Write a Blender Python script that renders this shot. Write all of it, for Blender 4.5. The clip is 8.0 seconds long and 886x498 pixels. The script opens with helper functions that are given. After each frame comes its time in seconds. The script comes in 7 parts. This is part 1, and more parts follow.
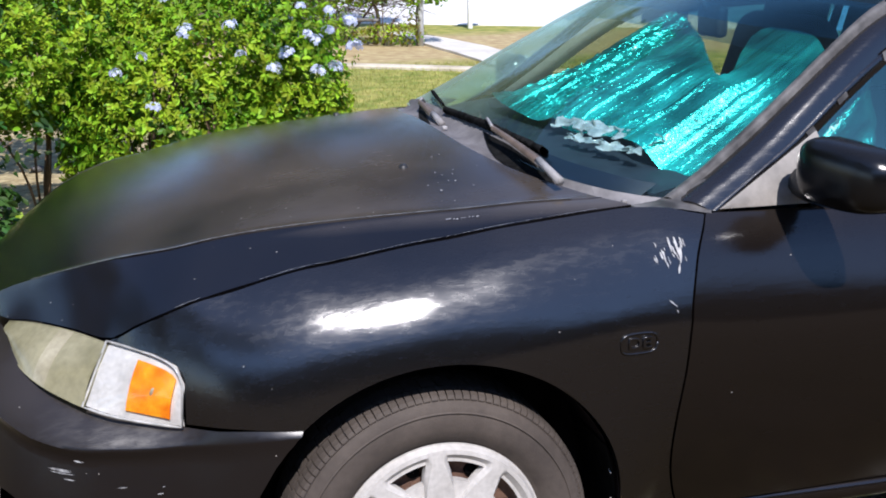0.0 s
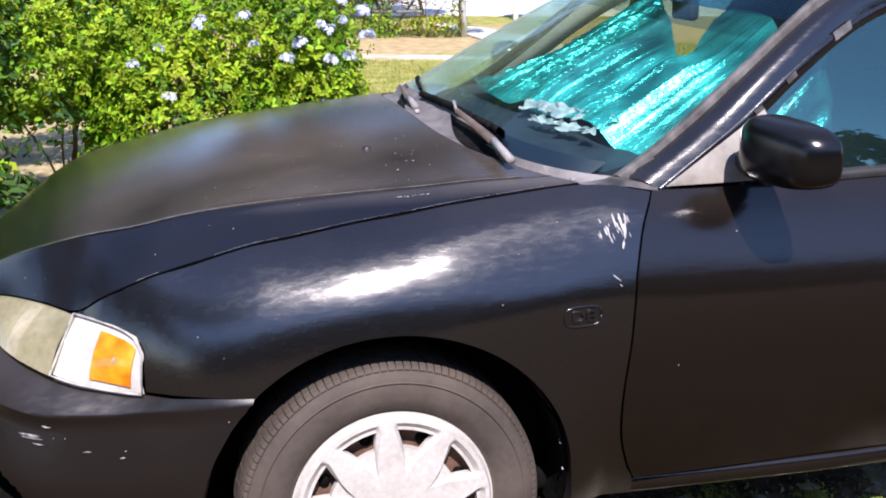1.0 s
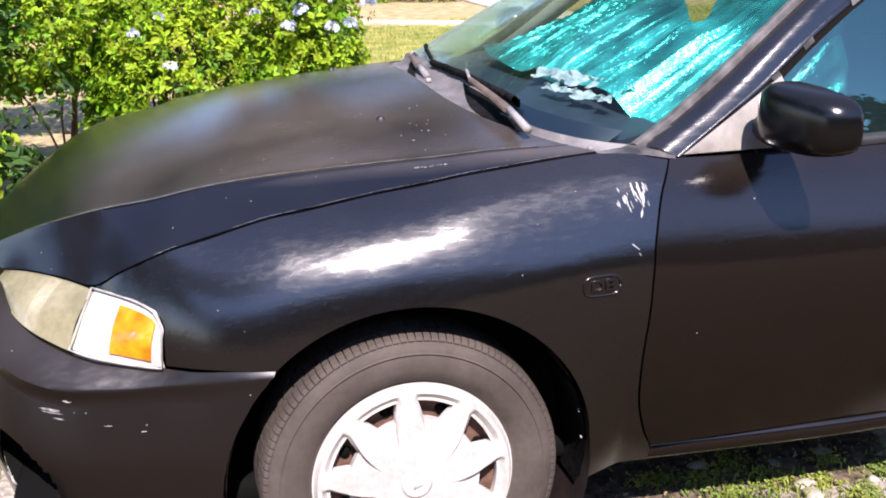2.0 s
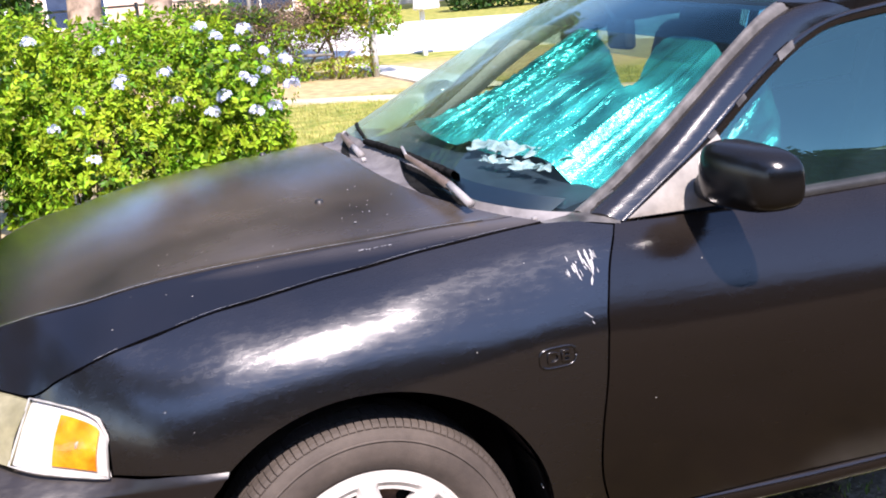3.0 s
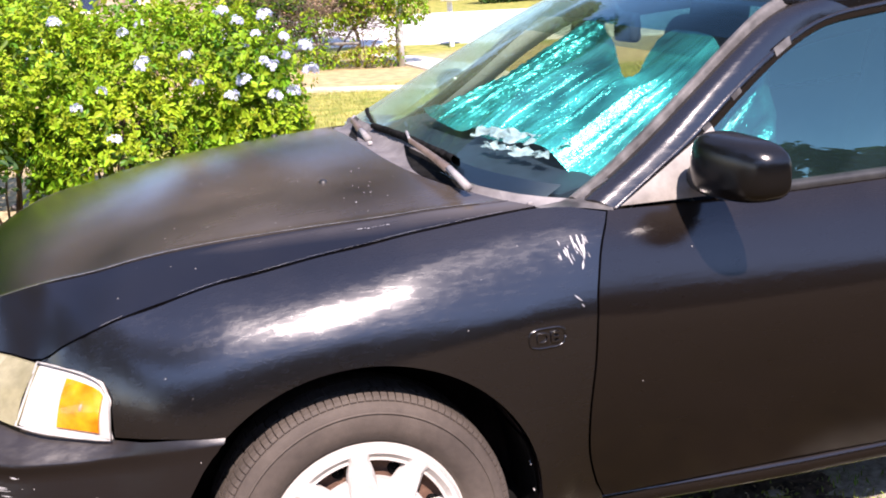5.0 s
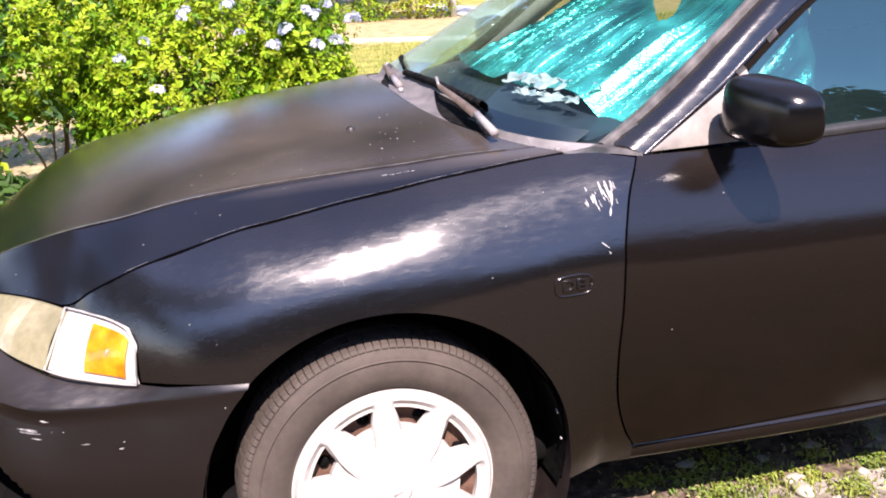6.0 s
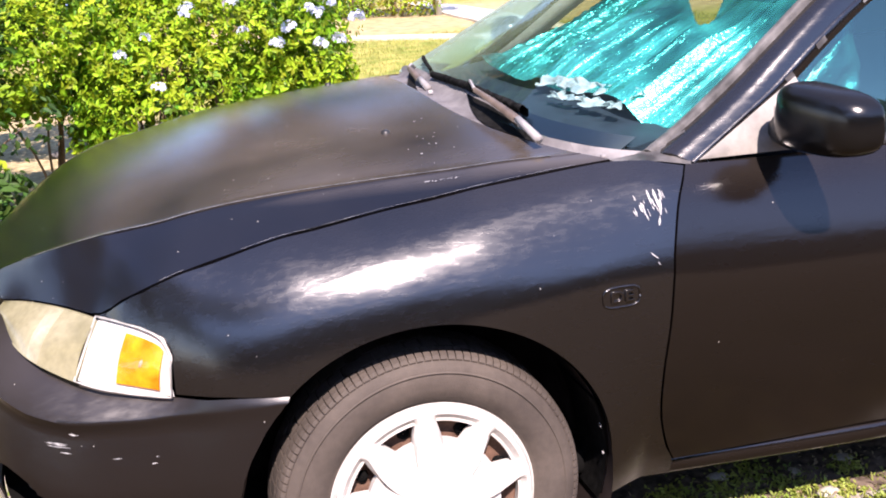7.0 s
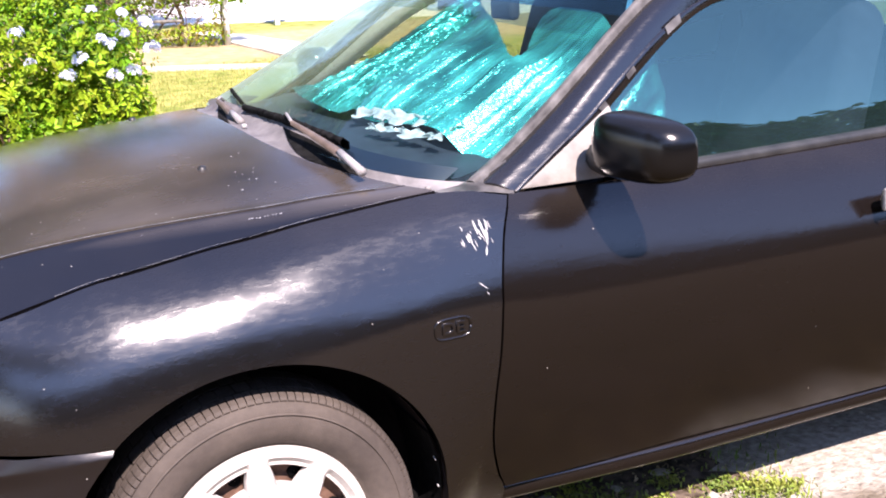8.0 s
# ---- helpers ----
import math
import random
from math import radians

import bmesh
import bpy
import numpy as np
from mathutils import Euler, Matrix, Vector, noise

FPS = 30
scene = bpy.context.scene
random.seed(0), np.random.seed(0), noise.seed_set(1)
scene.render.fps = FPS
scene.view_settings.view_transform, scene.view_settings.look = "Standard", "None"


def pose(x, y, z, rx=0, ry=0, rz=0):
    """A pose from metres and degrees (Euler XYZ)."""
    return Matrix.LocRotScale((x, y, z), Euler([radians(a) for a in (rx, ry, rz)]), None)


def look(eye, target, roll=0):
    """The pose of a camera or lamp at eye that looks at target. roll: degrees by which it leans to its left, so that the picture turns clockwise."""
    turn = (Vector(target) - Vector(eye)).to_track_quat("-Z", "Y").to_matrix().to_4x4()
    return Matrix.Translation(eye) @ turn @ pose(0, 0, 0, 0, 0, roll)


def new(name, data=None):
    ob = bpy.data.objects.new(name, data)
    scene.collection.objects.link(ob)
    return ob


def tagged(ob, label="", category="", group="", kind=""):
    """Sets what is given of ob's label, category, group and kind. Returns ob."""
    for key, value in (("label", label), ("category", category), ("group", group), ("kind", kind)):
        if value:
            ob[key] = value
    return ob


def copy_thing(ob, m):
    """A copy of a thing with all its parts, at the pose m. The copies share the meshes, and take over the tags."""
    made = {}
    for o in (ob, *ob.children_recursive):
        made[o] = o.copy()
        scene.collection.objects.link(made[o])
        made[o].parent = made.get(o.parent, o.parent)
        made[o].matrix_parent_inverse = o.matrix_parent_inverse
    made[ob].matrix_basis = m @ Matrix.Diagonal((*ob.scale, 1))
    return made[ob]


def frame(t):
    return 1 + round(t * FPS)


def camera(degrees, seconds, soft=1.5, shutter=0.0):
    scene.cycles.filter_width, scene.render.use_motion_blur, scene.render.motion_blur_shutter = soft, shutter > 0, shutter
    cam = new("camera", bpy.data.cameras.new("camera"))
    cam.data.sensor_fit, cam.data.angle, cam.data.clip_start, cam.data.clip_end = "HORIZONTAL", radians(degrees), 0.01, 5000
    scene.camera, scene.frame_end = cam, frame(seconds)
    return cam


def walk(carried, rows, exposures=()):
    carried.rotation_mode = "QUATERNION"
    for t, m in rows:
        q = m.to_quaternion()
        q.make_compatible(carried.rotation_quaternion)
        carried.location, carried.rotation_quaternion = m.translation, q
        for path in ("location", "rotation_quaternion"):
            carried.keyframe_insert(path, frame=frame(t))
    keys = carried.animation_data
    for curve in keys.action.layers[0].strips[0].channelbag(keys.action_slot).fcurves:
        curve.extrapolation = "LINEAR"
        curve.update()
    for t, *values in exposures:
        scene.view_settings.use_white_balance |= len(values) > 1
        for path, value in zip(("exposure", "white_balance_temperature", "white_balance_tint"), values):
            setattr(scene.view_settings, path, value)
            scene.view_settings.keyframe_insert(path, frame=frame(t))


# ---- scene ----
cam = camera(41.7, 8.0, 1.85)
PATH = [
    (0, (0.017, -0.093, 1.343), (0.551, 1.764, 0.83), -0.7),
    (0.5, (0.142, -0.177, 1.348), (0.653, 1.683, 0.819), -2.4),
    (1, (0.188, -0.226, 1.331), (0.624, 1.655, 0.807), -1.6),
    (1.2, (0.194, -0.237, 1.326), (0.602, 1.646, 0.79), -2.4),
    (2.3, (0.122, -0.186, 1.344), (0.581, 1.669, 0.756), -2.3),
    (2.5, (0.116, -0.171, 1.342), (0.59, 1.693, 0.794), -3.0),
    (3, (0.126, -0.154, 1.347), (0.698, 1.704, 0.875), -5.1),
    (3.5, (0.123, -0.155, 1.346), (0.679, 1.711, 0.89), -4.7),
    (4, (0.129, -0.174, 1.346), (0.665, 1.699, 0.894), -4.9),
    (4.2, (0.128, -0.185, 1.347), (0.644, 1.694, 0.895), -4.7),
    (5.3, (0.188, -0.256, 1.326), (0.717, 1.605, 0.82), -3.4),
    (5.5, (0.21, -0.263, 1.316), (0.705, 1.603, 0.793), -2.8),
    (6, (0.214, -0.236, 1.318), (0.641, 1.638, 0.765), -4.5),
    (6.5, (0.161, -0.185, 1.325), (0.558, 1.696, 0.774), -5.7),
    (7, (0.106, -0.138, 1.329), (0.577, 1.723, 0.769), -3.7),
    (7.5, (0.073, -0.1, 1.342), (0.619, 1.747, 0.803), -3.6),
    (8, (0.06, -0.085, 1.335), (0.868, 1.665, 0.802), -2.9),
]
walk(cam, [(t, look(eye, target, roll)) for t, eye, target, roll in PATH],
     exposures=[(0, 0.44, 6110, 16), (0.5, 0.66, 6260, 19), (1, 0.86, 6410, 23), (2.5, 1.16, 6610, 25), (3.0, 1.20, 6610, 24), (3.5, 1.21, 6860, 25), (4.2, 1.18, 6910, 26), (5.5, 1.30, 6960, 29), (6.5, 1.35, 6960, 30), (7.5, 1.37, 6860, 28), (8, 1.48, 6810, 29)])

# ---- world, sun, exposure ----
SUN = Vector((-0.055, -0.66, 0.74)).normalized()   # towards the sun
world = bpy.data.worlds.new("sky_world")
scene.world = world
world.use_nodes = True
wn = world.node_tree.nodes
sky = wn.new("ShaderNodeTexSky")
sky.sky_type = "NISHITA"
sky.sun_disc = False
sky.sun_elevation = math.asin(SUN.z)
sky.sun_rotation = math.atan2(SUN.x, SUN.y)
sky.air_density, sky.dust_density, sky.ozone_density = 1.0, 0.2, 5.0
wn["Background"].inputs["Strength"].default_value = 0.15
world.node_tree.links.new(sky.outputs[0], wn["Background"].inputs[0])
sun_data = bpy.data.lights.new("sun", "SUN")
sun_data.energy, sun_data.angle, sun_data.color = 5.0, radians(0.53), (1.0, 0.95, 0.87)
sun = new("sun", sun_data)
sun.matrix_world = look(SUN * 30, (0, 0, 0))


# ---- materials ----
def nodes_of(name):
    m = bpy.data.materials.new(name)
    m.use_nodes = True
    return m, m.node_tree.nodes, m.node_tree.links


def mat(name, a, b=None, rough=0.5, metal=0.0, scale=20.0, bump=0.0, bump_scale=200.0, rough_var=0.0, spec=0.5,
        coat=0.0, trans=0.0, island=0.0, objrand=0.0, detail=4.0, coords="Object", fine=None):
    """A principled surface whose colour wanders between a and b at a coarse and a fine scale."""
    m, n, l = nodes_of(name)
    p = n["Principled BSDF"]
    b = b or a
    tc = n.new("ShaderNodeTexCoord")
    t1 = n.new("ShaderNodeTexNoise")
    t1.inputs["Scale"].default_value, t1.inputs["Detail"].default_value = scale, detail
    l.new(tc.outputs[coords], t1.inputs["Vector"])
    ramp = n.new("ShaderNodeValToRGB")
    ramp.color_ramp.elements[0].position, ramp.color_ramp.elements[1].position = 0.35, 0.68
    ramp.color_ramp.elements[0].color, ramp.color_ramp.elements[1].color = (*a, 1), (*b, 1)
    l.new(t1.outputs["Fac"], ramp.inputs["Fac"])
    col = ramp.outputs["Color"]
    t2 = n.new("ShaderNodeTexNoise")
    t2.inputs["Scale"].default_value, t2.inputs["Detail"].default_value = fine or scale * 9, 3.0
    l.new(tc.outputs[coords], t2.inputs["Vector"])
    hsv = n.new("ShaderNodeHueSaturation")
    l.new(col, hsv.inputs["Color"])
    mr = n.new("ShaderNodeMapRange")
    mr.inputs["To Min"].default_value, mr.inputs["To Max"].default_value = 0.75, 1.25
    l.new(t2.outputs["Fac"], mr.inputs["Value"])
    val = mr.outputs[0]
    if island or objrand:
        src = n.new("ShaderNodeNewGeometry").outputs["Random Per Island"] if island else n.new("ShaderNodeObjectInfo").outputs["Random"]
        r2 = n.new("ShaderNodeMapRange")
        amt = island or objrand
        r2.inputs["To Min"].default_value, r2.inputs["To Max"].default_value = 1 - amt, 1 + amt
        l.new(src, r2.inputs["Value"])
        mu = n.new("ShaderNodeMath")
        mu.operation = "MULTIPLY"
        l.new(val, mu.inputs[0])
        l.new(r2.outputs[0], mu.inputs[1])
        val = mu.outputs[0]
        r3 = n.new("ShaderNodeMapRange")
        r3.inputs["To Min"].default_value, r3.inputs["To Max"].default_value = 0.5 - amt * 0.05, 0.5 + amt * 0.05
        l.new(src, r3.inputs["Value"])
        l.new(r3.outputs[0], hsv.inputs["Hue"])
    l.new(val, hsv.inputs["Value"])
    l.new(hsv.outputs["Color"], p.inputs["Base Color"])
    p.inputs["Roughness"].default_value, p.inputs["Metallic"].default_value = rough, metal
    p.inputs["Specular IOR Level"].default_value = spec
    p.inputs["Coat Weight"].default_value = coat
    p.inputs["Coat Roughness"].default_value = 0.12
    if rough_var:
        r4 = n.new("ShaderNodeMapRange")
        r4.inputs["To Min"].default_value, r4.inputs["To Max"].default_value = max(0.02, rough - rough_var), rough + rough_var
        l.new(t1.outputs["Fac"], r4.inputs["Value"])
        l.new(r4.outputs[0], p.inputs["Roughness"])
    if bump:
        t3 = n.new("ShaderNodeTexNoise")
        t3.inputs["Scale"].default_value, t3.inputs["Detail"].default_value = bump_scale, 4.0
        l.new(tc.outputs[coords], t3.inputs["Vector"])
        bp = n.new("ShaderNodeBump")
        bp.inputs["Strength"].default_value, bp.inputs["Distance"].default_value = bump, 0.002
        l.new(t3.outputs["Fac"], bp.inputs["Height"])
        l.new(bp.outputs[0], p.inputs["Normal"])
    if trans:
        tr = n.new("ShaderNodeBsdfTranslucent")
        l.new(hsv.outputs["Color"], tr.inputs["Color"])
        mx = n.new("ShaderNodeMixShader")
        mx.inputs[0].default_value = trans
        l.new(p.outputs[0], mx.inputs[1])
        l.new(tr.outputs[0], mx.inputs[2])
        l.new(mx.outputs[0], n["Material Output"].inputs["Surface"])
    return m


def glass(name, tint, gloss=0.02, ior=1.5, shine=(1, 1, 1), film=0.0, dust=(0.42, 0.56, 0.38)):
    """Thin pane: tinted straight through, with Fresnel gloss on top and a diffuse film of dust and painted haze."""
    m, n, l = nodes_of(name)
    n.remove(n["Principled BSDF"])
    t, g, f, mx = (n.new("ShaderNodeBsdfTransparent"), n.new("ShaderNodeBsdfGlossy"), n.new("ShaderNodeLayerWeight"), n.new("ShaderNodeMixShader"))
    t.inputs["Color"].default_value = (*tint, 1)
    g.inputs["Color"].default_value = (*shine, 1)
    g.inputs["Roughness"].default_value = gloss
    f.inputs["Blend"].default_value = 0.5
    f0 = ((ior - 1) / (ior + 1)) ** 2
    pw, ma = n.new("ShaderNodeMath"), n.new("ShaderNodeMath")
    pw.operation, ma.operation = "POWER", "MULTIPLY_ADD"
    pw.inputs[1].default_value, ma.inputs[1].default_value, ma.inputs[2].default_value = 5.0, 1 - f0, f0
    l.new(f.outputs["Facing"], pw.inputs[0])
    l.new(pw.outputs[0], ma.inputs[0])
    l.new(ma.outputs[0], mx.inputs[0])
    under = t.outputs[0]
    if film:
        d, dm, tx, rr = n.new("ShaderNodeBsdfDiffuse"), n.new("ShaderNodeMixShader"), n.new("ShaderNodeTexNoise"), n.new("ShaderNodeMapRange")
        d.inputs["Color"].default_value = (*dust, 1)
        tx.inputs["Scale"].default_value, tx.inputs["Detail"].default_value = 5.0, 6.0
        l.new(n.new("ShaderNodeTexCoord").outputs["Object"], tx.inputs["Vector"])
        rr.inputs["To Min"].default_value, rr.inputs["To Max"].default_value = film * 0.4, film * 1.6
        l.new(tx.outputs["Fac"], rr.inputs["Value"])
        far_haze, sp, thin = n.new("ShaderNodeMapRange"), n.new("ShaderNodeSeparateXYZ"), n.new("ShaderNodeMath")   # the film thickens over the far half, painting in its pale haze
        l.new(n.new("ShaderNodeTexCoord").outputs["Object"], sp.inputs[0])
        l.new(sp.outputs["Y"], far_haze.inputs["Value"])
        far_haze.inputs["From Min"].default_value, far_haze.inputs["From Max"].default_value = 0.62, 1.15
        far_haze.inputs["To Min"].default_value, far_haze.inputs["To Max"].default_value = 0.3, 25.0
        blur = n.new("ShaderNodeMapRange")
        l.new(sp.outputs["Y"], blur.inputs["Value"])
        blur.inputs["From Min"].default_value, blur.inputs["From Max"].default_value = 0.75, 1.25
        blur.inputs["To Min"].default_value, blur.inputs["To Max"].default_value = gloss, 0.32
        l.new(blur.outputs[0], g.inputs["Roughness"])
        thin.operation = "MULTIPLY"
        l.new(rr.outputs[0], thin.inputs[0])
        l.new(far_haze.outputs[0], thin.inputs[1])
        l.new(thin.outputs[0], dm.inputs[0])
        l.new(t.outputs[0], dm.inputs[1])
        l.new(d.outputs[0], dm.inputs[2])
        under = dm.outputs[0]
    l.new(under, mx.inputs[1])
    l.new(g.outputs[0], mx.inputs[2])
    l.new(mx.outputs[0], n["Material Output"].inputs["Surface"])
    return m


def paint_mat(name, rough, dust, veil_lo=0.4, spec=0.4, speck=0.93, ragged=0.085, base=(0.0085, 0.0064, 0.0062), flat_lo=0.92, chalk=0.3):
    """Old black respray: satin, orange peel, a thin uneven veil of dust."""
    m, n, l = nodes_of(name)
    p = n["Principled BSDF"]
    tc = n.new("ShaderNodeTexCoord")
    a = n.new("ShaderNodeTexNoise")
    a.inputs["Scale"].default_value, a.inputs["Detail"].default_value = 3.0, 6.0
    b = n.new("ShaderNodeTexNoise")
    b.inputs["Scale"].default_value, b.inputs["Detail"].default_value = 60.0, 3.0
    c = n.new("ShaderNodeTexVoronoi")
    c.inputs["Scale"].default_value = 48.0
    for t in (a, b, c):
        l.new(tc.outputs["Object"], t.inputs["Vector"])
    dots = n.new("ShaderNodeMapRange")          # stray specks of dust and overspray
    dots.inputs["From Min"].default_value, dots.inputs["From Max"].default_value = 0.075, 0.05
    l.new(c.outputs["Distance"], dots.inputs["Value"])
    gate = n.new("ShaderNodeMath")
    gate.operation = "GREATER_THAN"
    gate.inputs[1].default_value = speck
    sep = n.new("ShaderNodeSeparateColor")
    l.new(c.outputs["Color"], sep.inputs[0])
    l.new(sep.outputs[0], gate.inputs[0])
    dot = n.new("ShaderNodeMath")
    dot.operation = "MULTIPLY"
    l.new(dots.outputs[0], dot.inputs[0])
    l.new(gate.outputs[0], dot.inputs[1])
    veil = n.new("ShaderNodeMapRange")
    veil.inputs["From Min"].default_value, veil.inputs["From Max"].default_value = veil_lo, 0.75
    veil.inputs["To Max"].default_value = dust
    l.new(a.outputs["Fac"], veil.inputs["Value"])
    up = n.new("ShaderNodeSeparateXYZ")          # dust settles on what faces up
    l.new(n.new("ShaderNodeNewGeometry").outputs["Normal"], up.inputs[0])
    flat = n.new("ShaderNodeMapRange")
    flat.inputs["From Min"].default_value, flat.inputs["From Max"].default_value = flat_lo, 0.975
    flat.inputs["To Min"].default_value = 0.09 if flat_lo > 0.9 else 0.0
    l.new(up.outputs["Z"], flat.inputs["Value"])
    lay = n.new("ShaderNodeMath")
    lay.operation = "MULTIPLY"
    l.new(veil.outputs[0], lay.inputs[0])
    l.new(flat.outputs[0], lay.inputs[1])
    mix = n.new("ShaderNodeMix")
    mix.data_type = "RGBA"
    mix.inputs["A"].default_value, mix.inputs["B"].default_value = (*base, 1), (0.19, 0.158, 0.13, 1)
    l.new(lay.outputs[0], mix.inputs["Factor"])
    mix2 = n.new("ShaderNodeMix")
    mix2.data_type = "RGBA"
    mix2.inputs["B"].default_value = (0.28, 0.27, 0.25, 1)
    l.new(mix.outputs["Result"], mix2.inputs["A"])
    l.new(dot.outputs[0], mix2.inputs["Factor"])
    l.new(mix2.outputs["Result"], p.inputs["Base Color"])
    mp = n.new("ShaderNodeMapping")              # worn lacquer: ragged patches drawn out along the car
    mp.inputs["Scale"].default_value = (24.0, 85.0, 85.0)
    l.new(tc.outputs["Object"], mp.inputs["Vector"])
    w = n.new("ShaderNodeTexNoise")
    w.inputs["Scale"].default_value, w.inputs["Detail"].default_value, w.inputs["Roughness"].default_value = 1.0, 9.0, 0.68
    l.new(mp.outputs[0], w.inputs["Vector"])
    r = n.new("ShaderNodeMapRange")
    r.inputs["From Min"].default_value, r.inputs["From Max"].default_value = 0.35, 0.65
    r.inputs["To Min"].default_value, r.inputs["To Max"].default_value = rough - ragged, rough + ragged
    l.new(w.outputs["Fac"], r.inputs["Value"])
    peel = n.new("ShaderNodeTexNoise")
    peel.inputs["Scale"].default_value, peel.inputs["Detail"].default_value = 420.0, 4.0
    l.new(tc.outputs["Object"], peel.inputs["Vector"])
    bp = n.new("ShaderNodeBump")
    bp.inputs["Strength"].default_value, bp.inputs["Distance"].default_value = 0.2, 0.0004
    l.new(peel.outputs["Fac"], bp.inputs["Height"])
    bw = n.new("ShaderNodeBump")
    bw.inputs["Strength"].default_value, bw.inputs["Distance"].default_value = 0.35, 0.0008 if ragged > 0.03 else 0.0005
    l.new(w.outputs["Fac"], bw.inputs["Height"])
    l.new(bp.outputs[0], bw.inputs["Normal"])
    p.inputs["Specular IOR Level"].default_value, p.inputs["Roughness"].default_value = 0.0, 0.8
    g, fw, pw, ma, mx = (n.new("ShaderNodeBsdfGlossy"), n.new("ShaderNodeLayerWeight"), n.new("ShaderNodeMath"), n.new("ShaderNodeMath"), n.new("ShaderNodeMixShader"))
    g.distribution = "BECKMANN"
    l.new(r.outputs[0], g.inputs["Roughness"])
    l.new(bw.outputs[0], g.inputs["Normal"])
    fw.inputs["Blend"].default_value = 0.5
    pw.operation, ma.operation = "POWER", "MULTIPLY_ADD"
    pw.inputs[1].default_value, ma.inputs[1].default_value, ma.inputs[2].default_value = 5.0, 1 - spec, spec
    l.new(fw.outputs["Facing"], pw.inputs[0])
    l.new(pw.outputs[0], ma.inputs[0])
    l.new(ma.outputs[0], mx.inputs[0])
    dull, dmix, worn, ra = n.new("ShaderNodeBsdfGlossy"), n.new("ShaderNodeMixShader"), n.new("ShaderNodeMapRange"), n.new("ShaderNodeMath")
    dull.distribution = "BECKMANN"                # where the lacquer has gone chalky the gloss spreads
    ra.operation = "ADD"
    ra.inputs[1].default_value = 0.13
    l.new(r.outputs[0], ra.inputs[0])
    l.new(ra.outputs[0], dull.inputs["Roughness"])
    l.new(bw.outputs[0], dull.inputs["Normal"])
    worn.inputs["From Min"].default_value, worn.inputs["From Max"].default_value = 0.36, 0.66
    worn.inputs["To Min"].default_value, worn.inputs["To Max"].default_value = chalk * 0.7, chalk * 1.3
    l.new(w.outputs["Fac"], worn.inputs["Value"])
    l.new(worn.outputs[0], dmix.inputs[0])
    l.new(g.outputs[0], dmix.inputs[1])
    l.new(dull.outputs[0], dmix.inputs[2])
    l.new(p.outputs[0], mx.inputs[1])
    l.new(dmix.outputs[0], mx.inputs[2])
    l.new(mx.outputs[0], n["Material Output"].inputs["Surface"])
    return m


PAINT = paint_mat("black_paint", 0.20, 0.10, 0.3, 0.112, 0.965, 0.037, (0.0056, 0.005, 0.0056), 0.4, 0.18)
# the body's black paint again, its gloss set for dimmer, sharper reflections
DOORP = paint_mat("black_paint_dim_gloss", 0.16, 0.10, 0.3, 0.07, 0.965, 0.014, (0.0065, 0.005, 0.0046), 0.4, 0.15)
BUMPP = paint_mat("dusty_bumper_paint", 0.33, 0.20, 0.10, 0.075, 0.94, 0.04, (0.009, 0.0072, 0.0072), 0.22)
MIRP = paint_mat("black_mirror_paint", 0.25, 0.05, 0.3, 0.055, 0.97, 0.012, (0.004, 0.004, 0.0045), 0.4, 0.12)
HOODP = paint_mat("black_hood_paint", 0.22, 0.47, 0.15, 0.096, 0.86, 0.012, (0.0032, 0.0032, 0.005), chalk=0.08)
CREASE = mat("pale_crease_paint", (0.09, 0.088, 0.086), (0.22, 0.216, 0.212), rough=0.45, scale=40)
GAP = mat("dark_cavity", (0.004, 0.004, 0.004), rough=0.9, spec=0.08)
RUBBER = mat("tyre_rubber", (0.046, 0.036, 0.030), (0.080, 0.064, 0.053), rough=0.8, scale=9, bump=0.3, bump_scale=300)
SEAL = mat("weathered_rubber", (0.02, 0.019, 0.02), (0.13, 0.125, 0.125), rough=0.7, scale=16, bump=0.3)
COWLP = mat("grey_weathered_plastic", (0.095, 0.09, 0.094), (0.19, 0.182, 0.184), rough=0.7, scale=14, bump=0.2)
SAILM = mat("faded_grey_plastic", (0.15, 0.14, 0.13), (0.27, 0.25, 0.23), rough=0.6, scale=9, bump=0.15)
LINER = mat("dusty_arch_liner", (0.014, 0.010, 0.0095), (0.034, 0.025, 0.023), rough=0.9, spec=0.1, scale=9)
# soil brown taken darker to deepen the shade below the car
SHADE_SOIL = mat("shade_dark_soil", (0.045, 0.034, 0.026), (0.17, 0.13, 0.10), rough=0.95, spec=0.1, scale=40, bump=1.0, bump_scale=90)
BLKPL = mat("black_plastic", (0.012, 0.012, 0.013), (0.03, 0.03, 0.03), rough=0.45, scale=20, bump=0.15)
HUBW = mat("white_hubcap_plastic", (0.40, 0.38, 0.355), (0.49, 0.47, 0.445), rough=0.38, scale=12, bump=0.05)
RUST = mat("rusty_steel", (0.085, 0.042, 0.028), (0.20, 0.115, 0.08), rough=0.75, metal=0.2, scale=30, bump=0.4)
STEEL = mat("dull_steel", (0.35, 0.33, 0.31), (0.5, 0.48, 0.46), rough=0.4, metal=0.8, scale=30)
# black band given a navy base that paints in the sky's reflection
BORDER = mat("sky_tinted_border", (0.004, 0.007, 0.018), (0.007, 0.012, 0.028), rough=0.35, scale=8)
# pale green film colour stands in for the veil of reflections on the windscreen
WGLASS = glass("windscreen_glass", (0.74, 0.95, 0.90), 0.01, 1.45, (0.88, 1.0, 0.86), film=0.014)
FGLASS = glass("far_side_glass", (0.52, 0.49, 0.34), 0.01, 1.5)
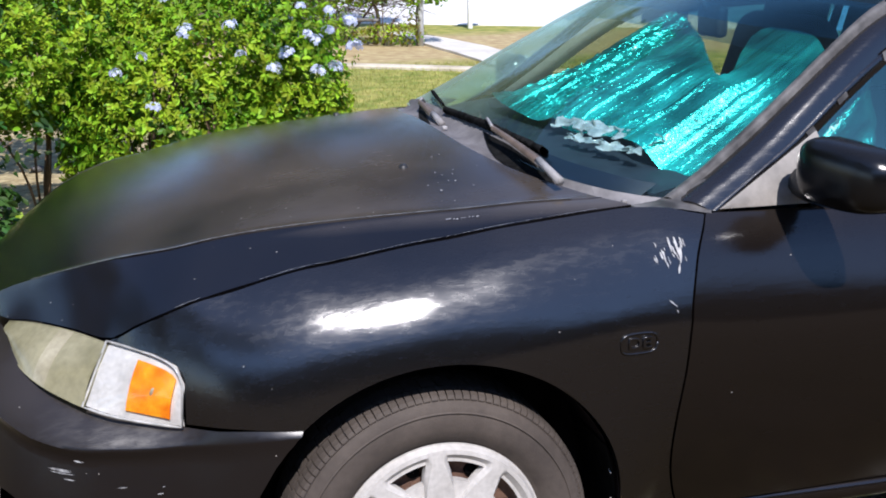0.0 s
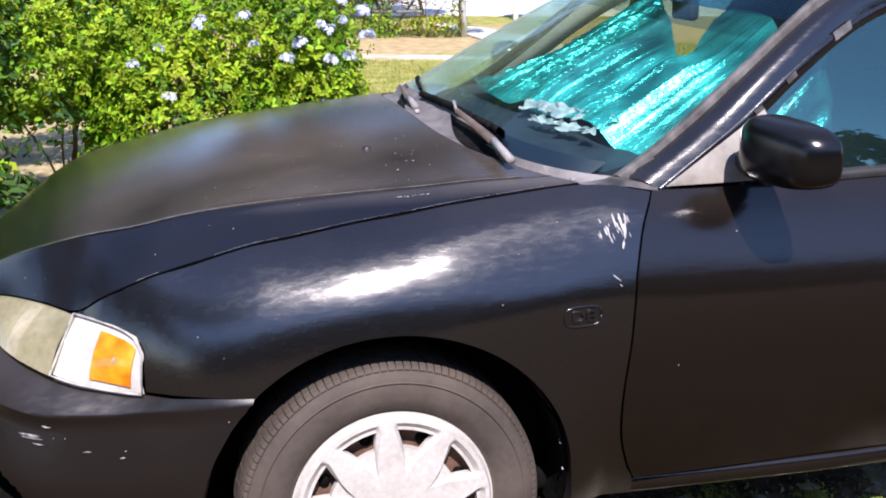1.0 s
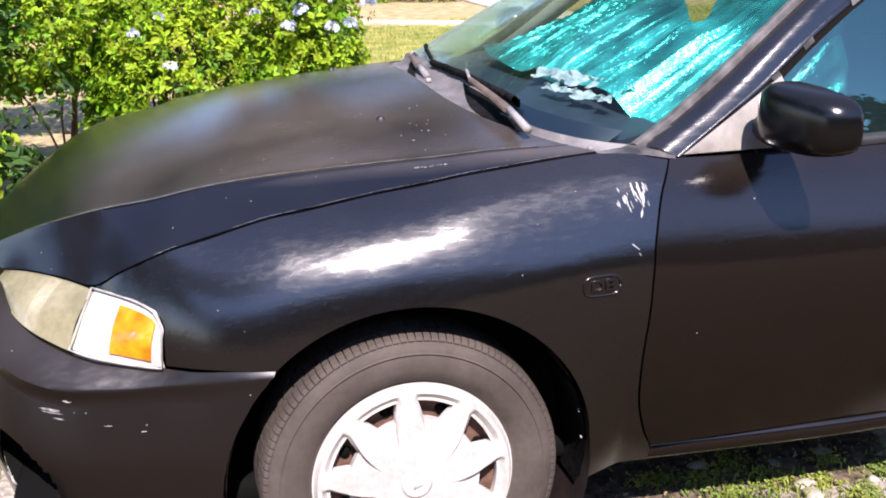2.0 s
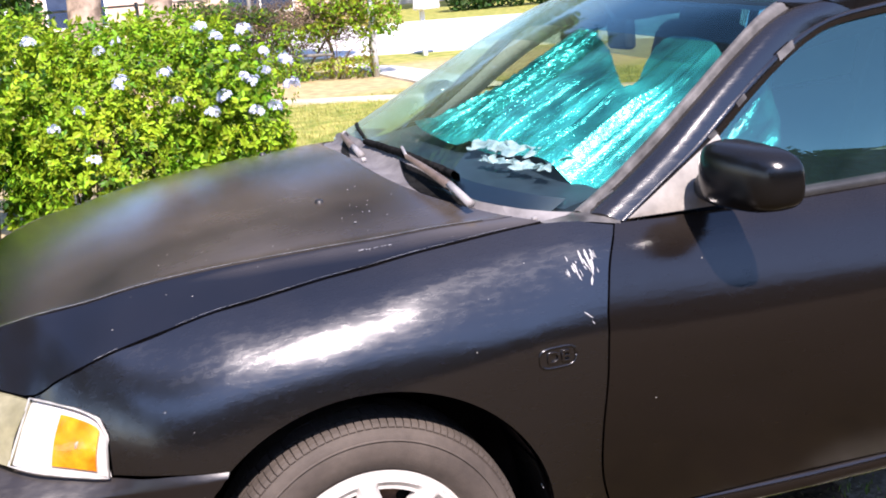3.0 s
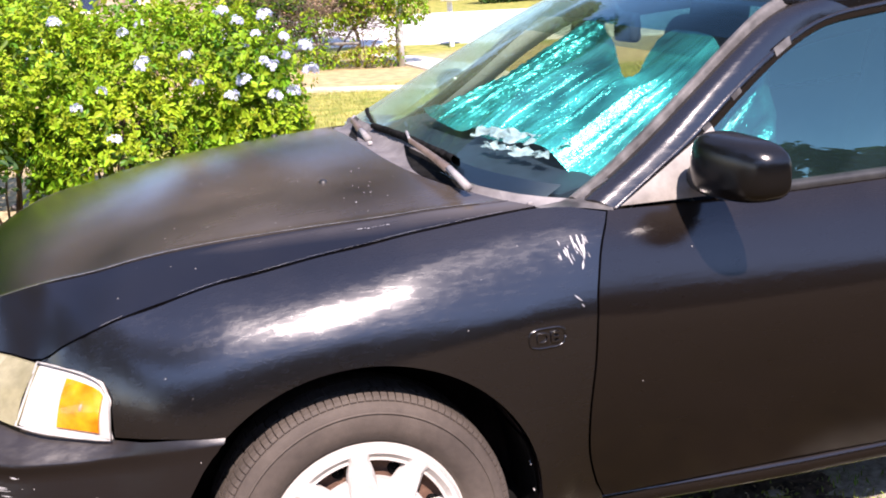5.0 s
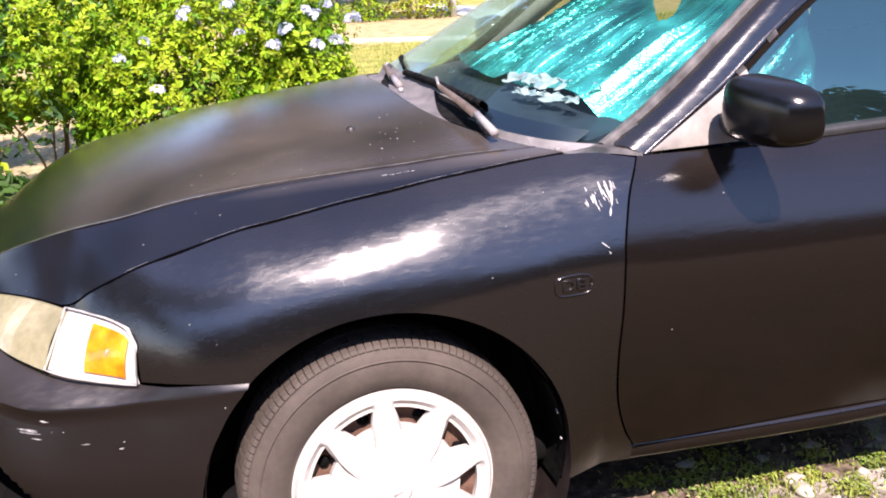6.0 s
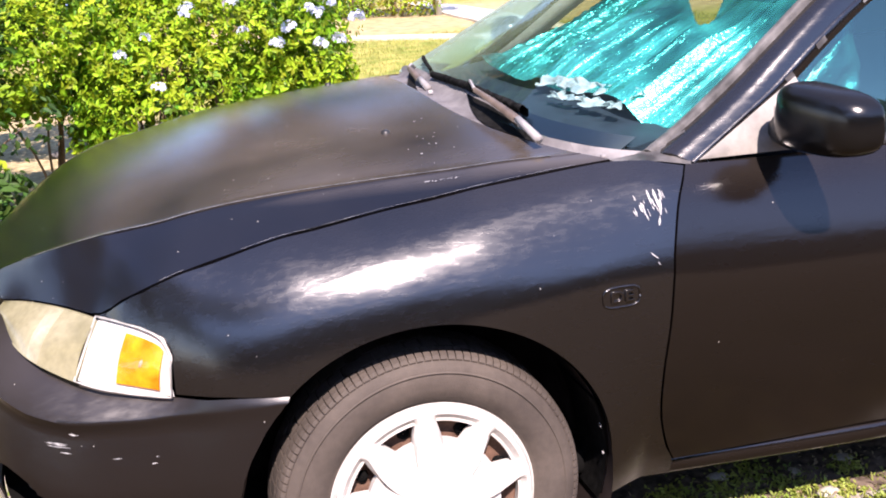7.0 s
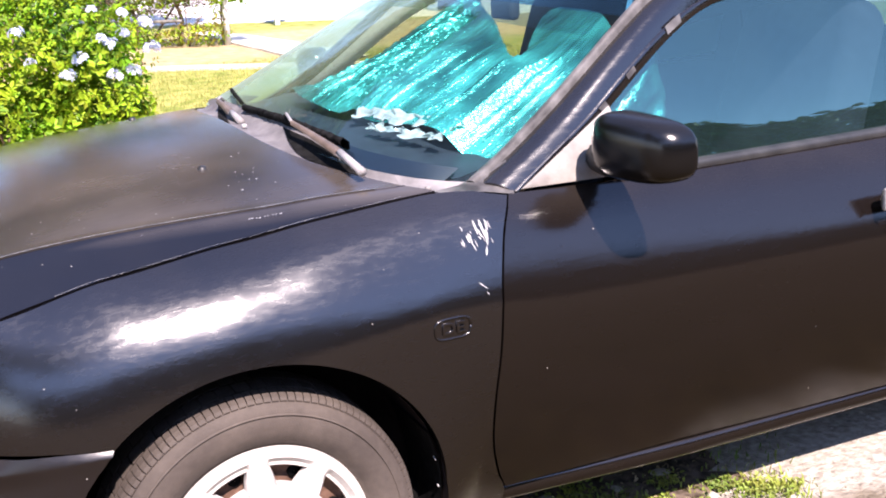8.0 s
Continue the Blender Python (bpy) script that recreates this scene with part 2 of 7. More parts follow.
LINING = mat("pale_grey_lining", (0.52, 0.56, 0.50), (0.64, 0.66, 0.60), rough=0.8, scale=12)
RIMG = mat("frosted_lens_edge", (0.38, 0.38, 0.36), (0.60, 0.59, 0.57), rough=0.3, scale=40, trans=0.3, coat=0.5)
HAZEL = mat("pale_lens_band", (0.29, 0.262, 0.165), (0.47, 0.43, 0.31), rough=0.25, scale=12, trans=0.2, coat=0.4)
# teal film paints a veil of reflected sky over the side glass
SGLASS = glass("side_glass", (0.25, 0.37, 0.39), 0.01, 2.3, (0.54, 0.98, 0.92), film=0.10, dust=(0.22, 0.46, 0.47))
BANDG = glass("blue_shade_band", (0.05, 0.20, 0.34), 0.02, 1.75, (0.30, 0.75, 1.0))
BANDL = glass("shade_band_fade", (0.50, 0.62, 0.66), 0.02, 1.2)
LENSC = glass("clear_lens", (0.97, 0.97, 0.95), 0.04, 1.5)
MIRR = mat("mirror_silver", (0.9, 0.9, 0.9), rough=0.02, metal=1.0)
HAZE = mat("yellowed_lens", (0.195, 0.18, 0.10), (0.36, 0.335, 0.215), rough=0.25, scale=8, trans=0.2, coat=0.4)
REFL = mat("lamp_reflector", (0.45, 0.44, 0.43), (0.66, 0.65, 0.64), rough=0.3, metal=0.15, scale=14, bump=0.4, bump_scale=120)
AMBER = mat("amber_plastic", (0.88, 0.20, 0.004), (1.0, 0.44, 0.015), rough=0.25, scale=30, trans=0.3, coat=0.6, bump=0.8, bump_scale=90)
SCUFF = mat("grey_scuff", (0.12, 0.12, 0.125), (0.36, 0.36, 0.36), rough=0.7, scale=120)
CHIPW = mat("bare_primer", (0.26, 0.26, 0.27), (0.44, 0.44, 0.44), rough=0.6, scale=90)
BLADE = mat("wiper_rubber", (0.004, 0.004, 0.004), (0.012, 0.012, 0.012), rough=0.8, spec=0.08, scale=60, bump=0.6)
ARM = mat("sunburnt_wiper_arm", (0.075, 0.054, 0.041), (0.165, 0.125, 0.100), rough=0.55, scale=18, bump=0.2)
ARMW = mat("pale_wiper_cap", (0.17, 0.16, 0.16), (0.31, 0.30, 0.30), rough=0.6, scale=18)
# blue in this vinyl colour stands in for sky reflected over the dashboard
DASH = mat("dark_dashboard_vinyl", (0.007, 0.013, 0.024), (0.014, 0.023, 0.038), rough=0.6, scale=30, bump=0.3)
SEATM = mat("blue_grey_seat_cloth", (0.008, 0.014, 0.026), (0.016, 0.026, 0.044), rough=0.9, scale=40, bump=0.4)
TAPE = mat("old_grey_tape", (0.035, 0.033, 0.034), (0.12, 0.117, 0.118), rough=0.6, scale=30)
EDGING = mat("worn_edging_concrete", (0.40, 0.35, 0.26), (0.60, 0.54, 0.44), rough=0.9, scale=3, bump=0.5, bump_scale=50)
CONC = mat("pale_concrete", (0.52, 0.49, 0.44), (0.68, 0.65, 0.60), rough=0.9, scale=1.2, bump=0.4, bump_scale=60)
ROADM = mat("sunbleached_road", (0.60, 0.585, 0.55), (0.74, 0.72, 0.69), rough=0.9, scale=0.5, bump=0.3, bump_scale=50)
LEAF = mat("plumbago_leaf", (0.12, 0.265, 0.010), (0.38, 0.50, 0.026), rough=0.5, spec=0.22, scale=3, trans=0.36, island=0.45)
LEAFM = mat("deep_green_leaf", (0.05, 0.14, 0.010), (0.16, 0.28, 0.022), rough=0.45, spec=0.35, scale=4, trans=0.3, island=0.45)
LEAFD = mat("dark_leaf", (0.018, 0.06, 0.010), (0.05, 0.11, 0.018), rough=0.55, spec=0.25, scale=4, trans=0.25, island=0.4)
LEAFY = mat("yellowing_leaf", (0.16, 0.17, 0.015), (0.26, 0.19, 0.03), rough=0.5, scale=4, trans=0.3, island=0.4)
PETAL = mat("pale_blue_petal", (0.56, 0.61, 0.86), (0.76, 0.79, 0.94), rough=0.6, scale=30, trans=0.3, island=0.15)
BARK = mat("pinkish_grey_bark", (0.15, 0.11, 0.085), (0.50, 0.39, 0.31), rough=0.9, scale=6, detail=8, bump=1.0, bump_scale=24)
TWIG = mat("brown_twig_bark", (0.09, 0.06, 0.035), (0.19, 0.13, 0.08), rough=0.9, scale=15, bump=0.6)
GRASSB = mat("grass_blade", (0.22, 0.25, 0.045), (0.42, 0.40, 0.11), rough=0.6, scale=2, trans=0.3, island=0.4)
WEEDB = mat("weed_blade", (0.10, 0.17, 0.022), (0.30, 0.34, 0.06), rough=0.6, scale=6, trans=0.3, island=0.4)
STONE = mat("gravel_stone", (0.20, 0.18, 0.155), (0.40, 0.37, 0.32), rough=0.9, scale=12, island=0.35, bump=0.4)
GALV = mat("galvanised_steel", (0.46, 0.47, 0.48), (0.62, 0.63, 0.64), rough=0.5, metal=0.15, scale=12)
WHITEP = mat("white_paint", (0.74, 0.73, 0.70), (0.84, 0.83, 0.81), rough=0.5, scale=6)
WALLS = mat("salmon_render", (0.62, 0.42, 0.33), (0.70, 0.50, 0.40), rough=0.9, scale=2, bump=0.3)
WALLG = mat("pale_grey_render", (0.50, 0.48, 0.49), (0.58, 0.56, 0.57), rough=0.9, scale=2, bump=0.3)
ROOFM = mat("grey_shingle", (0.12, 0.11, 0.10), (0.2, 0.18, 0.17), rough=0.9, scale=6, bump=0.5)
WIND = mat("dark_blue_pane", (0.015, 0.03, 0.07), (0.03, 0.05, 0.10), rough=0.08, scale=3)
DRYL = mat("dry_brush_leaf", (0.17, 0.125, 0.07), (0.34, 0.26, 0.155), rough=0.8, scale=5, island=0.4, trans=0.2)
WIRE = mat("weathered_wire", (0.12, 0.115, 0.10), (0.22, 0.21, 0.19), rough=0.7, scale=12)
SILV = mat("silvered_film", (0.45, 0.54, 0.56), (0.88, 0.92, 0.92), rough=0.34, metal=0.6, scale=25, bump=0.5, bump_scale=60)
REDL = mat("red_leaf", (0.22, 0.02, 0.02), (0.4, 0.06, 0.05), rough=0.5, scale=5, island=0.4, trans=0.2)


def foil_mat():
    """Teal metallised film: bright, crumpled into small facets and long creases."""
    m, n, l = nodes_of("teal_foil")
    p = n["Principled BSDF"]
    p.inputs["Metallic"].default_value, p.inputs["Roughness"].default_value = 0.80, 0.27
    p.inputs["Coat Weight"].default_value, p.inputs["Coat Roughness"].default_value = 0.4, 0.2
    tc = n.new("ShaderNodeTexCoord")
    a = n.new("ShaderNodeTexNoise")
    a.inputs["Scale"].default_value = 9.0
    l.new(tc.outputs["Object"], a.inputs["Vector"])
    r = n.new("ShaderNodeValToRGB")
    r.color_ramp.elements[0].color, r.color_ramp.elements[1].color = (0.002, 0.19, 0.188, 1), (0.05, 0.84, 0.75, 1)
    r.color_ramp.elements[0].position, r.color_ramp.elements[1].position = 0.32, 0.68
    l.new(a.outputs["Fac"], r.inputs["Fac"])
    l.new(r.outputs[0], p.inputs["Base Color"])
    v = n.new("ShaderNodeTexNoise")
    v.inputs["Scale"].default_value, v.inputs["Detail"].default_value, v.inputs["Distortion"].default_value = 120.0, 2.0, 0.6
    l.new(tc.outputs["Object"], v.inputs["Vector"])
    mp = n.new("ShaderNodeMapping")
    mp.vector_type = "TEXTURE"
    mp.inputs["Scale"].default_value, mp.inputs["Rotation"].default_value = (0.60, 0.034, 0.60), (0, 0, radians(6))
    l.new(tc.outputs["Object"], mp.inputs["Vector"])
    s = n.new("ShaderNodeTexNoise")
    s.inputs["Scale"].default_value, s.inputs["Detail"].default_value = 1.0, 4.0
    l.new(mp.outputs[0], s.inputs["Vector"])
    b0 = n.new("ShaderNodeBump")
    b0.inputs["Strength"].default_value, b0.inputs["Distance"].default_value = 1.0, 0.016
    l.new(s.outputs["Fac"], b0.inputs["Height"])
    b = n.new("ShaderNodeBump")
    b.inputs["Strength"].default_value, b.inputs["Distance"].default_value = 0.85, 0.005
    l.new(v.outputs["Fac"], b.inputs["Height"])
    l.new(b0.outputs[0], b.inputs["Normal"])
    sp, side, high, most, bs = n.new("ShaderNodeSeparateXYZ"), n.new("ShaderNodeMapRange"), n.new("ShaderNodeMapRange"), n.new("ShaderNodeMath"), n.new("ShaderNodeMath")
    l.new(tc.outputs["Object"], sp.inputs[0])     # pulled smooth towards the near upper corner
    side.inputs["From Min"].default_value, side.inputs["From Max"].default_value = 0.50, 0.66
    high.inputs["From Min"].default_value, high.inputs["From Max"].default_value, high.inputs["To Min"].default_value = 1.10, 1.0, 0.15
    l.new(sp.outputs["Y"], side.inputs["Value"])
    l.new(sp.outputs["Z"], high.inputs["Value"])
    most.operation, bs.operation = "MAXIMUM", "MULTIPLY"
    bs.inputs[1].default_value = 0.85
    l.new(side.outputs[0], most.inputs[0])
    l.new(high.outputs[0], most.inputs[1])
    l.new(most.outputs[0], bs.inputs[0])
    l.new(bs.outputs[0], b.inputs["Strength"])
    l.new(b.outputs[0], p.inputs["Normal"])
    return m


FOIL = foil_mat()


def ground_mat():
    """Sandy gravel by the car, litter under the hedge, worn yellowish lawn beyond."""
    m, n, l = nodes_of("yard_ground")
    p = n["Principled BSDF"]
    p.inputs["Roughness"].default_value = 0.95
    p.inputs["Specular IOR Level"].default_value = 0.2
    tc = n.new("ShaderNodeTexCoord")

    def noise_at(scale, detail=6.0):
        t = n.new("ShaderNodeTexNoise")
        t.inputs["Scale"].default_value, t.inputs["Detail"].default_value = scale, detail
        l.new(tc.outputs["Object"], t.inputs["Vector"])
        return t.outputs["Fac"]

    def ramp(fac, lo, hi, a, b):
        r = n.new("ShaderNodeValToRGB")
        r.color_ramp.elements[0].position, r.color_ramp.elements[1].position = lo, hi
        r.color_ramp.elements[0].color, r.color_ramp.elements[1].color = (*a, 1), (*b, 1)
        l.new(fac, r.inputs["Fac"])
        return r.outputs["Color"]

    def blend(fac, a, b):
        x = n.new("ShaderNodeMix")
        x.data_type = "RGBA"
        l.new(fac, x.inputs["Factor"])
        l.new(a, x.inputs["A"])
        l.new(b, x.inputs["B"])
        return x.outputs["Result"]

    sand = ramp(noise_at(38), 0.3, 0.7, (0.21, 0.186, 0.152), (0.48, 0.44, 0.38))
    lawn = ramp(noise_at(5, 10.0), 0.33, 0.7, (0.14, 0.19, 0.032), (0.42, 0.37, 0.115))
    dry = ramp(noise_at(7, 9.0), 0.35, 0.7, (0.33, 0.235, 0.125), (0.50, 0.42, 0.23))
    soil = ramp(noise_at(22), 0.35, 0.7, (0.25, 0.195, 0.105), (0.52, 0.44, 0.26))
    sx = n.new("ShaderNodeSeparateXYZ")
    l.new(tc.outputs["Object"], sx.inputs[0])

    def step(lo, hi, wob=0.8, base=None):
        ad = n.new("ShaderNodeMath")
        ad.operation = "MULTIPLY_ADD"
        l.new(noise_at(0.9), ad.inputs[0])
        ad.inputs[1].default_value = wob * 2
        l.new(base or sx.outputs["Y"], ad.inputs[2])
        r = n.new("ShaderNodeMapRange")
        r.inputs["From Min"].default_value, r.inputs["From Max"].default_value = lo + wob, hi + wob
        l.new(ad.outputs[0], r.inputs["Value"])
        return r.outputs[0]

    weeds = n.new("ShaderNodeMapRange")
    weeds.inputs["From Min"].default_value, weeds.inputs["From Max"].default_value = 0.68, 0.76
    l.new(noise_at(1.7), weeds.inputs["Value"])
    col = blend(weeds.outputs[0], sand, lawn)
    # near ground, mostly unseen, coloured dark so the door reflects dark brown
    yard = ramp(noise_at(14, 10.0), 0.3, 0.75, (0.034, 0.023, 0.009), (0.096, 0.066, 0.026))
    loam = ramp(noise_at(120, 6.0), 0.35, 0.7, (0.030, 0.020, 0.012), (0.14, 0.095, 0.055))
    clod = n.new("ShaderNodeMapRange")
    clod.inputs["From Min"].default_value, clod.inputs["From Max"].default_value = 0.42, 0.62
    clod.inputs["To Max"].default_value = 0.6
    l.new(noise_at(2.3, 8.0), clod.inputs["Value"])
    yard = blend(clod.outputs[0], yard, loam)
    nx = n.new("ShaderNodeMapRange")            # the dark soil colour reaches further back off the nose, darkening the bumper's reflection
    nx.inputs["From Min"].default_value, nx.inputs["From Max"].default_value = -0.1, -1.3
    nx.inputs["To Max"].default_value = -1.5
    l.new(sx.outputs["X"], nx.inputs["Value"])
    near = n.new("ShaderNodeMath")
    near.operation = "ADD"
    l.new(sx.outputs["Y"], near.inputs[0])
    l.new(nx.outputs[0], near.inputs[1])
    sx2 = n.new("ShaderNodeMapRange")           # and reaches under the door, to keep its reflection dark
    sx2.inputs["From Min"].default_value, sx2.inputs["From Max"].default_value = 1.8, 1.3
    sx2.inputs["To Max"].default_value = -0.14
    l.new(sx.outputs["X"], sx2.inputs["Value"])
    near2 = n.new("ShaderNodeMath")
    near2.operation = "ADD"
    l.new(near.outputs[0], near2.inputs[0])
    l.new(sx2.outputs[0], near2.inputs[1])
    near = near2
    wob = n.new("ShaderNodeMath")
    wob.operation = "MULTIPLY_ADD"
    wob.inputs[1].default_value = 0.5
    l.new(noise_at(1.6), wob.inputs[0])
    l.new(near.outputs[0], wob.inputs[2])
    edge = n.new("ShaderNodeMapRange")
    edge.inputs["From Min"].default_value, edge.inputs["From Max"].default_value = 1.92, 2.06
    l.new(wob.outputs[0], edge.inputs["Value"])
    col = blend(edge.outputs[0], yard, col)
    col = blend(step(3.7, 4.2, 0.3), col, soil)
    bare = n.new("ShaderNodeMapRange")          # bare soil reaches further off the end of the shrub
    bare.inputs["From Min"].default_value, bare.inputs["From Max"].default_value = 0.5, -0.4
    bare.inputs["To Max"].default_value = -2.2
    l.new(sx.outputs["X"], bare.inputs["Value"])
    late = n.new("ShaderNodeMath")
    late.operation = "ADD"
    l.new(sx.outputs["Y"], late.inputs[0])
    l.new(bare.outputs[0], late.inputs[1])
    col = blend(step(7.6, 8.6, base=late.outputs[0]), col, lawn)
    col = blend(step(12.2, 13.2), col, dry)
    col = blend(step(16.2, 17.0), col, lawn)
    l.new(col, p.inputs["Base Color"])
    bp = n.new("ShaderNodeBump")
    bp.inputs["Strength"].default_value, bp.inputs["Distance"].default_value = 0.7, 0.015
    l.new(noise_at(55, 8.0), bp.inputs["Height"])
    l.new(bp.outputs[0], p.inputs["Normal"])
    return m


GROUND = ground_mat()


# ---- mesh helpers ----
def part(name, bm, material, parent, label="", smooth=True):
    """Links a bmesh as ONE mesh object under a thing or a part."""
    me = bpy.data.meshes.new(name)
    bm.to_mesh(me)
    bm.free()
    if material:
        me.materials.append(material)
    if smooth:
        me.polygons.foreach_set("use_smooth", [True] * len(me.polygons))
    ob = new(name, me)
    ob.parent = parent
    return tagged(ob, label)


def thing(name, label, category, at=(0, 0, 0), group="", kind=""):
    ob = new(name)
    ob.location = at
    return tagged(ob, label, category, group, kind)


def from_np(name, verts, faces, material, parent, label="", smooth=True):
    me = bpy.data.meshes.new(name)
    me.from_pydata(verts.tolist() if isinstance(verts, np.ndarray) else verts, [], faces.tolist() if isinstance(faces, np.ndarray) else faces)
    me.materials.append(material)
    if smooth:
        me.polygons.foreach_set("use_smooth", [True] * len(me.polygons))
    ob = new(name, me)
    ob.parent = parent
    return tagged(ob, label)


def curve_at(points, n=None, ts=None):
    """Points along a smooth curve through the given ones (Catmull-Rom by chord length)."""
    p = [Vector(q) for q in points]
    d = [0.0]
    for a, b in zip(p, p[1:]):
        d.append(d[-1] + (b - a).length)
    ts = ts if ts is not None else [i / (n - 1) for i in range(n)]
    out = []
    for t in ts:
        s = t * d[-1]
        k = max(0, min(len(p) - 2, next((i for i in range(len(p) - 1) if d[i + 1] >= s - 1e-9), len(p) - 2)))
        h = d[k + 1] - d[k]
        x = (s - d[k]) / h
        m0 = (p[k + 1] - p[k - 1]) / (d[k + 1] - d[k - 1]) * h if k > 0 else p[k + 1] - p[k]
        m1 = (p[k + 2] - p[k]) / (d[k + 2] - d[k]) * h if k + 2 < len(p) else p[k + 1] - p[k]
        out.append(p[k] * (2 * x**3 - 3 * x**2 + 1) + m0 * (x**3 - 2 * x**2 + x) + p[k + 1] * (-2 * x**3 + 3 * x**2) + m1 * (x**3 - x**2))
    return out


def table(points):
    """A smooth function through (x, y) pairs, held flat outside."""
    xs, ys = [q[0] for q in points], [q[1] for q in points]

    def f(x):
        if x <= xs[0]:
            return ys[0]
        if x >= xs[-1]:
            return ys[-1]
        k = next(i for i in range(len(xs) - 1) if xs[i + 1] >= x)
        h = xs[k + 1] - xs[k]
        t = (x - xs[k]) / h
        s = (ys[k + 1] - ys[k]) / h
        s0 = (ys[k] - ys[k - 1]) / (xs[k] - xs[k - 1]) if k > 0 else s
        s1 = (ys[k + 2] - ys[k + 1]) / (xs[k + 2] - xs[k + 1]) if k + 2 < len(xs) else s
        m0 = 0 if s0 * s <= 0 else 2 * s0 * s / (s0 + s)
        m1 = 0 if s1 * s <= 0 else 2 * s1 * s / (s1 + s)
        if k == 0:
            m0 = s
        if k + 2 >= len(xs):
            m1 = s
        return ys[k] * (2 * t**3 - 3 * t**2 + 1) + m0 * h * (t**3 - 2 * t**2 + t) + ys[k + 1] * (-2 * t**3 + 3 * t**2) + m1 * h * (t**3 - t**2)
    return f


def sheet(rows, flip=False, mirror=False, skip=None):
    """A bmesh grid from rows of points; mirror: the car's other side."""
    bm = bmesh.new()
    grid = [[bm.verts.new((q[0], 1.69 - q[1] if mirror else q[1], q[2])) for q in r] for r in rows]
    for i in range(len(grid) - 1):
        for j in range(len(grid[0]) - 1):
            if skip and skip(i, j):
                continue
            f = [grid[i][j], grid[i][j + 1], grid[i + 1][j + 1], grid[i + 1][j]]
            bm.faces.new(f[::-1] if flip != mirror else f)
    return bm


def panel(name, rows, material, parent, label="", flip=False, mirror=False, thick=0.012, skip=None, more=()):
    """A sheet-metal panel: outer skin, faced outwards, with its edges turned in. more: further grids welded on."""
    bm = sheet(rows, flip, mirror, skip)
    for r in more:
        extra = sheet(r, flip, mirror)
        me = bpy.data.meshes.new("piece")
        extra.to_mesh(me)
        extra.free()
        bm.from_mesh(me)
        bpy.data.meshes.remove(me)
    if more:
        bmesh.ops.remove_doubles(bm, verts=bm.verts, dist=0.002)
        bmesh.ops.recalc_face_normals(bm, faces=bm.faces)
    bm.normal_update()
    heart = Vector((max(0.0, min(2.4, sum(v.co.x for v in bm.verts) / len(bm.verts))), 0.845, 0.35))
    if sum(f.normal.dot(f.calc_center_median() - heart) * f.calc_area() for f in bm.faces) < 0:
        bmesh.ops.reverse_faces(bm, faces=bm.faces)
        bm.normal_update()
    rim = [e for e in bm.edges if e.is_boundary]
    vn = {tuple(round(c, 6) for c in v.co): v.normal.copy() for e in rim for v in e.verts}
    ex = bmesh.ops.extrude_edge_only(bm, edges=rim)["geom"]
    for v in [g for g in ex if isinstance(g, bmesh.types.BMVert)]:
        v.co -= vn[tuple(round(c, 6) for c in v.co)] * thick
    ob = part(name, bm, material, parent, label)
    ob.data.set_sharp_from_angle(angle=radians(50))
    return ob


def pane(name, rows, material, parent, label="", mirror=False):
    """A sheet of glass, faced outwards; it lets daylight in."""
    bm = sheet(rows, mirror=mirror)
    bm.normal_update()
    if sum(f.normal.dot(f.calc_center_median() - Vector((1.3, 0.845, 0.5))) for f in bm.faces) < 0:
        bmesh.ops.reverse_faces(bm, faces=bm.faces)
    ob = part(name, bm, material, parent, label)
    ob.visible_shadow = False
    return ob


def tube(points, r, sides=8, taper=None):
    bm = bmesh.new()
    p = [Vector(q) for q in points]
    rings = []
    for i, q in enumerate(p):
        d = (p[min(i + 1, len(p) - 1)] - p[max(i - 1, 0)]).normalized()
        a = d.orthogonal().normalized() if i == 0 else (a - d * a.dot(d)).normalized()
        b = d.cross(a)
        rr = r if taper is None else r + (taper - r) * i / (len(p) - 1)
        rings.append([bm.verts.new(q + (a * math.cos(t) + b * math.sin(t)) * rr) for t in (2 * math.pi * k / sides for k in range(sides))])
    for a0, b0 in zip(rings, rings[1:]):
        for k in range(sides):
            bm.faces.new((a0[k], a0[(k + 1) % sides], b0[(k + 1) % sides], b0[k]))
    bm.faces.new(rings[0][::-1])
    bm.faces.new(rings[-1])
    return bm


def box(sx, sy, sz, at=(0, 0, 0), bevel=0.01, segs=2, m=None):
    bm = bmesh.new()
    bmesh.ops.create_cube(bm, size=1)
    bmesh.ops.scale(bm, vec=(sx, sy, sz), verts=bm.verts)
    if bevel:
        bmesh.ops.bevel(bm, geom=list(bm.edges), offset=bevel, segments=segs, affect="EDGES", profile=0.5)
    if m is not None:
        bmesh.ops.transform(bm, matrix=m, verts=bm.verts)
    bmesh.ops.translate(bm, vec=at, verts=bm.verts)
    return bm


def lathe(profile, n=64, axis="y", at=(0, 0, 0), closed=False):
    """Turns (radius, along) pairs round an axis."""
    bm = bmesh.new()
    rings = []
    for r, h in profile:
        ring = []
        for k in range(n):
            t = 2 * math.pi * k / n
            c, s = r * math.cos(t), r * math.sin(t)
            ring.append(bm.verts.new((at[0] + c, at[1] + h, at[2] + s) if axis == "y" else (at[0] + c, at[1] + s, at[2] + h)))
        rings.append(ring)
    pairs = list(zip(rings, rings[1:])) + ([(rings[-1], rings[0])] if closed else [])
    for a, b in pairs:
        for k in range(n):
            bm.faces.new((a[k], b[k], b[(k + 1) % n], a[(k + 1) % n]))
    return bm


# ---- the ground ----
ground_bm = bmesh.new()
bmesh.ops.create_grid(ground_bm, x_segments=2, y_segments=2, size=900)
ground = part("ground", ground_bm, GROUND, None)
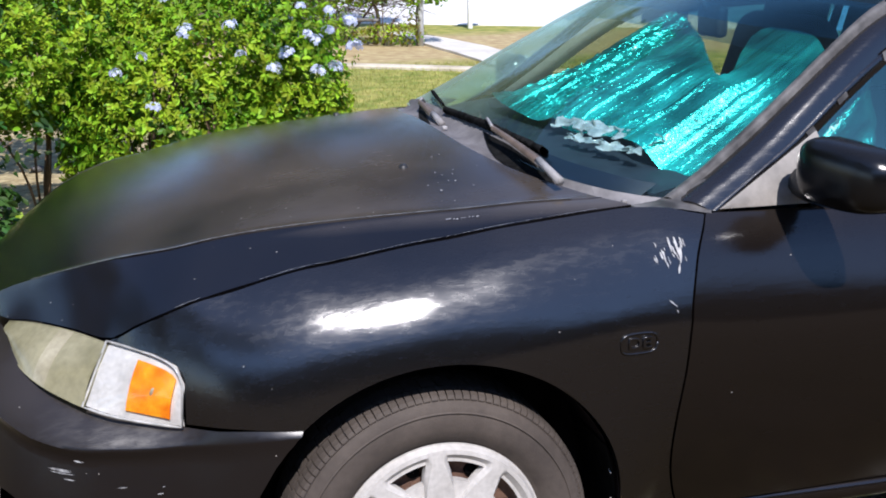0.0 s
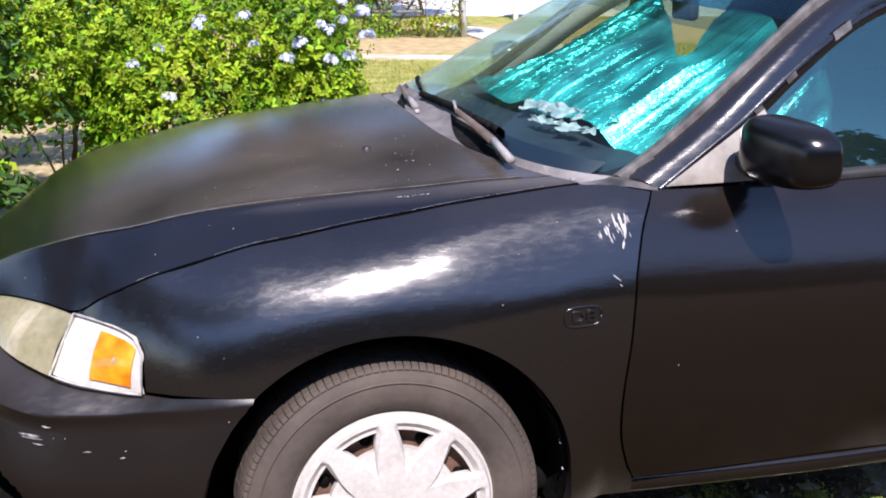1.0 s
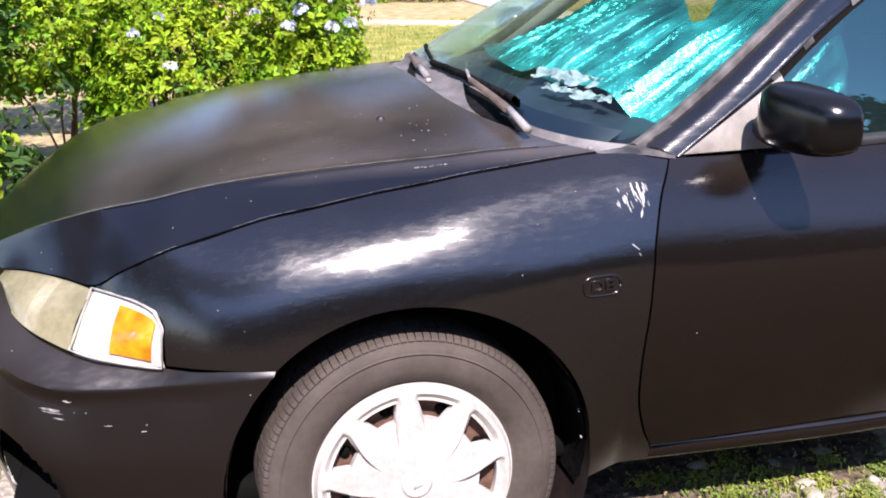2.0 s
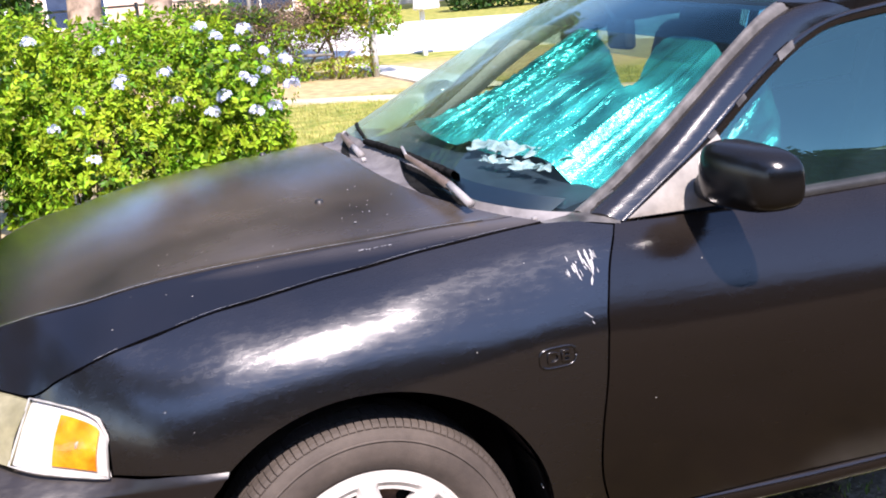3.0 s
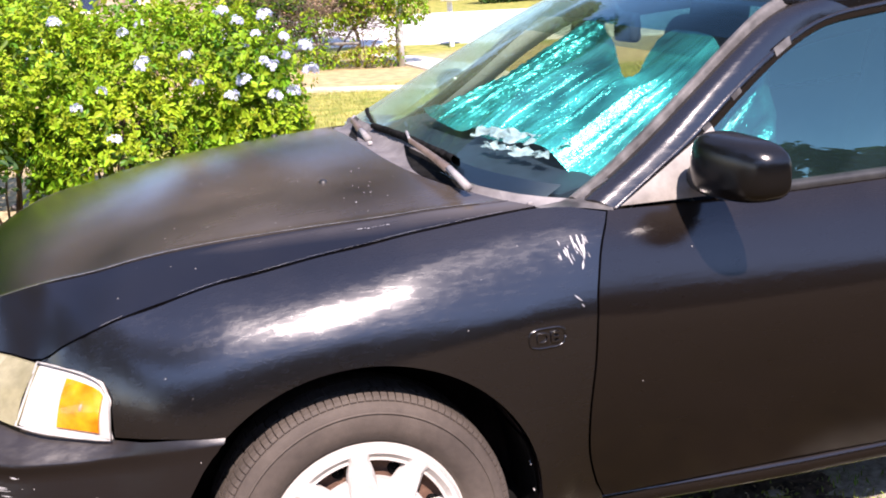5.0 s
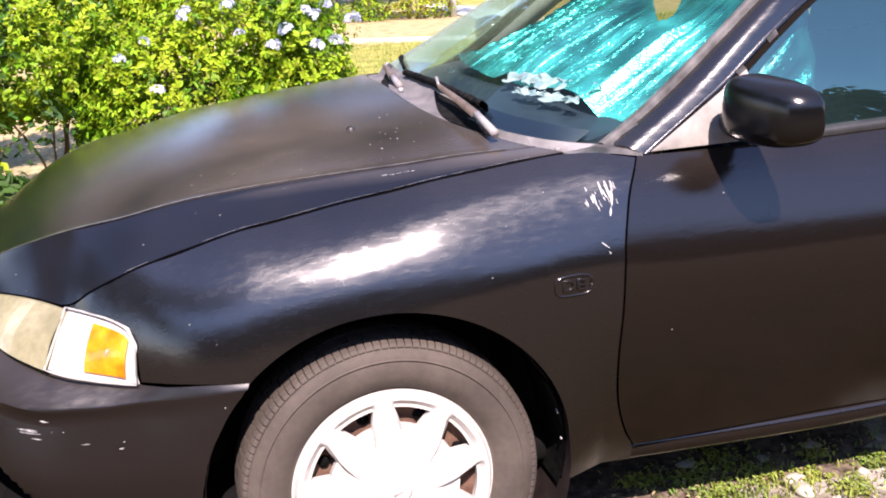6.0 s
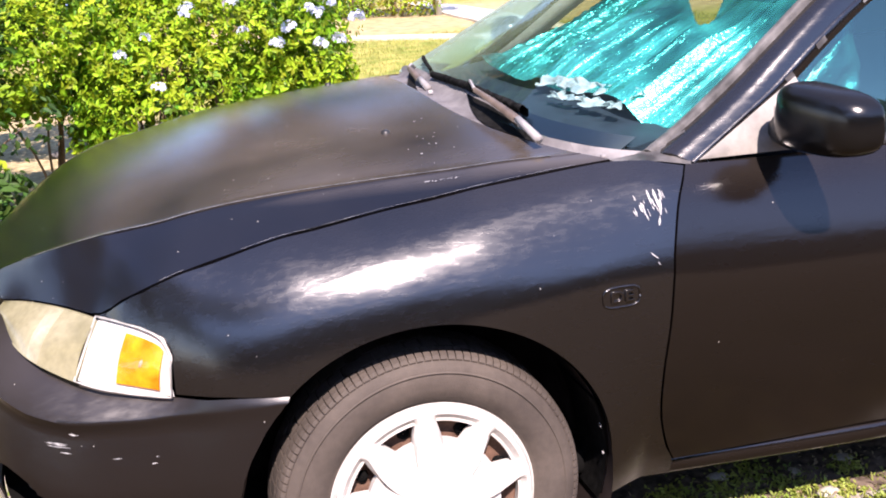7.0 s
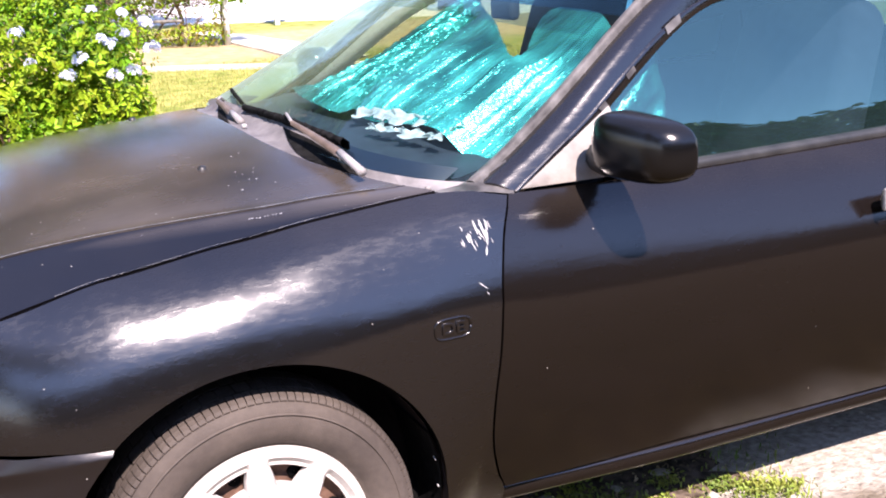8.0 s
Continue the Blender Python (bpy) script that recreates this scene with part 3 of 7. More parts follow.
tagged(ground, "sandy gravel yard running into a worn yellow-green lawn", "ground", kind="structure")


# ---- the car: x to its tail, y to its far side, from the front wheel's centre line and the near flank ----
car = thing("car", "black two-door coupe with satin resprayed paint, parked on gravel", "car", (0.535, 1.69, 0))
CY = 0.845
seam_z = table([(-0.60, 0.655), (-0.545, 0.672), (-0.50, 0.706), (-0.447, 0.732), (-0.394, 0.752), (-0.344, 0.764), (-0.272, 0.784), (-0.22, 0.796), (-0.166, 0.803),
                (-0.114, 0.811), (-0.03, 0.824), (0.054, 0.833), (0.141, 0.845), (0.228, 0.853), (0.305, 0.860), (0.394, 0.866), (0.46, 0.863), (0.53, 0.848),
                (0.8, 0.842), (1.2, 0.843), (1.7, 0.848), (2.2, 0.868), (2.8, 0.892), (3.3, 0.885)])
seam_v = table([(-0.545, 0.24), (-0.50, 0.195), (-0.447, 0.172), (-0.394, 0.162), (-0.27, 0.15), (-0.166, 0.144), (-0.03, 0.14), (0.14, 0.135), (0.394, 0.13),
                (0.46, 0.118), (0.53, 0.104), (0.8, 0.11), (1.2, 0.118), (1.7, 0.125), (2.4, 0.15), (3.0, 0.20), (3.35, 0.26)])
flank_v = table([(-0.66, 0.19), (-0.60, 0.165), (-0.50, 0.130), (-0.44, 0.102), (-0.365, 0.060), (-0.30, 0.036), (-0.24, 0.0235), (-0.1, 0.008), (0.0, 0.0015), (0.1, 0.0), (0.2, 0.003),
                 (0.4, 0.014), (0.6, 0.015), (1.2, 0.008), (2.0, 0.0), (2.45, 0.0), (2.8, 0.015), (3.05, 0.05), (3.25, 0.11), (3.36, 0.2)])
ARCH_R, AXLE_Z, REAR = 0.355, 0.288, 2.415


def flank(u, z):
    """The depth of the car's near side at a station and height."""
    v0, s = flank_v(u), seam_z(u) - z
    fade = min(1.0, max(0.0, (u + 0.07) / 0.42))
    ease = fade * fade * (3 - 2 * fade)
    near = min(abs(u), abs(u - REAR))
    tuck = 0.11 * (max(0.0, 0.62 - z) / 0.38) ** 1.8 * (0.35 + 0.65 * min(1.0, max(0.0, (near - 0.3) / 0.15)))
    nose = min(1.0, max(0.0, (-u - 0.02) / 0.28))
    nose *= nose * (3 - 2 * nose)
    front = max(0.0, min(1.0, 1 - s / (0.34 - 0.08 * nose)))
    rear, ledge = max(0.0, min(1.0, 1 - s / 0.195)), max(0.0, min(1.0, 1 - s / 0.055))
    share = (1 - ease) * front ** (4.1 - 1.4 * nose) + ease * (0.80 * rear**1.3 + 0.20 * ledge**2)
    return v0 + (seam_v(u) - v0) * share + 0.008 * 4 * front * (1 - front) * nose + tuck


def arch(deg, cu=0.0, r=ARCH_R):
    return (cu + r * math.cos(radians(deg)), AXLE_Z + r * math.sin(radians(deg)))


def resample(poly, counts):
    """Points on a polyline: counts[k] equal steps on its k-th piece."""
    out = [poly[0]]
    for (a, b), n in zip(zip(poly, poly[1:]), counts):
        out += [(a[0] + (b[0] - a[0]) * (i + 1) / n, a[1] + (b[1] - a[1]) * (i + 1) / n) for i in range(n)]
    return out


def drape(top, bottom, n=18, power=1.25):
    """Rows of flank points between two (u, z) lines."""
    return [[(u, flank(u, z), z) for (u, z) in ((a[0] + (b[0] - a[0]) * t, a[1] + (b[1] - a[1]) * t) for a, b in zip(top, bottom))]
            for t in ((j / n) ** power for j in range(n + 1))]


DOOR_F = [(0.530, 0.846), (0.501, 0.80), (0.481, 0.74), (0.469, 0.69), (0.460, 0.58), (0.453, 0.47), (0.461, 0.37), (0.488, 0.285), (0.513, 0.238)]


def build_fender(mirror):
    # front part: over the lamp, down its back edge, along the bumper, up over the wheel
    lamp = [(-0.548, 0.672), (-0.51, 0.671), (-0.474, 0.665), (-0.441, 0.650), (-0.431, 0.619), (-0.432, 0.58), (-0.433, 0.549)]
    low = resample(lamp + [(-0.34, 0.549), (-0.247, 0.546)], [3, 3, 3, 2, 2, 2, 4, 4])
    low += [arch(d) for d in np.linspace(134, 56, 27)]
    n = len(low)
    u_top = [(-0.545 + (0.20 + 0.545) * k / (n - 1)) for k in range(n)]
    u_top = [0.55 * a + 0.45 * max(min(b[0], 0.2), -0.545) for a, b in zip(u_top, low)]
    u_top[-1] = 0.20
    front = drape([(u, seam_z(u) - 0.002) for u in u_top], low)
    # rear part, from over the wheel to the door
    split = 18
    left = [(0.20 + (arch(56)[0] - 0.20) * (j / split) ** 1.25, (seam_z(0.2) - 0.002) * (1 - (j / split) ** 1.25) + arch(56)[1] * (j / split) ** 1.25) for j in range(split + 1)]
    left += [arch(d) for d in np.linspace(56, -12, 21)[1:]] + [(0.357, 0.208)]
    right = [(q[0] - 0.0012, q[2]) for q in curve_at([(u, 0, z) for u, z in DOOR_F] + [(0.518, 0, 0.196)], len(left))]
    rows = []
    for a, b in zip(left, right):
        r = []
        for i in range(11):
            u, z = a[0] + (b[0] - a[0]) * i / 10, a[1] + (b[1] - a[1]) * i / 10
            if a is left[0]:
                z = seam_z(u) - 0.002
            r.append((u, flank(u, z), z))
        rows.append(r)
    return panel("front_fender", front, PAINT, car, mirror=mirror, more=(rows,))


fender = build_fender(False)
build_fender(True)

# hood
hood_edge = [(u, seam_v(u) + 0.0048, seam_z(u) + 0.001) for u in (0.396, 0.3, 0.2, 0.1, 0.0, -0.1, -0.2, -0.3, -0.38, -0.44, -0.50)] + \
            [(-0.549, 0.245, 0.673), (-0.61, 0.305, 0.678), (-0.68, 0.39, 0.674), (-0.730, 0.45, 0.664), (-0.775, 0.56, 0.655), (-0.80, 0.66, 0.648)]
crease_v = table([(-0.80, 0.60), (-0.72, 0.50), (-0.65, 0.41), (-0.59, 0.36), (-0.52, 0.33), (-0.43, 0.31), (-0.355, 0.295), (-0.27, 0.275), (-0.165, 0.255), (0.0, 0.23), (0.105, 0.215), (0.22, 0.20), (0.40, 0.175)])
crease_z = table([(-0.83, 0.640), (-0.78, 0.672), (-0.72, 0.712), (-0.65, 0.751), (-0.59, 0.775), (-0.52, 0.794), (-0.43, 0.808), (-0.355, 0.824), (-0.27, 0.838), (-0.165, 0.849), (0.0, 0.859), (0.105, 0.864), (0.22, 0.871), (0.40, 0.874)])
mid_z = table([(-0.84, 0.645), (-0.80, 0.68), (-0.74, 0.723), (-0.68, 0.755), (-0.60, 0.789), (-0.50, 0.825), (-0.40, 0.852), (-0.25, 0.885), (-0.1, 0.910), (0.0, 0.921), (0.1, 0.928), (0.22, 0.934), (0.4, 0.936)])


def hood_z(u, v, ve, ze):
    vc, zc = max(crease_v(u), ve + 0.02), crease_z(u)
    if v <= vc:
        t = (v - ve) / (vc - ve)
        return ze + (max(zc, ze) - ze) * (t + 0.30 * t * (1 - t))
    q = (v - vc) / max(0.02, CY - vc)
    return max(zc, ze) + (mid_z(u) - max(zc, ze)) * (1 - (1 - q) ** 2)


def hood_rows():
    edge = curve_at(hood_edge, 54)
    rows = []
    for k, e in enumerate(edge):
        r = k / 53
        cu = 0.192 + (-0.835 - 0.192) * (r ** 1.02)
        power = 3.2 - 1.7 * r

        def station(v):
            return e[0] + (cu - e[0]) * (1 - (1 - (v - e[1]) / (CY - e[1])) ** power)

        vc = crease_v(e[0])
        for _ in range(6):
            vc = max(crease_v(station(vc)), e[1] + 0.02)
        half = [(e[0], e[1], e[2])]
        for v in [e[1] + (vc - e[1]) * t for t in (0.06, 0.2, 0.4, 0.6, 0.8, 0.95, 1.0)] + [vc + (CY - vc) * t for t in (0.009, 0.05, 0.12, 0.2, 0.3, 0.42, 0.56, 0.7, 0.85, 1.0)]:
            u = station(v)
            half.append((u, v, hood_z(u, v, e[1], e[2]) + (0.0012 if abs(v - vc) < 1e-6 else 0.0)))
        rows.append(half + [(u, 1.69 - v, z) for u, v, z in half[-2::-1]])
    return rows


hood_grid = hood_rows()
hood = panel("hood", hood_grid, HOODP, car, "satin black hood dusted with pale specks", flip=True, thick=0.02)

# bumper: plan line and upright profile
BUMP = [(-0.20, 0.014), (-0.247, 0.022), (-0.30, 0.036), (-0.37, 0.064), (-0.44, 0.103), (-0.52, 0.133), (-0.60, 0.165), (-0.66, 0.205), (-0.715, 0.265), (-0.765, 0.36), (-0.805, 0.49), (-0.84, 0.67), (-0.852, 0.845)]
lip_z = table([(0.0, 0.546), (0.12, 0.546), (0.25, 0.541), (0.34, 0.554), (0.43, 0.572), (0.51, 0.594), (0.60, 0.612), (0.70, 0.635), (0.84, 0.643), (1.1, 0.648)])
line_z = table([(0.0, 0.541), (0.1, 0.531), (0.25, 0.515), (0.34, 0.508), (0.43, 0.508), (0.51, 0.520), (0.60, 0.545), (0.70, 0.562), (0.84, 0.572), (1.1, 0.576)])


def bumper_rows():
    plan = curve_at([(u, v, 0) for u, v in BUMP], 121)
    rows = []
    for w in [0, 0.25, 0.5, 0.75, 0.92, 1, 1.06, 1.15, 1.3] + [1.3 + 1.7 * k / 26 for k in range(1, 27)]:
        row = []
        for k in range(121):
            c = plan[k]
            d = (plan[min(k + 1, 120)] - plan[max(k - 1, 0)]).normalized()
            out = Vector((d.y, -d.x, 0)) * -1
            if out.y > 0:
                out = -out
            s = sum((plan[i + 1] - plan[i]).length for i in range(k))
            zt, zl = lip_z(s), line_z(s)
            inset = 0.009 * min(1.0, max(0.12, (s - 0.1) / 0.35))
            shelf = 0.006 + 0.05 * min(1.0, max(0.0, (s - 0.2) / 0.3))
            swell = 0.027 * min(1.0, max(0.0, (s - 0.22) / 0.3))
            if w <= 1:
                z, o = zt + (zl - zt) * w, -shelf * (1 - w) ** 1.4 + swell * w
            elif w <= 1.3:
                z, o = zl - (w - 1) * 0.08, swell - inset * (w - 1) / 0.3
            else:
                t = (w - 1.3) / 1.7
                z = (zl - 0.024) + (0.185 - zl + 0.024) * t
                o = swell - inset + (inset + 0.008) * math.sin(min(1, t * 2) * math.pi / 2) - 0.09 * max(0, t - 0.36) ** 1.3 * min(1.0, s / 0.5)
            p = c + out * o
            row.append((p.x, p.y, z))
        # end on the wheel arch
        z0 = row[0][2]
        stop = -math.sqrt(max(0.0, ARCH_R**2 - (z0 - AXLE_Z) ** 2)) - 0.001
        first = next(i for i, q in enumerate(curve_at(row, ts=[i / 480 for i in range(481)])) if q.x <= stop) / 480
        row = curve_at(row, ts=[first + (1 - first) * i / 120 for i in range(121)])
        rows.append([tuple(q) for q in row] + [(q.x, 1.69 - q.y, q.z) for q in row[-2::-1]])
    return rows


FOG_V, FOG_Z, FOG_RV, FOG_RZ = 0.262, 0.320, 0.080, 0.085


def fog_r(q):
    v = q[1] if q[1] < CY else 1.69 - q[1]
    return math.hypot((v - FOG_V) / FOG_RV, (q[2] - FOG_Z) / FOG_RZ) if q[0] < -0.6 else 9.0


def fog_snap(q):
    """Grid points beside the fog-lamp opening slide onto its oval edge."""
    r = fog_r(q)
    if r > 1.12:
        return q
    r = max(r, 0.02)
    far = q[1] > CY
    v = 1.69 - q[1] if far else q[1]
    v1 = FOG_V + (v - FOG_V) / r
    return (q[0] - 0.5 * (v1 - v), 1.69 - v1 if far else v1, FOG_Z + (q[2] - FOG_Z) / r)


bump_grid = [[fog_snap(q) for q in r] for r in bumper_rows()]


def fog_hole(i, j):
    return max(fog_r(bump_grid[i + a][j + b]) for a in (0, 1) for b in (0, 1)) < 1.02


bumper = panel("front_bumper", bump_grid, BUMPP, car, "black plastic bumper with white scuffs", flip=True, skip=fog_hole, thick=0.004)
for mirror in (False, True):
    bm = lathe([(0.001, 0.075), (0.06, 0.075), (0.10, 0.05), (0.115, 0.012)], 32, "y")
    m = Matrix.Translation((-0.716, FOG_V + 0.012, FOG_Z)) @ pose(0, 0, 0, 0, 0, -56) @ Matrix.Diagonal((1.12, 1.25, 1.0, 1))
    bmesh.ops.transform(bm, matrix=m, verts=bm.verts)
    if mirror:
        bmesh.ops.transform(bm, matrix=Matrix.Translation((0, 1.69, 0)) @ Matrix.Diagonal((1, -1, 1, 1)), verts=bm.verts)
    part("fog_lamp_recess", bm, GAP, car, "dark oval recess")
# slim grille between lamps
bm = bmesh.new()
for k in range(4):
    rows = [[(-0.765 - 0.04 * math.sin(math.pi * j / 20), 0.50 + 0.69 * j / 20, 0.652 - 0.006 * k + dz) for j in range(21)] for dz in (0.004, -0.001)]
    part_rows = sheet(rows)
    tmp = bpy.data.meshes.new("slat")
    part_rows.to_mesh(tmp)
    part_rows.free()
    bm.from_mesh(tmp)
    bpy.data.meshes.remove(tmp)
part("grille", bm, BLKPL, car, "thin black grille under the hood edge")

# door, rocker, quarter panel
door_front = [(u + 0.0036, z) for u, z in DOOR_F]
door_line = [(q[0], q[2]) for q in curve_at([(u, 0, z) for u, z in door_front], 25)]


def build_door(mirror):
    rows = []
    for k, (uf, zf) in enumerate(door_line):
        t = k / 24
        ur, zr = 1.735 - 0.03 * t + 0.02 * math.sin(t * math.pi), 0.846 + (0.240 - 0.846) * t
        row = []
        for i in range(33):
            u = uf + (ur - uf) * i / 32
            z = zf + (zr - zf) * i / 32
            if k == 0:
                z = seam_z(u)
            row.append((u, flank(u, z), z))
        rows.append(row)
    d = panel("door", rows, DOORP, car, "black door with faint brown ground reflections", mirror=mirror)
    sgn = -1 if mirror else 1
    Y = (lambda v: 1.69 - v) if mirror else (lambda v: v)
    bm = box(0.17, 0.022, 0.045, (1.455, Y(-0.004), 0.735), 0.01, 3)
    part("door_handle", bm, BLKPL, d, "worn grey-black pull handle")
    bm = box(0.012, 0.014, 0.05, (1.372, Y(-0.012), 0.737), 0.005, 2)
    part("handle_end", bm, ARMW, d, "chipped pale handle edge")
    # belt strip
    belt = [[(u, seam_v(u) + dv, seam_z(u) + dz) for u in np.linspace(0.80, 1.71, 24)] for dv, dz in ((-0.008, -0.004), (-0.010, 0.006), (-0.004, 0.014), (0.012, 0.016))]
    part("belt_moulding", sheet(belt, flip=True, mirror=mirror), BLKPL, d, "weathered black rubber belt strip")
    return d


door = build_door(False)
build_door(True)
for mirror in (False, True):
    sec = [(0.128, 0.236), (0.121, 0.233), (0.117, 0.226), (0.116, 0.214), (0.119, 0.202), (0.129, 0.193), (0.16, 0.188), (0.26, 0.192)]
    rows = [[(u, v + 0.026 * max(0.0, 1 - (u - 0.506) / 0.5) ** 1.3, z) for u in [0.506 + 0.02 * k for k in range(9)] + list(np.linspace(0.70, 2.07, 16))] for v, z in sec]
    # the dimmer gloss copy cuts the sky's reflection on the sill
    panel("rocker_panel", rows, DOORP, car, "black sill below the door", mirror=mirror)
    low = resample([(1.742, 0.198), (2.06, 0.198)], [8]) + [arch(d, REAR) for d in np.linspace(195, -12, 40)] + resample([(2.775, 0.22), (3.34, 0.27)], [10])
    n = len(low)
    tops = [(1.742 + (3.34 - 1.742) * k / (n - 1)) for k in range(n)]
    tops = [0.4 * a + 0.6 * b[0] for a, b in zip(tops, low)]
    panel("rear_quarter_panel", drape([(u, seam_z(u)) for u in tops], low), PAINT, car, mirror=mirror)

# wheel wells
for cu in (0.0, REAR):
    for mirror in (False, True):
        rows = [[(cu + 0.352 * math.cos(a), v, AXLE_Z + 0.352 * math.sin(a)) for a in np.linspace(-0.5, math.pi + 0.5, 30)] for v in (0.045, 0.12, 0.2, 0.32)]
        rows.append([(cu + 0.02 * math.cos(a), 0.33, AXLE_Z + 0.02 * math.sin(a)) for a in np.linspace(-0.5, math.pi + 0.5, 30)])
        part("wheel_well", sheet(rows, mirror=mirror), LINER, car, "dark brown dusty wheel-arch liner")

# ---- glass house ----
G = [(0.478, 0.172, 0.866), (0.565, 0.192, 0.913), (0.67, 0.208, 0.986), (0.775, 0.222, 1.066), (0.87, 0.235, 1.140), (0.955, 0.252, 1.197), (1.02, 0.278, 1.220)]
O = [(0.545, 0.108, 0.850), (0.66, 0.130, 0.920), (0.745, 0.148, 0.973), (0.845, 0.170, 1.047), (0.95, 0.198, 1.113), (1.06, 0.228, 1.160), (1.17, 0.245, 1.184)]
RAIL = [(1.02, 0.278, 1.222), (1.12, 0.276, 1.243), (1.30, 0.280, 1.262), (1.55, 0.285, 1.272), (1.85, 0.292, 1.262), (2.10, 0.305, 1.232), (2.30, 0.32, 1.185)]
OR = [(1.17, 0.245, 1.184), (1.40, 0.255, 1.203), (1.70, 0.260, 1.202), (1.95, 0.265, 1.180), (2.12, 0.262, 1.13)]
glass_low = [(0.478, 0.172, 0.866), (0.43, 0.183, 0.873), (0.37, 0.212, 0.884), (0.29, 0.315, 0.902), (0.262, 0.50, 0.915), (0.250, 0.845, 0.924)]
glass_top = [(1.02, 0.278, 1.220), (0.985, 0.36, 1.229), (0.945, 0.50, 1.239), (0.92, 0.67, 1.249), (0.912, 0.845, 1.255)]


def windscreen_rows():
    lo, hi, side = curve_at(glass_low, 17), curve_at(glass_top, 17), curve_at(G, 21)
    rows = []
    for k in range(21):
        t = k / 20
        row = []
        for i in range(17):
            p = lo[i].lerp(hi[i], t)
            w = (1 - i / 16) ** 2
            p = p + (side[k] - lo[0].lerp(hi[0], t)) * w
            b = math.sin(math.pi * t) * 0.02 * (1 - w)
            row.append((p.x - b * 0.5, p.y, p.z + b))
        rows.append(row + [(q[0], 1.69 - q[1], q[2]) for q in row[-2::-1]])
    return rows


ws_rows = windscreen_rows()
windscreen = pane("windscreen", ws_rows, WGLASS, car, "greenish windscreen reflecting trees and sky")
# black ceramic band along the lower edge of the glass, just inside it
lift = [tuple(Vector(a).lerp(Vector(b), 0.35)) for a, b in zip(ws_rows[1], ws_rows[2])]
band = [[(q[0] + 0.004, q[1], q[2] - 0.004) for q in r[1:-1]] for r in (ws_rows[0], ws_rows[1], lift)]
part("glass_border", sheet(band), BORDER, windscreen, "black border band of the glass, tinted navy for reflected sky")

band = [[(q[0] + 0.004, q[1], q[2] - 0.004) for q in r] for r in ws_rows[15:20]]
fade = [[(q[0] + 0.004, q[1], q[2] - 0.004) for q in r[1:-1]] for r in ws_rows[13:16]]
pane("shade_band_fade", fade, BANDL, windscreen)
pane("shade_band", band, BANDG, windscreen, "blue tinted band along the top of the glass")


def strip(a, b, n, bulge, m=6):
    """Rows of a bulged band between two curves."""
    pa, pb = curve_at(a, n), curve_at(b, n)
    rows = []
    for j in range(m + 1):
        t = j / m
        o = Vector((-0.35, -0.6, 0.72)) * (bulge * math.sin(math.pi * t))
        rows.append([tuple(x.lerp(y, t) + o) for x, y in zip(pa, pb)])
    return rows


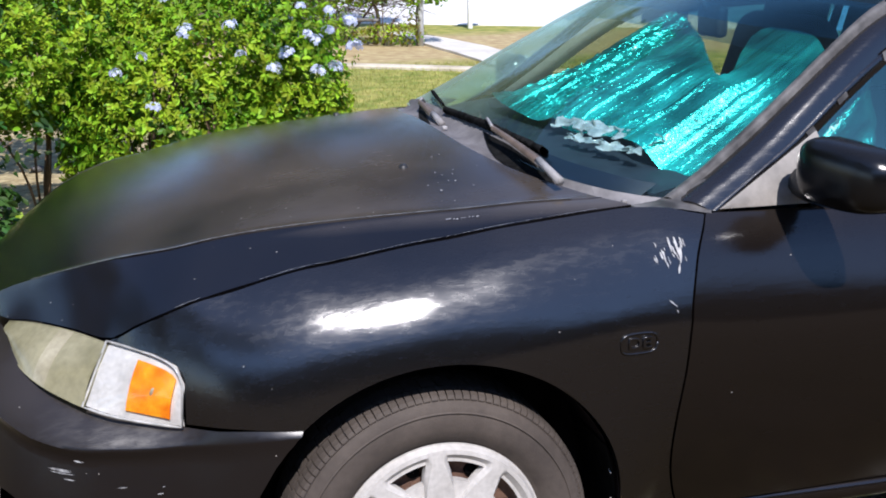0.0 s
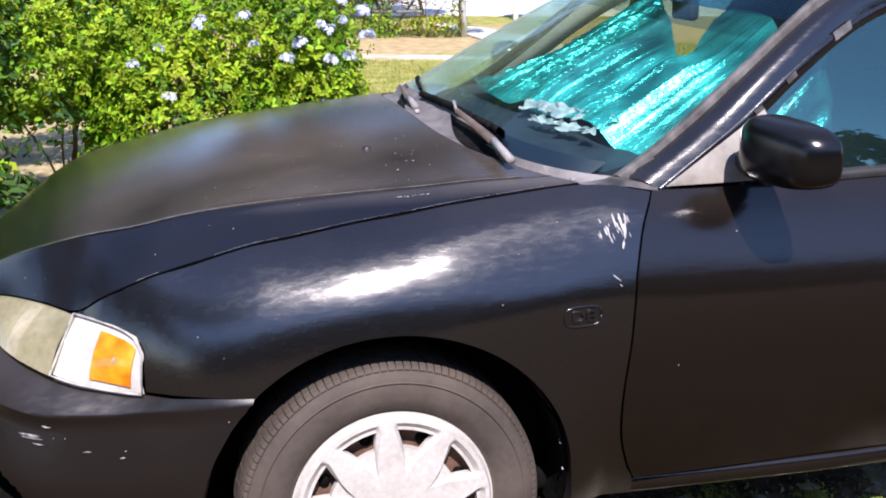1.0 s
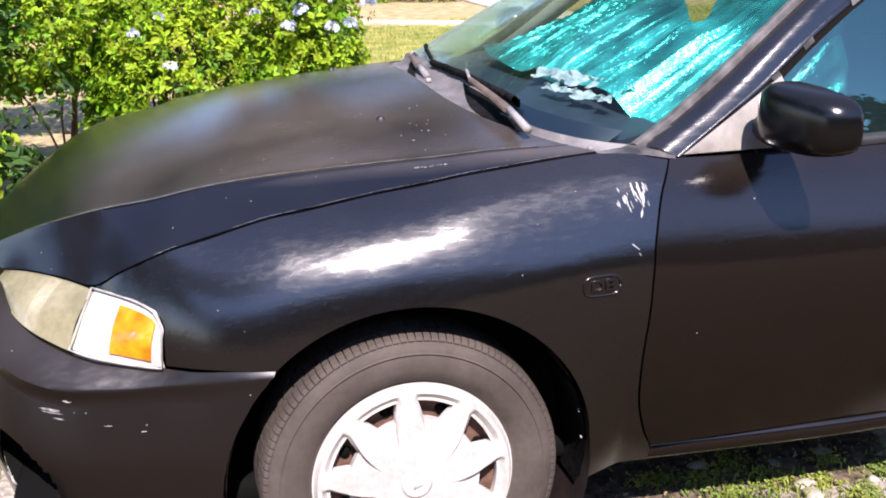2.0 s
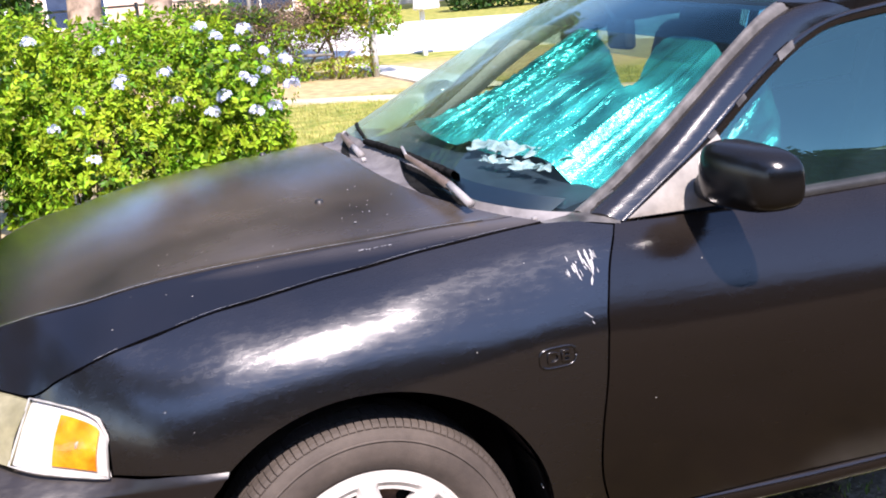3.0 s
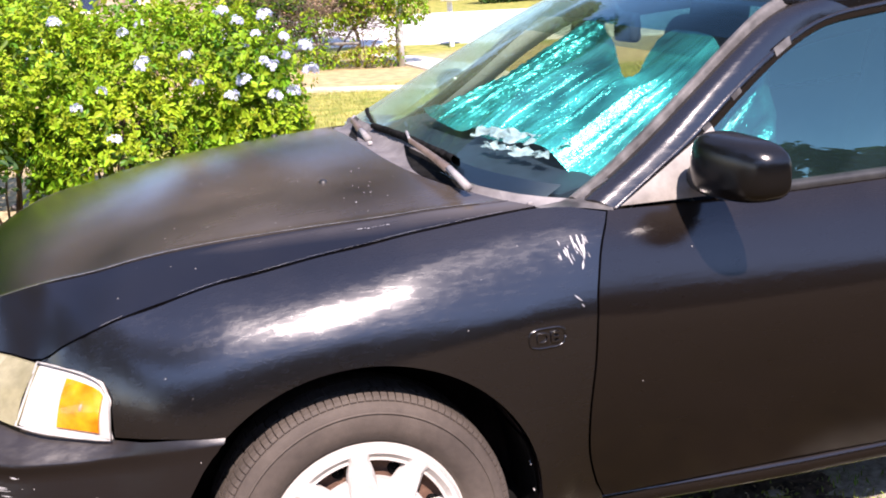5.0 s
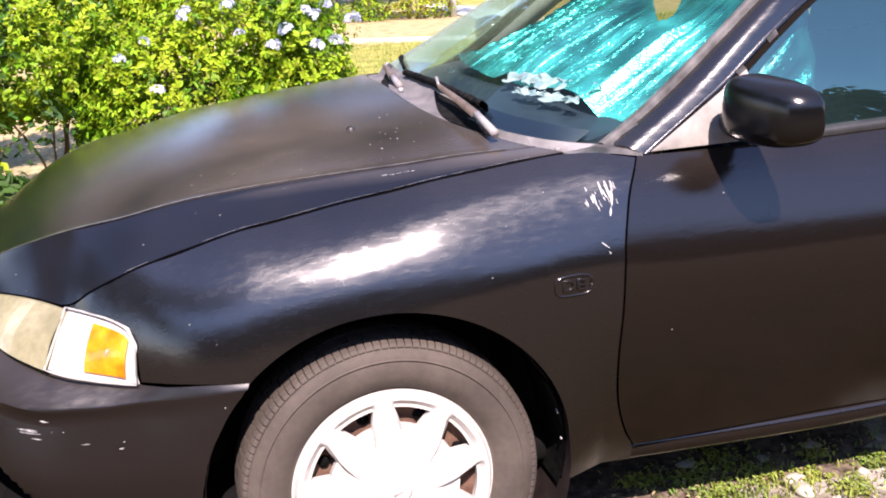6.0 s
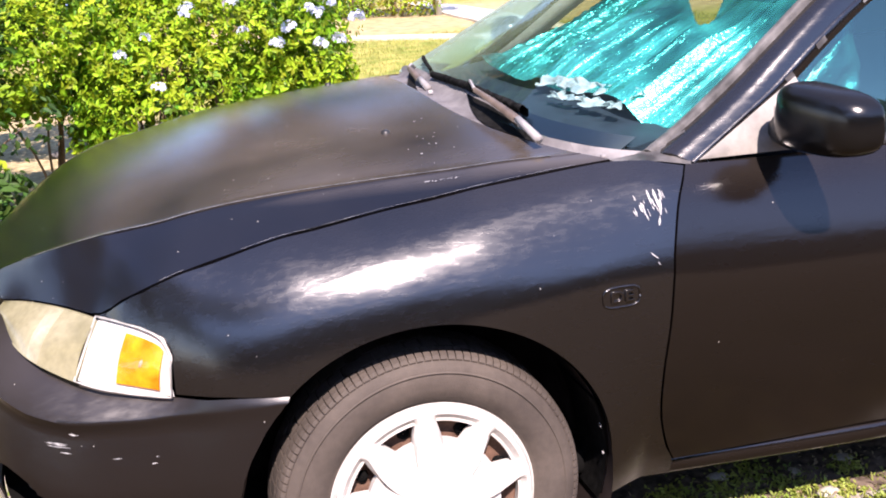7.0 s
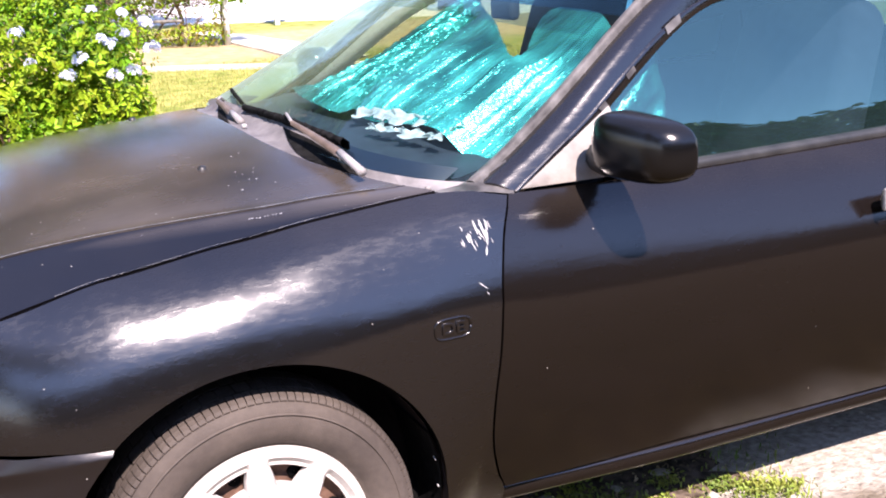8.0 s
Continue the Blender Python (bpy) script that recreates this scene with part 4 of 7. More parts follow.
for mirror in (False, True):
    Y = (lambda v: 1.69 - v) if mirror else (lambda v: v)
    mid = [tuple(Vector(a).lerp(Vector(b), 0.26)) for a, b in zip(curve_at(G, 7), curve_at(O, 7))]
    pillar = panel("windscreen_pillar", strip(mid, O, 22, 0.014), PAINT, car, "black windscreen pillar with worn paint", mirror=mirror)
    part("pillar_trim", sheet(strip(G, mid, 22, 0.008), mirror=mirror), SEAL, pillar, "worn grey trim along the glass")
    panel("roof_rail", strip(RAIL, OR + [(2.2, 0.25, 1.07)], 22, 0.02), PAINT, car, mirror=mirror)
    lead = strip([(1.02, 0.278, 1.221), (1.06, 0.277, 1.232), (1.10, 0.276, 1.240)], [(0.998, 0.262, 1.207), (1.08, 0.25, 1.196), (1.17, 0.245, 1.184)], 8, 0.01)
    part("rail_corner", sheet(lead, mirror=mirror), PAINT, car)
    # door frame round the side glass
    fr_out = O[0:] + OR[1:3] + [(1.735, 0.258, 1.195)]
    fr_in = [(q[0] + 0.028, q[1] + 0.002, q[2] - 0.012) for q in O[:-1]] + [(1.175, 0.242, 1.163), (1.40, 0.25, 1.180), (1.69, 0.255, 1.178), (1.70, 0.254, 1.17)]
    frame_ob = panel("door_frame", strip(fr_out, fr_in, 40, 0.006), PAINT, car, "black window frame with patches of old tape", mirror=mirror, flip=False)
    for a, b in ((0.195, 0.212), (0.27, 0.292), (0.385, 0.425)):
        ts = np.linspace(a, b, 6)
        pa, pb = curve_at(fr_out, ts=ts), curve_at(fr_in, ts=ts)
        o = Vector((-0.35, -0.6, 0.72)) * 0.009
        part("tape_patch", sheet([[tuple(x.lerp(y, w) + o * (1 if 0 < w < 1 else 0.6)) for x, y in zip(pa, pb)] for w in ((0.45, 0.65, 0.9) if b < 0.3 else (0.15, 0.5, 0.9))], mirror=mirror), TAPE, frame_ob, "ragged grey tape")
    pb_rows = [[(1.70 + 0.035 * j / 3, 0.254 - (0.13) * t + 0.0, 1.172 - 0.325 * t) for j in range(4)] for t in np.linspace(0, 1, 10)]
    part("frame_rear", sheet(pb_rows, mirror=mirror), PAINT, frame_ob)
    # side glass
    top = curve_at(fr_in, 40)
    rows = []
    for q in top:
        u = max(q.x, 0.60)
        bz, bv = seam_z(u) + 0.012, seam_v(u) + 0.006
        rows.append([(u, bv + (q.y + 0.004 - bv) * (0.58 * t + 0.42 * t * t), bz + (q.z - bz) * t) for t in np.linspace(0, 1, 9)])
    pane("side_window", rows, FGLASS if mirror else SGLASS, car, "tinted blue-grey side glass", mirror)
    # sail patch: faded plastic triangle at the mirror
    A, B, C = Vector((0.562, 0.103, 0.853)), Vector((0.785, 0.146, 0.982)), Vector((0.815, 0.099, 0.851))
    rows = []
    for i in range(9):
        t = i / 8
        rows.append([tuple(A.lerp(B, t).lerp(A.lerp(C, t), w) + Vector((0, -0.012 * math.sin(math.pi * w) * t, 0))) for w in np.linspace(0, 1, 7)])
    panel("mirror_sail", rows, SAILM, car, "faded grey plastic triangle", mirror=mirror, thick=0.02)
    # inside: pale pillar lining and dark cant-rail trim
    inset = strip([(x + 0.006, y + (0.075 if mirror else 0.012), z - 0.008) for x, y, z in G], [(x + 0.030, y + 0.014, z - 0.020) for x, y, z in O], 22, -0.022 if mirror else 0.004)
    part("pillar_lining", sheet(inset, mirror=mirror), LINING, pillar, "pale grey inner lining")
    cant = [[(u, v + dv, z - dz) for u, v, z in (tuple(q) for q in curve_at(RAIL, 16))] for dv, dz in ((0.02, 0.02), (0.005, 0.08), (-0.005, 0.115), (0.0, 0.125))]
    part("cant_rail_trim", sheet(cant, mirror=mirror), DASH, car, "dark inner roof-side trim")
    # rear quarter glass and its pillar
    qa = curve_at([(1.755, 0.256, 1.172), (1.95, 0.264, 1.15), (2.08, 0.266, 1.09), (2.16, 0.25, 1.0), (2.20, 0.20, 0.89)], 14)
    rows = []
    for q in qa:
        u = min(q.x, 2.19)
        rows.append([(u, seam_v(u) + (q.y - seam_v(u)) * t, seam_z(u) + (q.z - seam_z(u)) * t) for t in (0, 0.5, 1)])
    pane("quarter_window", rows, SGLASS, car, "", mirror)
    fa = [(1.95, 0.285, 1.262), (2.10, 0.30, 1.235), (2.30, 0.318, 1.187), (2.55, 0.315, 1.07), (2.78, 0.29, 0.93), (2.82, 0.25, 0.893)]
    fb = [(2.02, 0.262, 1.165), (2.10, 0.264, 1.09), (2.17, 0.25, 1.0), (2.21, 0.20, 0.90), (2.25, 0.165, 0.872), (2.5, 0.16, 0.88)]
    panel("rear_pillar", strip(fa, fb, 14, 0.02), PAINT, car, mirror=mirror)

# roof
rl = curve_at(RAIL, 20)
gt = curve_at(glass_top, 13)
roof_rows = []
for k, e in enumerate(rl):
    t = k / 19
    row = []
    for i in range(13):
        a = i / 12
        bow = (gt[i].x - gt[0].x) * (1 - t) + 0.10 * t * a * (2 - a)
        crown = (gt[i].z - gt[0].z) * (1 - t) + 0.075 * min(1, t * 4) * (1 - (1 - a) ** 2)
        row.append((e.x + bow, e.y + (CY - e.y) * a, e.z + crown))
    roof_rows.append(row + [(u, 1.69 - v, z) for u, v, z in row[-2::-1]])
panel("roof", roof_rows, PAINT, car, flip=False)
# rear window, boot lid, tail
rw = [[tuple(Vector(q).lerp(Vector((2.80 + 0.05 * (1 - (2 * i / 24 - 1) ** 2), 0.27 + 1.15 * i / 24, 0.905 + 0.01 * (1 - (2 * i / 24 - 1) ** 2))), t)) for i, q in enumerate(roof_rows[-1])] for t in np.linspace(0, 1, 9)]
pane("rear_window", rw, WGLASS, car, "sloping rear window")
lid = []
for u, z in ((2.84, 0.905), (2.95, 0.912), (3.1, 0.910), (3.25, 0.90), (3.33, 0.88), (3.36, 0.80), (3.38, 0.68)):
    lid.append([(u + 0.035 * (1 - (2 * i / 16 - 1) ** 2), 0.26 + 1.17 * i / 16, z + 0.015 * (1 - (2 * i / 16 - 1) ** 2)) for i in range(17)])
panel("boot_lid", lid, PAINT, car)
rb = []
for z, o in ((0.66, 0.0), (0.60, 0.03), (0.5, 0.035), (0.38, 0.02), (0.26, -0.02)):
    rb.append([(3.18 + 0.22 * (1 - abs(2 * i / 24 - 1) ** 4) + o, 0.035 + 1.62 * i / 24, z) for i in range(25)])
panel("rear_bumper", rb, PAINT, car)
for mirror in (False, True):
    rows = [[(3.34 - 0.10 * (1 - i / 6) ** 2 + 0.02, 0.15 + 0.28 * i / 6, z) for i in range(7)] for z in (0.86, 0.78, 0.68)]
    panel("tail_lamp", rows, REDL, car, "red tail lamp", mirror=mirror)

# ---- cowl, lamps, mirror, wipers ----
hood_back = [Vector(q) for q in hood_grid[0]]
n_half = len(hood_back) // 2
lowg = curve_at(glass_low, n_half + 1)
foot_i = [min(range(len(lowg)), key=lambda k, q=q: abs(lowg[k].y - (0.172 + (q.y - 0.133) * (0.845 - 0.172) / (0.845 - 0.133)))) for q in hood_back[:n_half + 1]]
rise = curve_at(ws_rows[1][:17], n_half + 1)
inner = []
for k in foot_i:                                  # towards the middle the cowl laps up over the foot of the glass
    w = min(1.0, max(0.0, (lowg[k].y - 0.24) / 0.22))
    w = w * w * (3 - 2 * w)
    inner.append(lowg[k].lerp(rise[k], 0.72 * w) + Vector((-0.006, 0, 0.008)) * w)
rows = []
for t in (0, 0.12, 0.3, 0.55, 0.8, 1.0):
    drop = -0.012 * math.sin(math.pi * t)
    half = [tuple(a.lerp(b, t) + Vector((0.006 * (1 - t), 0, drop - 0.004 * (1 - t)))) for a, b in zip(hood_back[:n_half + 1], inner)]
    rows.append(half + [(q[0], 1.69 - q[1], q[2]) for q in half[-2::-1]])
cowl = part("cowl_panel", sheet(rows), COWLP, car, "sun-faded grey plastic cowl grille")


def on_cowl(v, t):
    """A point of the cowl at a place across the car and a share of its depth."""
    i = max(k for k in range(len(rows[0]) - 1) if rows[0][k][1] <= v)
    f = (v - rows[0][i][1]) / max(1e-6, rows[0][i + 1][1] - rows[0][i][1])
    a, b = (Vector(rows[r][i]).lerp(Vector(rows[r][i + 1]), f) for r in (0, 5))
    return a.lerp(b, t) + Vector((0, 0, 0.003 - 0.012 * math.sin(math.pi * t)))


for v0, v1, w0, w1, deep in ((0.255, 0.27, 0.40, 0.60, 0.9), (0.80, 1.08, 0.90, 1.16, 0.8)):        # dark wells beside the wiper spindles
    well = [[tuple(on_cowl(v0 + (v1 - v0) * t + (w0 + (w1 - w0) * t - v0 - (v1 - v0) * t) * f, 0.02 + (deep - 0.02) * t)) for f in np.linspace(0, 1, 12)] for t in np.linspace(0, 1, 8)]
    part("spindle_well", sheet(well), BLADE, cowl, "dark well beside the wiper spindle")
for v in (0.165, 0.72):
    q = min((Vector(r) for row in rows[1:3] for r in row), key=lambda r: abs(r.y - v))
    bm = box(0.012, 0.010, 0.010, q + Vector((0.01, 0, 0.004)), 0.003)
    part("cowl_clip", bm, ARMW, cowl)

# triangle of body between hood corner, pillar foot and door
foot = [[tuple(Vector(a).lerp(Vector(b), t)) for t in np.linspace(0, 1, 5)] for a, b in (((0.398, 0.128, 0.862), (0.40, 0.150, 0.862)), ((0.44, 0.122, 0.860), (0.46, 0.17, 0.862)), ((0.49, 0.112, 0.856), (0.50, 0.176, 0.872)), ((0.545, 0.102, 0.846), (0.56, 0.16, 0.90)))]
part("pillar_foot", sheet(foot, flip=True), SEAL, car, "worn grey pillar foot")


def lamp_surface(top, bot, n, bulge, m=8, lo=0.0, hi=1.0, off=0.0):
    ts = [lo + (hi - lo) * i / (n - 1) for i in range(n)]
    a, b = curve_at(top, ts=ts), curve_at(bot, ts=ts)
    rows = []
    for j in range(m + 1):
        t = j / m
        rows.append([tuple(x.lerp(y, t) + Vector((-0.75, -0.62, 0.1)) * (bulge * math.sin(math.pi * t) + off)) for x, y in zip(a, b)])
    return rows


HT = [(-0.728, 0.445, 0.660), (-0.68, 0.385, 0.670), (-0.61, 0.302, 0.673), (-0.551, 0.236, 0.666)]
HB = [(-0.730, 0.425, 0.640), (-0.715, 0.345, 0.612), (-0.67, 0.248, 0.597), (-0.600, 0.180, 0.573)]
ST = [(-0.553, 0.238, 0.670), (-0.512, 0.192, 0.668), (-0.474, 0.156, 0.661), (-0.444, 0.128, 0.646), (-0.435, 0.114, 0.618)]
SB = [(-0.602, 0.182, 0.575), (-0.56, 0.158, 0.563), (-0.525, 0.144, 0.556), (-0.48, 0.126, 0.549), (-0.441, 0.110, 0.545)]
for mirror in (False, True):
    lamp = part("headlight", sheet(lamp_surface(HT, HB, 16, 0.012), mirror=mirror), HAZE, car, "hazed yellowed headlight lens")
    # lighter lens colour paints the bright stripe of the reflector behind
    part("lens_band", sheet(lamp_surface(HT, HB, 6, 0.0125, lo=0.56, hi=0.69, off=0.0005), mirror=mirror), HAZEL, lamp, "paler band, the reflector's bright stripe put into the lens colour")
    sig = part("turn_signal", sheet(lamp_surface(ST, SB, 12, 0.006, off=-0.007), mirror=mirror), REFL, car, "white corner lamp with an amber insert")
    part("amber_insert", sheet(lamp_surface(ST, SB, 8, 0.008, lo=0.43, hi=0.88, off=-0.002, m=8)[1:8], mirror=mirror), AMBER, sig, "orange reflector insert")
    a, b = curve_at(ST, ts=[0.66])[0], curve_at(SB, ts=[0.66])[0]
    spot = a.lerp(b, 0.5) + Vector((-0.75, -0.62, 0.1)) * 0.005
    bulb = lathe([(0.0005, 0.007), (0.005, 0.005), (0.007, 0.0), (0.005, -0.005), (0.0005, -0.007)], 12, "z")
    bmesh.ops.transform(bulb, matrix=Matrix.Translation((spot.x, 1.69 - spot.y if mirror else spot.y, spot.z)) @ pose(0, 0, 0, 0, 25, 0) @ Matrix.Diagonal((0.5, 0.5, 1.1, 1)), verts=bulb.verts)
    part("bulb", bulb, HAZEL, sig, "pale bulb behind the lens")
    pane("clear_lens", lamp_surface(ST, SB, 12, 0.012), LENSC, sig, "", mirror)
    rim = curve_at(ST, 12) + curve_at(SB, 12)[::-1]
    rim = [Vector((q.x, 1.69 - q.y if mirror else q.y, q.z)) for q in rim]
    part("lamp_rim", tube(rim + [rim[0]], 0.0024, 8), RIMG, sig, "pale lens rim")
    hr = curve_at(HT, 12) + curve_at(HB, 12)[::-1]
    hr = [Vector((q.x, 1.69 - q.y if mirror else q.y, q.z)) for q in hr]
    part("lens_rim", tube(hr + [hr[0]], 0.0014, 6), HAZE, lamp)
    back = [[(q[0] + 0.05, q[1] + 0.05, q[2] + (0.015 if i == 0 else -0.015 if i == 2 else 0)) for q in r] for i, r in enumerate(lamp_surface(HT + ST[1:], HB + SB[1:], 24, 0.0, m=2))]
    part("lamp_housing", sheet(back, mirror=mirror), GAP, lamp)
# dark inner body under the panel gaps
rows = [[(u, flank(u, seam_z(u)) + 0.05 + d, seam_z(u) - h) for u in np.linspace(-0.52, 0.5, 24)] for d, h in ((0.10, 0.03), (0.0, 0.045), (-0.02, 0.10), (0.02, 0.2))]
for mirror in (False, True):
    part("inner_wing", sheet(rows, mirror=mirror), GAP, car)
rows = [[(0.57 + 1.1 * i / 10, 0.16, z) for i in range(11)] for z in (0.82, 0.22)]
for mirror in (False, True):
    part("inner_door", sheet(rows, mirror=mirror), DASH, car)
bm = box(4.0, 1.35, 0.06, (1.25, CY, 0.24), 0.02)
part("floor_pan", bm, GAP, car, "dark underside")


def mirror_shell(mirror):
    bm = bmesh.new()
    bmesh.ops.create_cube(bm, size=1)
    bmesh.ops.subdivide_edges(bm, edges=list(bm.edges), cuts=7, use_grid_fill=True)
    for v in bm.verts:
        x, y, z = v.co * 2
        p = 3.4
        s = (abs(x) ** p + abs(y) ** p + abs(z) ** p) ** (1 / p)
        x, y, z = x / s, y / s, z / s
        # the front is domed, the back flat; the outer end drops and sweeps back
        depth = 0.060 * (x if x < 0 else x * 0.55)
        out = (1 - y) / 2                      # 0 at the door, 1 at the tip
        u = 0.728 + depth + 0.035 * out * out
        h = 0.066 - 0.010 * out
        v.co = (u, -0.044 + y * 0.106, 0.934 - 0.005 * out + z * h)
        if mirror:
            v.co.y = 1.69 - v.co.y
    if mirror:
        bmesh.ops.reverse_faces(bm, faces=bm.faces)
    shell = part("wing_mirror", bm, MIRP, car, "glossy black wing-mirror shell")
    Y = (lambda v: 1.69 - v) if mirror else (lambda v: v)
    bm = box(0.010, 0.14, 0.085, (0.772, Y(-0.04), 0.932), 0.004)
    part("mirror_glass", bm, MIRR, shell)
    pts = [(0.735, Y(0.10), 0.895), (0.73, Y(0.06), 0.893), (0.73, Y(0.03), 0.90), (0.735, Y(0.0), 0.915)]
    part("mirror_stalk", tube(curve_at(pts, 8), 0.032, 12), BLKPL, shell, "black swivel foot")


mirror_shell(False)
mirror_shell(True)


def wiper(pivot, knuckle, elbow, blade_a, blade_b, tip, thick=1.0):
    w = thing("windscreen_wiper", "windscreen wiper with a sun-bleached arm and black blade", "")
    w.parent = car
    part("pivot_cap", tube([pivot, Vector(pivot).lerp(Vector(knuckle), 0.5), knuckle], 0.0085, 12, 0.0075), ARMW, w, "pale pivot cover")
    a, b = Vector(knuckle), Vector(elbow)
    side = (b - a).cross(Vector((0, 0, 1))).normalized()
    rows = []
    for t in np.linspace(0, 1, 8):
        c = a.lerp(b, t) + Vector((0, 0, 0.002 * math.sin(math.pi * t)))
        hw = 0.0095 - 0.0062 * t
        rows.append([tuple(c - side * hw + Vector((0, 0, -0.006))), tuple(c - side * hw * 0.9 + Vector((0, 0, 0.003))), tuple(c + side * hw * 0.9 + Vector((0, 0, 0.003))), tuple(c + side * hw + Vector((0, 0, -0.006)))])
    part("arm", sheet(rows), ARM, w, "rust-brown faded arm")
    part("hook", tube(curve_at([elbow, Vector(elbow).lerp(Vector(tip), 0.35) + Vector((0, 0, 0.002)), Vector(elbow).lerp(Vector(tip), 0.8) + Vector((0, 0, 0.004)), Vector(tip) + Vector((0.015, 0.03, -0.012))], 8), 0.0035, 6), ARMW, w)
    p = curve_at([blade_a, Vector(blade_a).lerp(Vector(blade_b), 0.5) + Vector((-0.006, 0, 0.008)), blade_b], 90)
    up = Vector((-0.42, 0, 0.9))
    rows = [[tuple(q + up * thick * (h + 0.006 * noise.noise(Vector((k * 0.45, h * 60, 2)))) + Vector((thick * (o + 0.005 * noise.noise(Vector((k * 0.6, h * 90, 8)))), 0, 0))) for k, q in enumerate(p)] for h, o in ((-0.008, 0.0), (0.004, -0.011), (0.014, -0.009), (0.019, 0.0), (0.012, 0.009), (-0.008, 0.002))]
    part("blade", sheet(rows), BLADE, w, "cracked black rubber blade")
    return w


wiper((0.291, 0.222, 0.900), (0.278, 0.306, 0.928), (0.256, 0.522, 0.962), (0.309, 0.345, 0.930), (0.266, 0.885, 0.942), (0.272, 0.614, 0.966))
wiper((0.229, 0.810, 0.928), (0.227, 0.882, 0.942), (0.245, 1.073, 0.948), (0.272, 0.940, 0.950), (0.330, 1.24, 0.946), (0.262, 1.10, 0.948), 0.5)

# washer jets, chips, badge
for u, v in ((0.046, 0.462), (0.06, 1.228)):
    z = hood_z(u, v if v < CY else 1.69 - v, seam_v(u), seam_z(u))
    part("washer_jet", lathe([(0.010, -0.004), (0.009, 0.003), (0.005, 0.006), (0.0005, 0.0065)], 12, "z", (u, v, z)), BLKPL, hood)

# thin strip in paler colour paints the highlight along the hood crease
line = [Vector(max((q for q in r[1:20]), key=lambda q, r=r: (q[2] - r[0][2]) * 0 - abs(q[1] - max(crease_v(q[0]), r[0][1] + 0.02)))) for r in hood_grid[2:44]]
line = curve_at(line, 120)
ridge_rows = [[tuple(q + Vector((0, o + 0.0006 * noise.noise(Vector((k * 0.35, o * 900, 5))), 0.0012))) for k, q in enumerate(line)] for o in (-0.0021, 0.0021)]
bm = sheet(ridge_rows, flip=False)
part("pale_crease_line", bm, CREASE, hood, "thin pale line painted as the hood crease's highlight")
rng = random.Random(8)
u = 0.38
while u > -0.48:                                  # short pale runs along the hood's edge: rubbed paint and painted glints
    run = rng.uniform(0.03, 0.12)
    if rng.random() < 0.85:
        w = rng.uniform(0.0004, 0.0009)
        us = [u - run * k / 5 for k in range(6)]
        rows = [[(a, seam_v(a) + 0.0052 + o, seam_z(a) + 0.0022) for a in us] for o in (-w, w)]
        part("worn_glint_edge", sheet(rows), SCUFF, hood)
    u -= run + rng.uniform(0.0, 0.012)
rng = random.Random(11)
for k in range(34):
    u, v = rng.uniform(-0.5, 0.32), rng.uniform(0.2, 1.0)
    if k > 20:
        u, v = rng.gauss(0.12, 0.05), rng.gauss(0.36, 0.06)
    if v < seam_v(u) + 0.03:
        continue
    s = rng.uniform(0.0004, 0.0011) if k <= 20 else rng.uniform(0.0007, 0.0022)
    bm = bmesh.new()
    vs = []
    for q in range(5):
        t = 2 * math.pi * q / 5 + rng.uniform(-0.4, 0.4)
        uu, vv = u + s * rng.uniform(0.5, 1.6) * math.cos(t), v + s * rng.uniform(0.5, 1.6) * math.sin(t)
        vs.append(bm.verts.new((uu, vv, hood_z(uu, vv if vv < CY else 1.69 - vv, seam_v(uu), seam_z(uu)) + 0.0035)))
    bm.faces.new(vs)
    part("paint_flake", bm, SCUFF, hood)


for k in range(9):                                # a broken streak of chips by the hood's edge
    u, v = 0.055 + 0.007 * k + rng.uniform(-0.002, 0.002), 0.186 - 0.0012 * k + rng.uniform(-0.002, 0.002)
    L, w = rng.uniform(0.0012, 0.0032), rng.uniform(0.0005, 0.0011)
    q = [(u - L, v - w), (u + L * 0.6, v - w * 1.3), (u + L, v + w * 0.4), (u - L * 0.5, v + w * 1.2)]
    bm = bmesh.new()
    bm.faces.new([bm.verts.new((a, b, hood_z(a, b, seam_v(a), seam_z(a)) + 0.003)) for a, b in q])
    part("paint_flake", bm, CHIPW, hood)


def chip(u, z, du, dz, w, parent, n=5, seed=0):
    """A ragged flake of bare primer lying on the flank."""
    rng = random.Random(seed)
    L = math.hypot(du, dz)
    px, pz = -dz / L, du / L
    a, b = [], []
    for i in range(n):
        t = i / (n - 1)
        h = w * (0.25 + math.sin(math.pi * (0.08 + 0.84 * t))) * rng.uniform(0.5, 1.1) / 2
        for line, sgn in ((a, 1), (b, -1)):
            uu, zz = u + du * t + px * h * sgn, z + dz * t + pz * h * sgn
            line.append((uu, flank(uu, zz) - 0.0012, zz))
    bm = sheet([a, b])
    bmesh.ops.recalc_face_normals(bm, faces=bm.faces)
    ob = part("paint_chip", bm, CHIPW, parent, "bare pale primer showing")
    return ob


rng = random.Random(4)
FLAKES = [(0.425, 0.712, 0.014, -0.012, 0.004), (0.437, 0.695, 0.004, -0.006, 0.003), (0.452, 0.79, 0.005, -0.030, 0.011), (0.461, 0.772, -0.003, -0.026, 0.012), (0.440, 0.79, 0.004, -0.024, 0.009), (0.456, 0.745, -0.005, -0.016, 0.008)]
for k in range(27):                               # a loose cluster of flakes, thickest by the door edge
    t = rng.random()
    u, z = 0.402 + 0.068 * t ** 0.7 + rng.gauss(0, 0.004), 0.776 + rng.gauss(0, 0.011) - 0.012 * (1 - t)
    FLAKES.append((min(u, 0.468), z, rng.uniform(0.001, 0.005), -rng.uniform(0.004, 0.014), rng.uniform(0.0025, 0.007)))
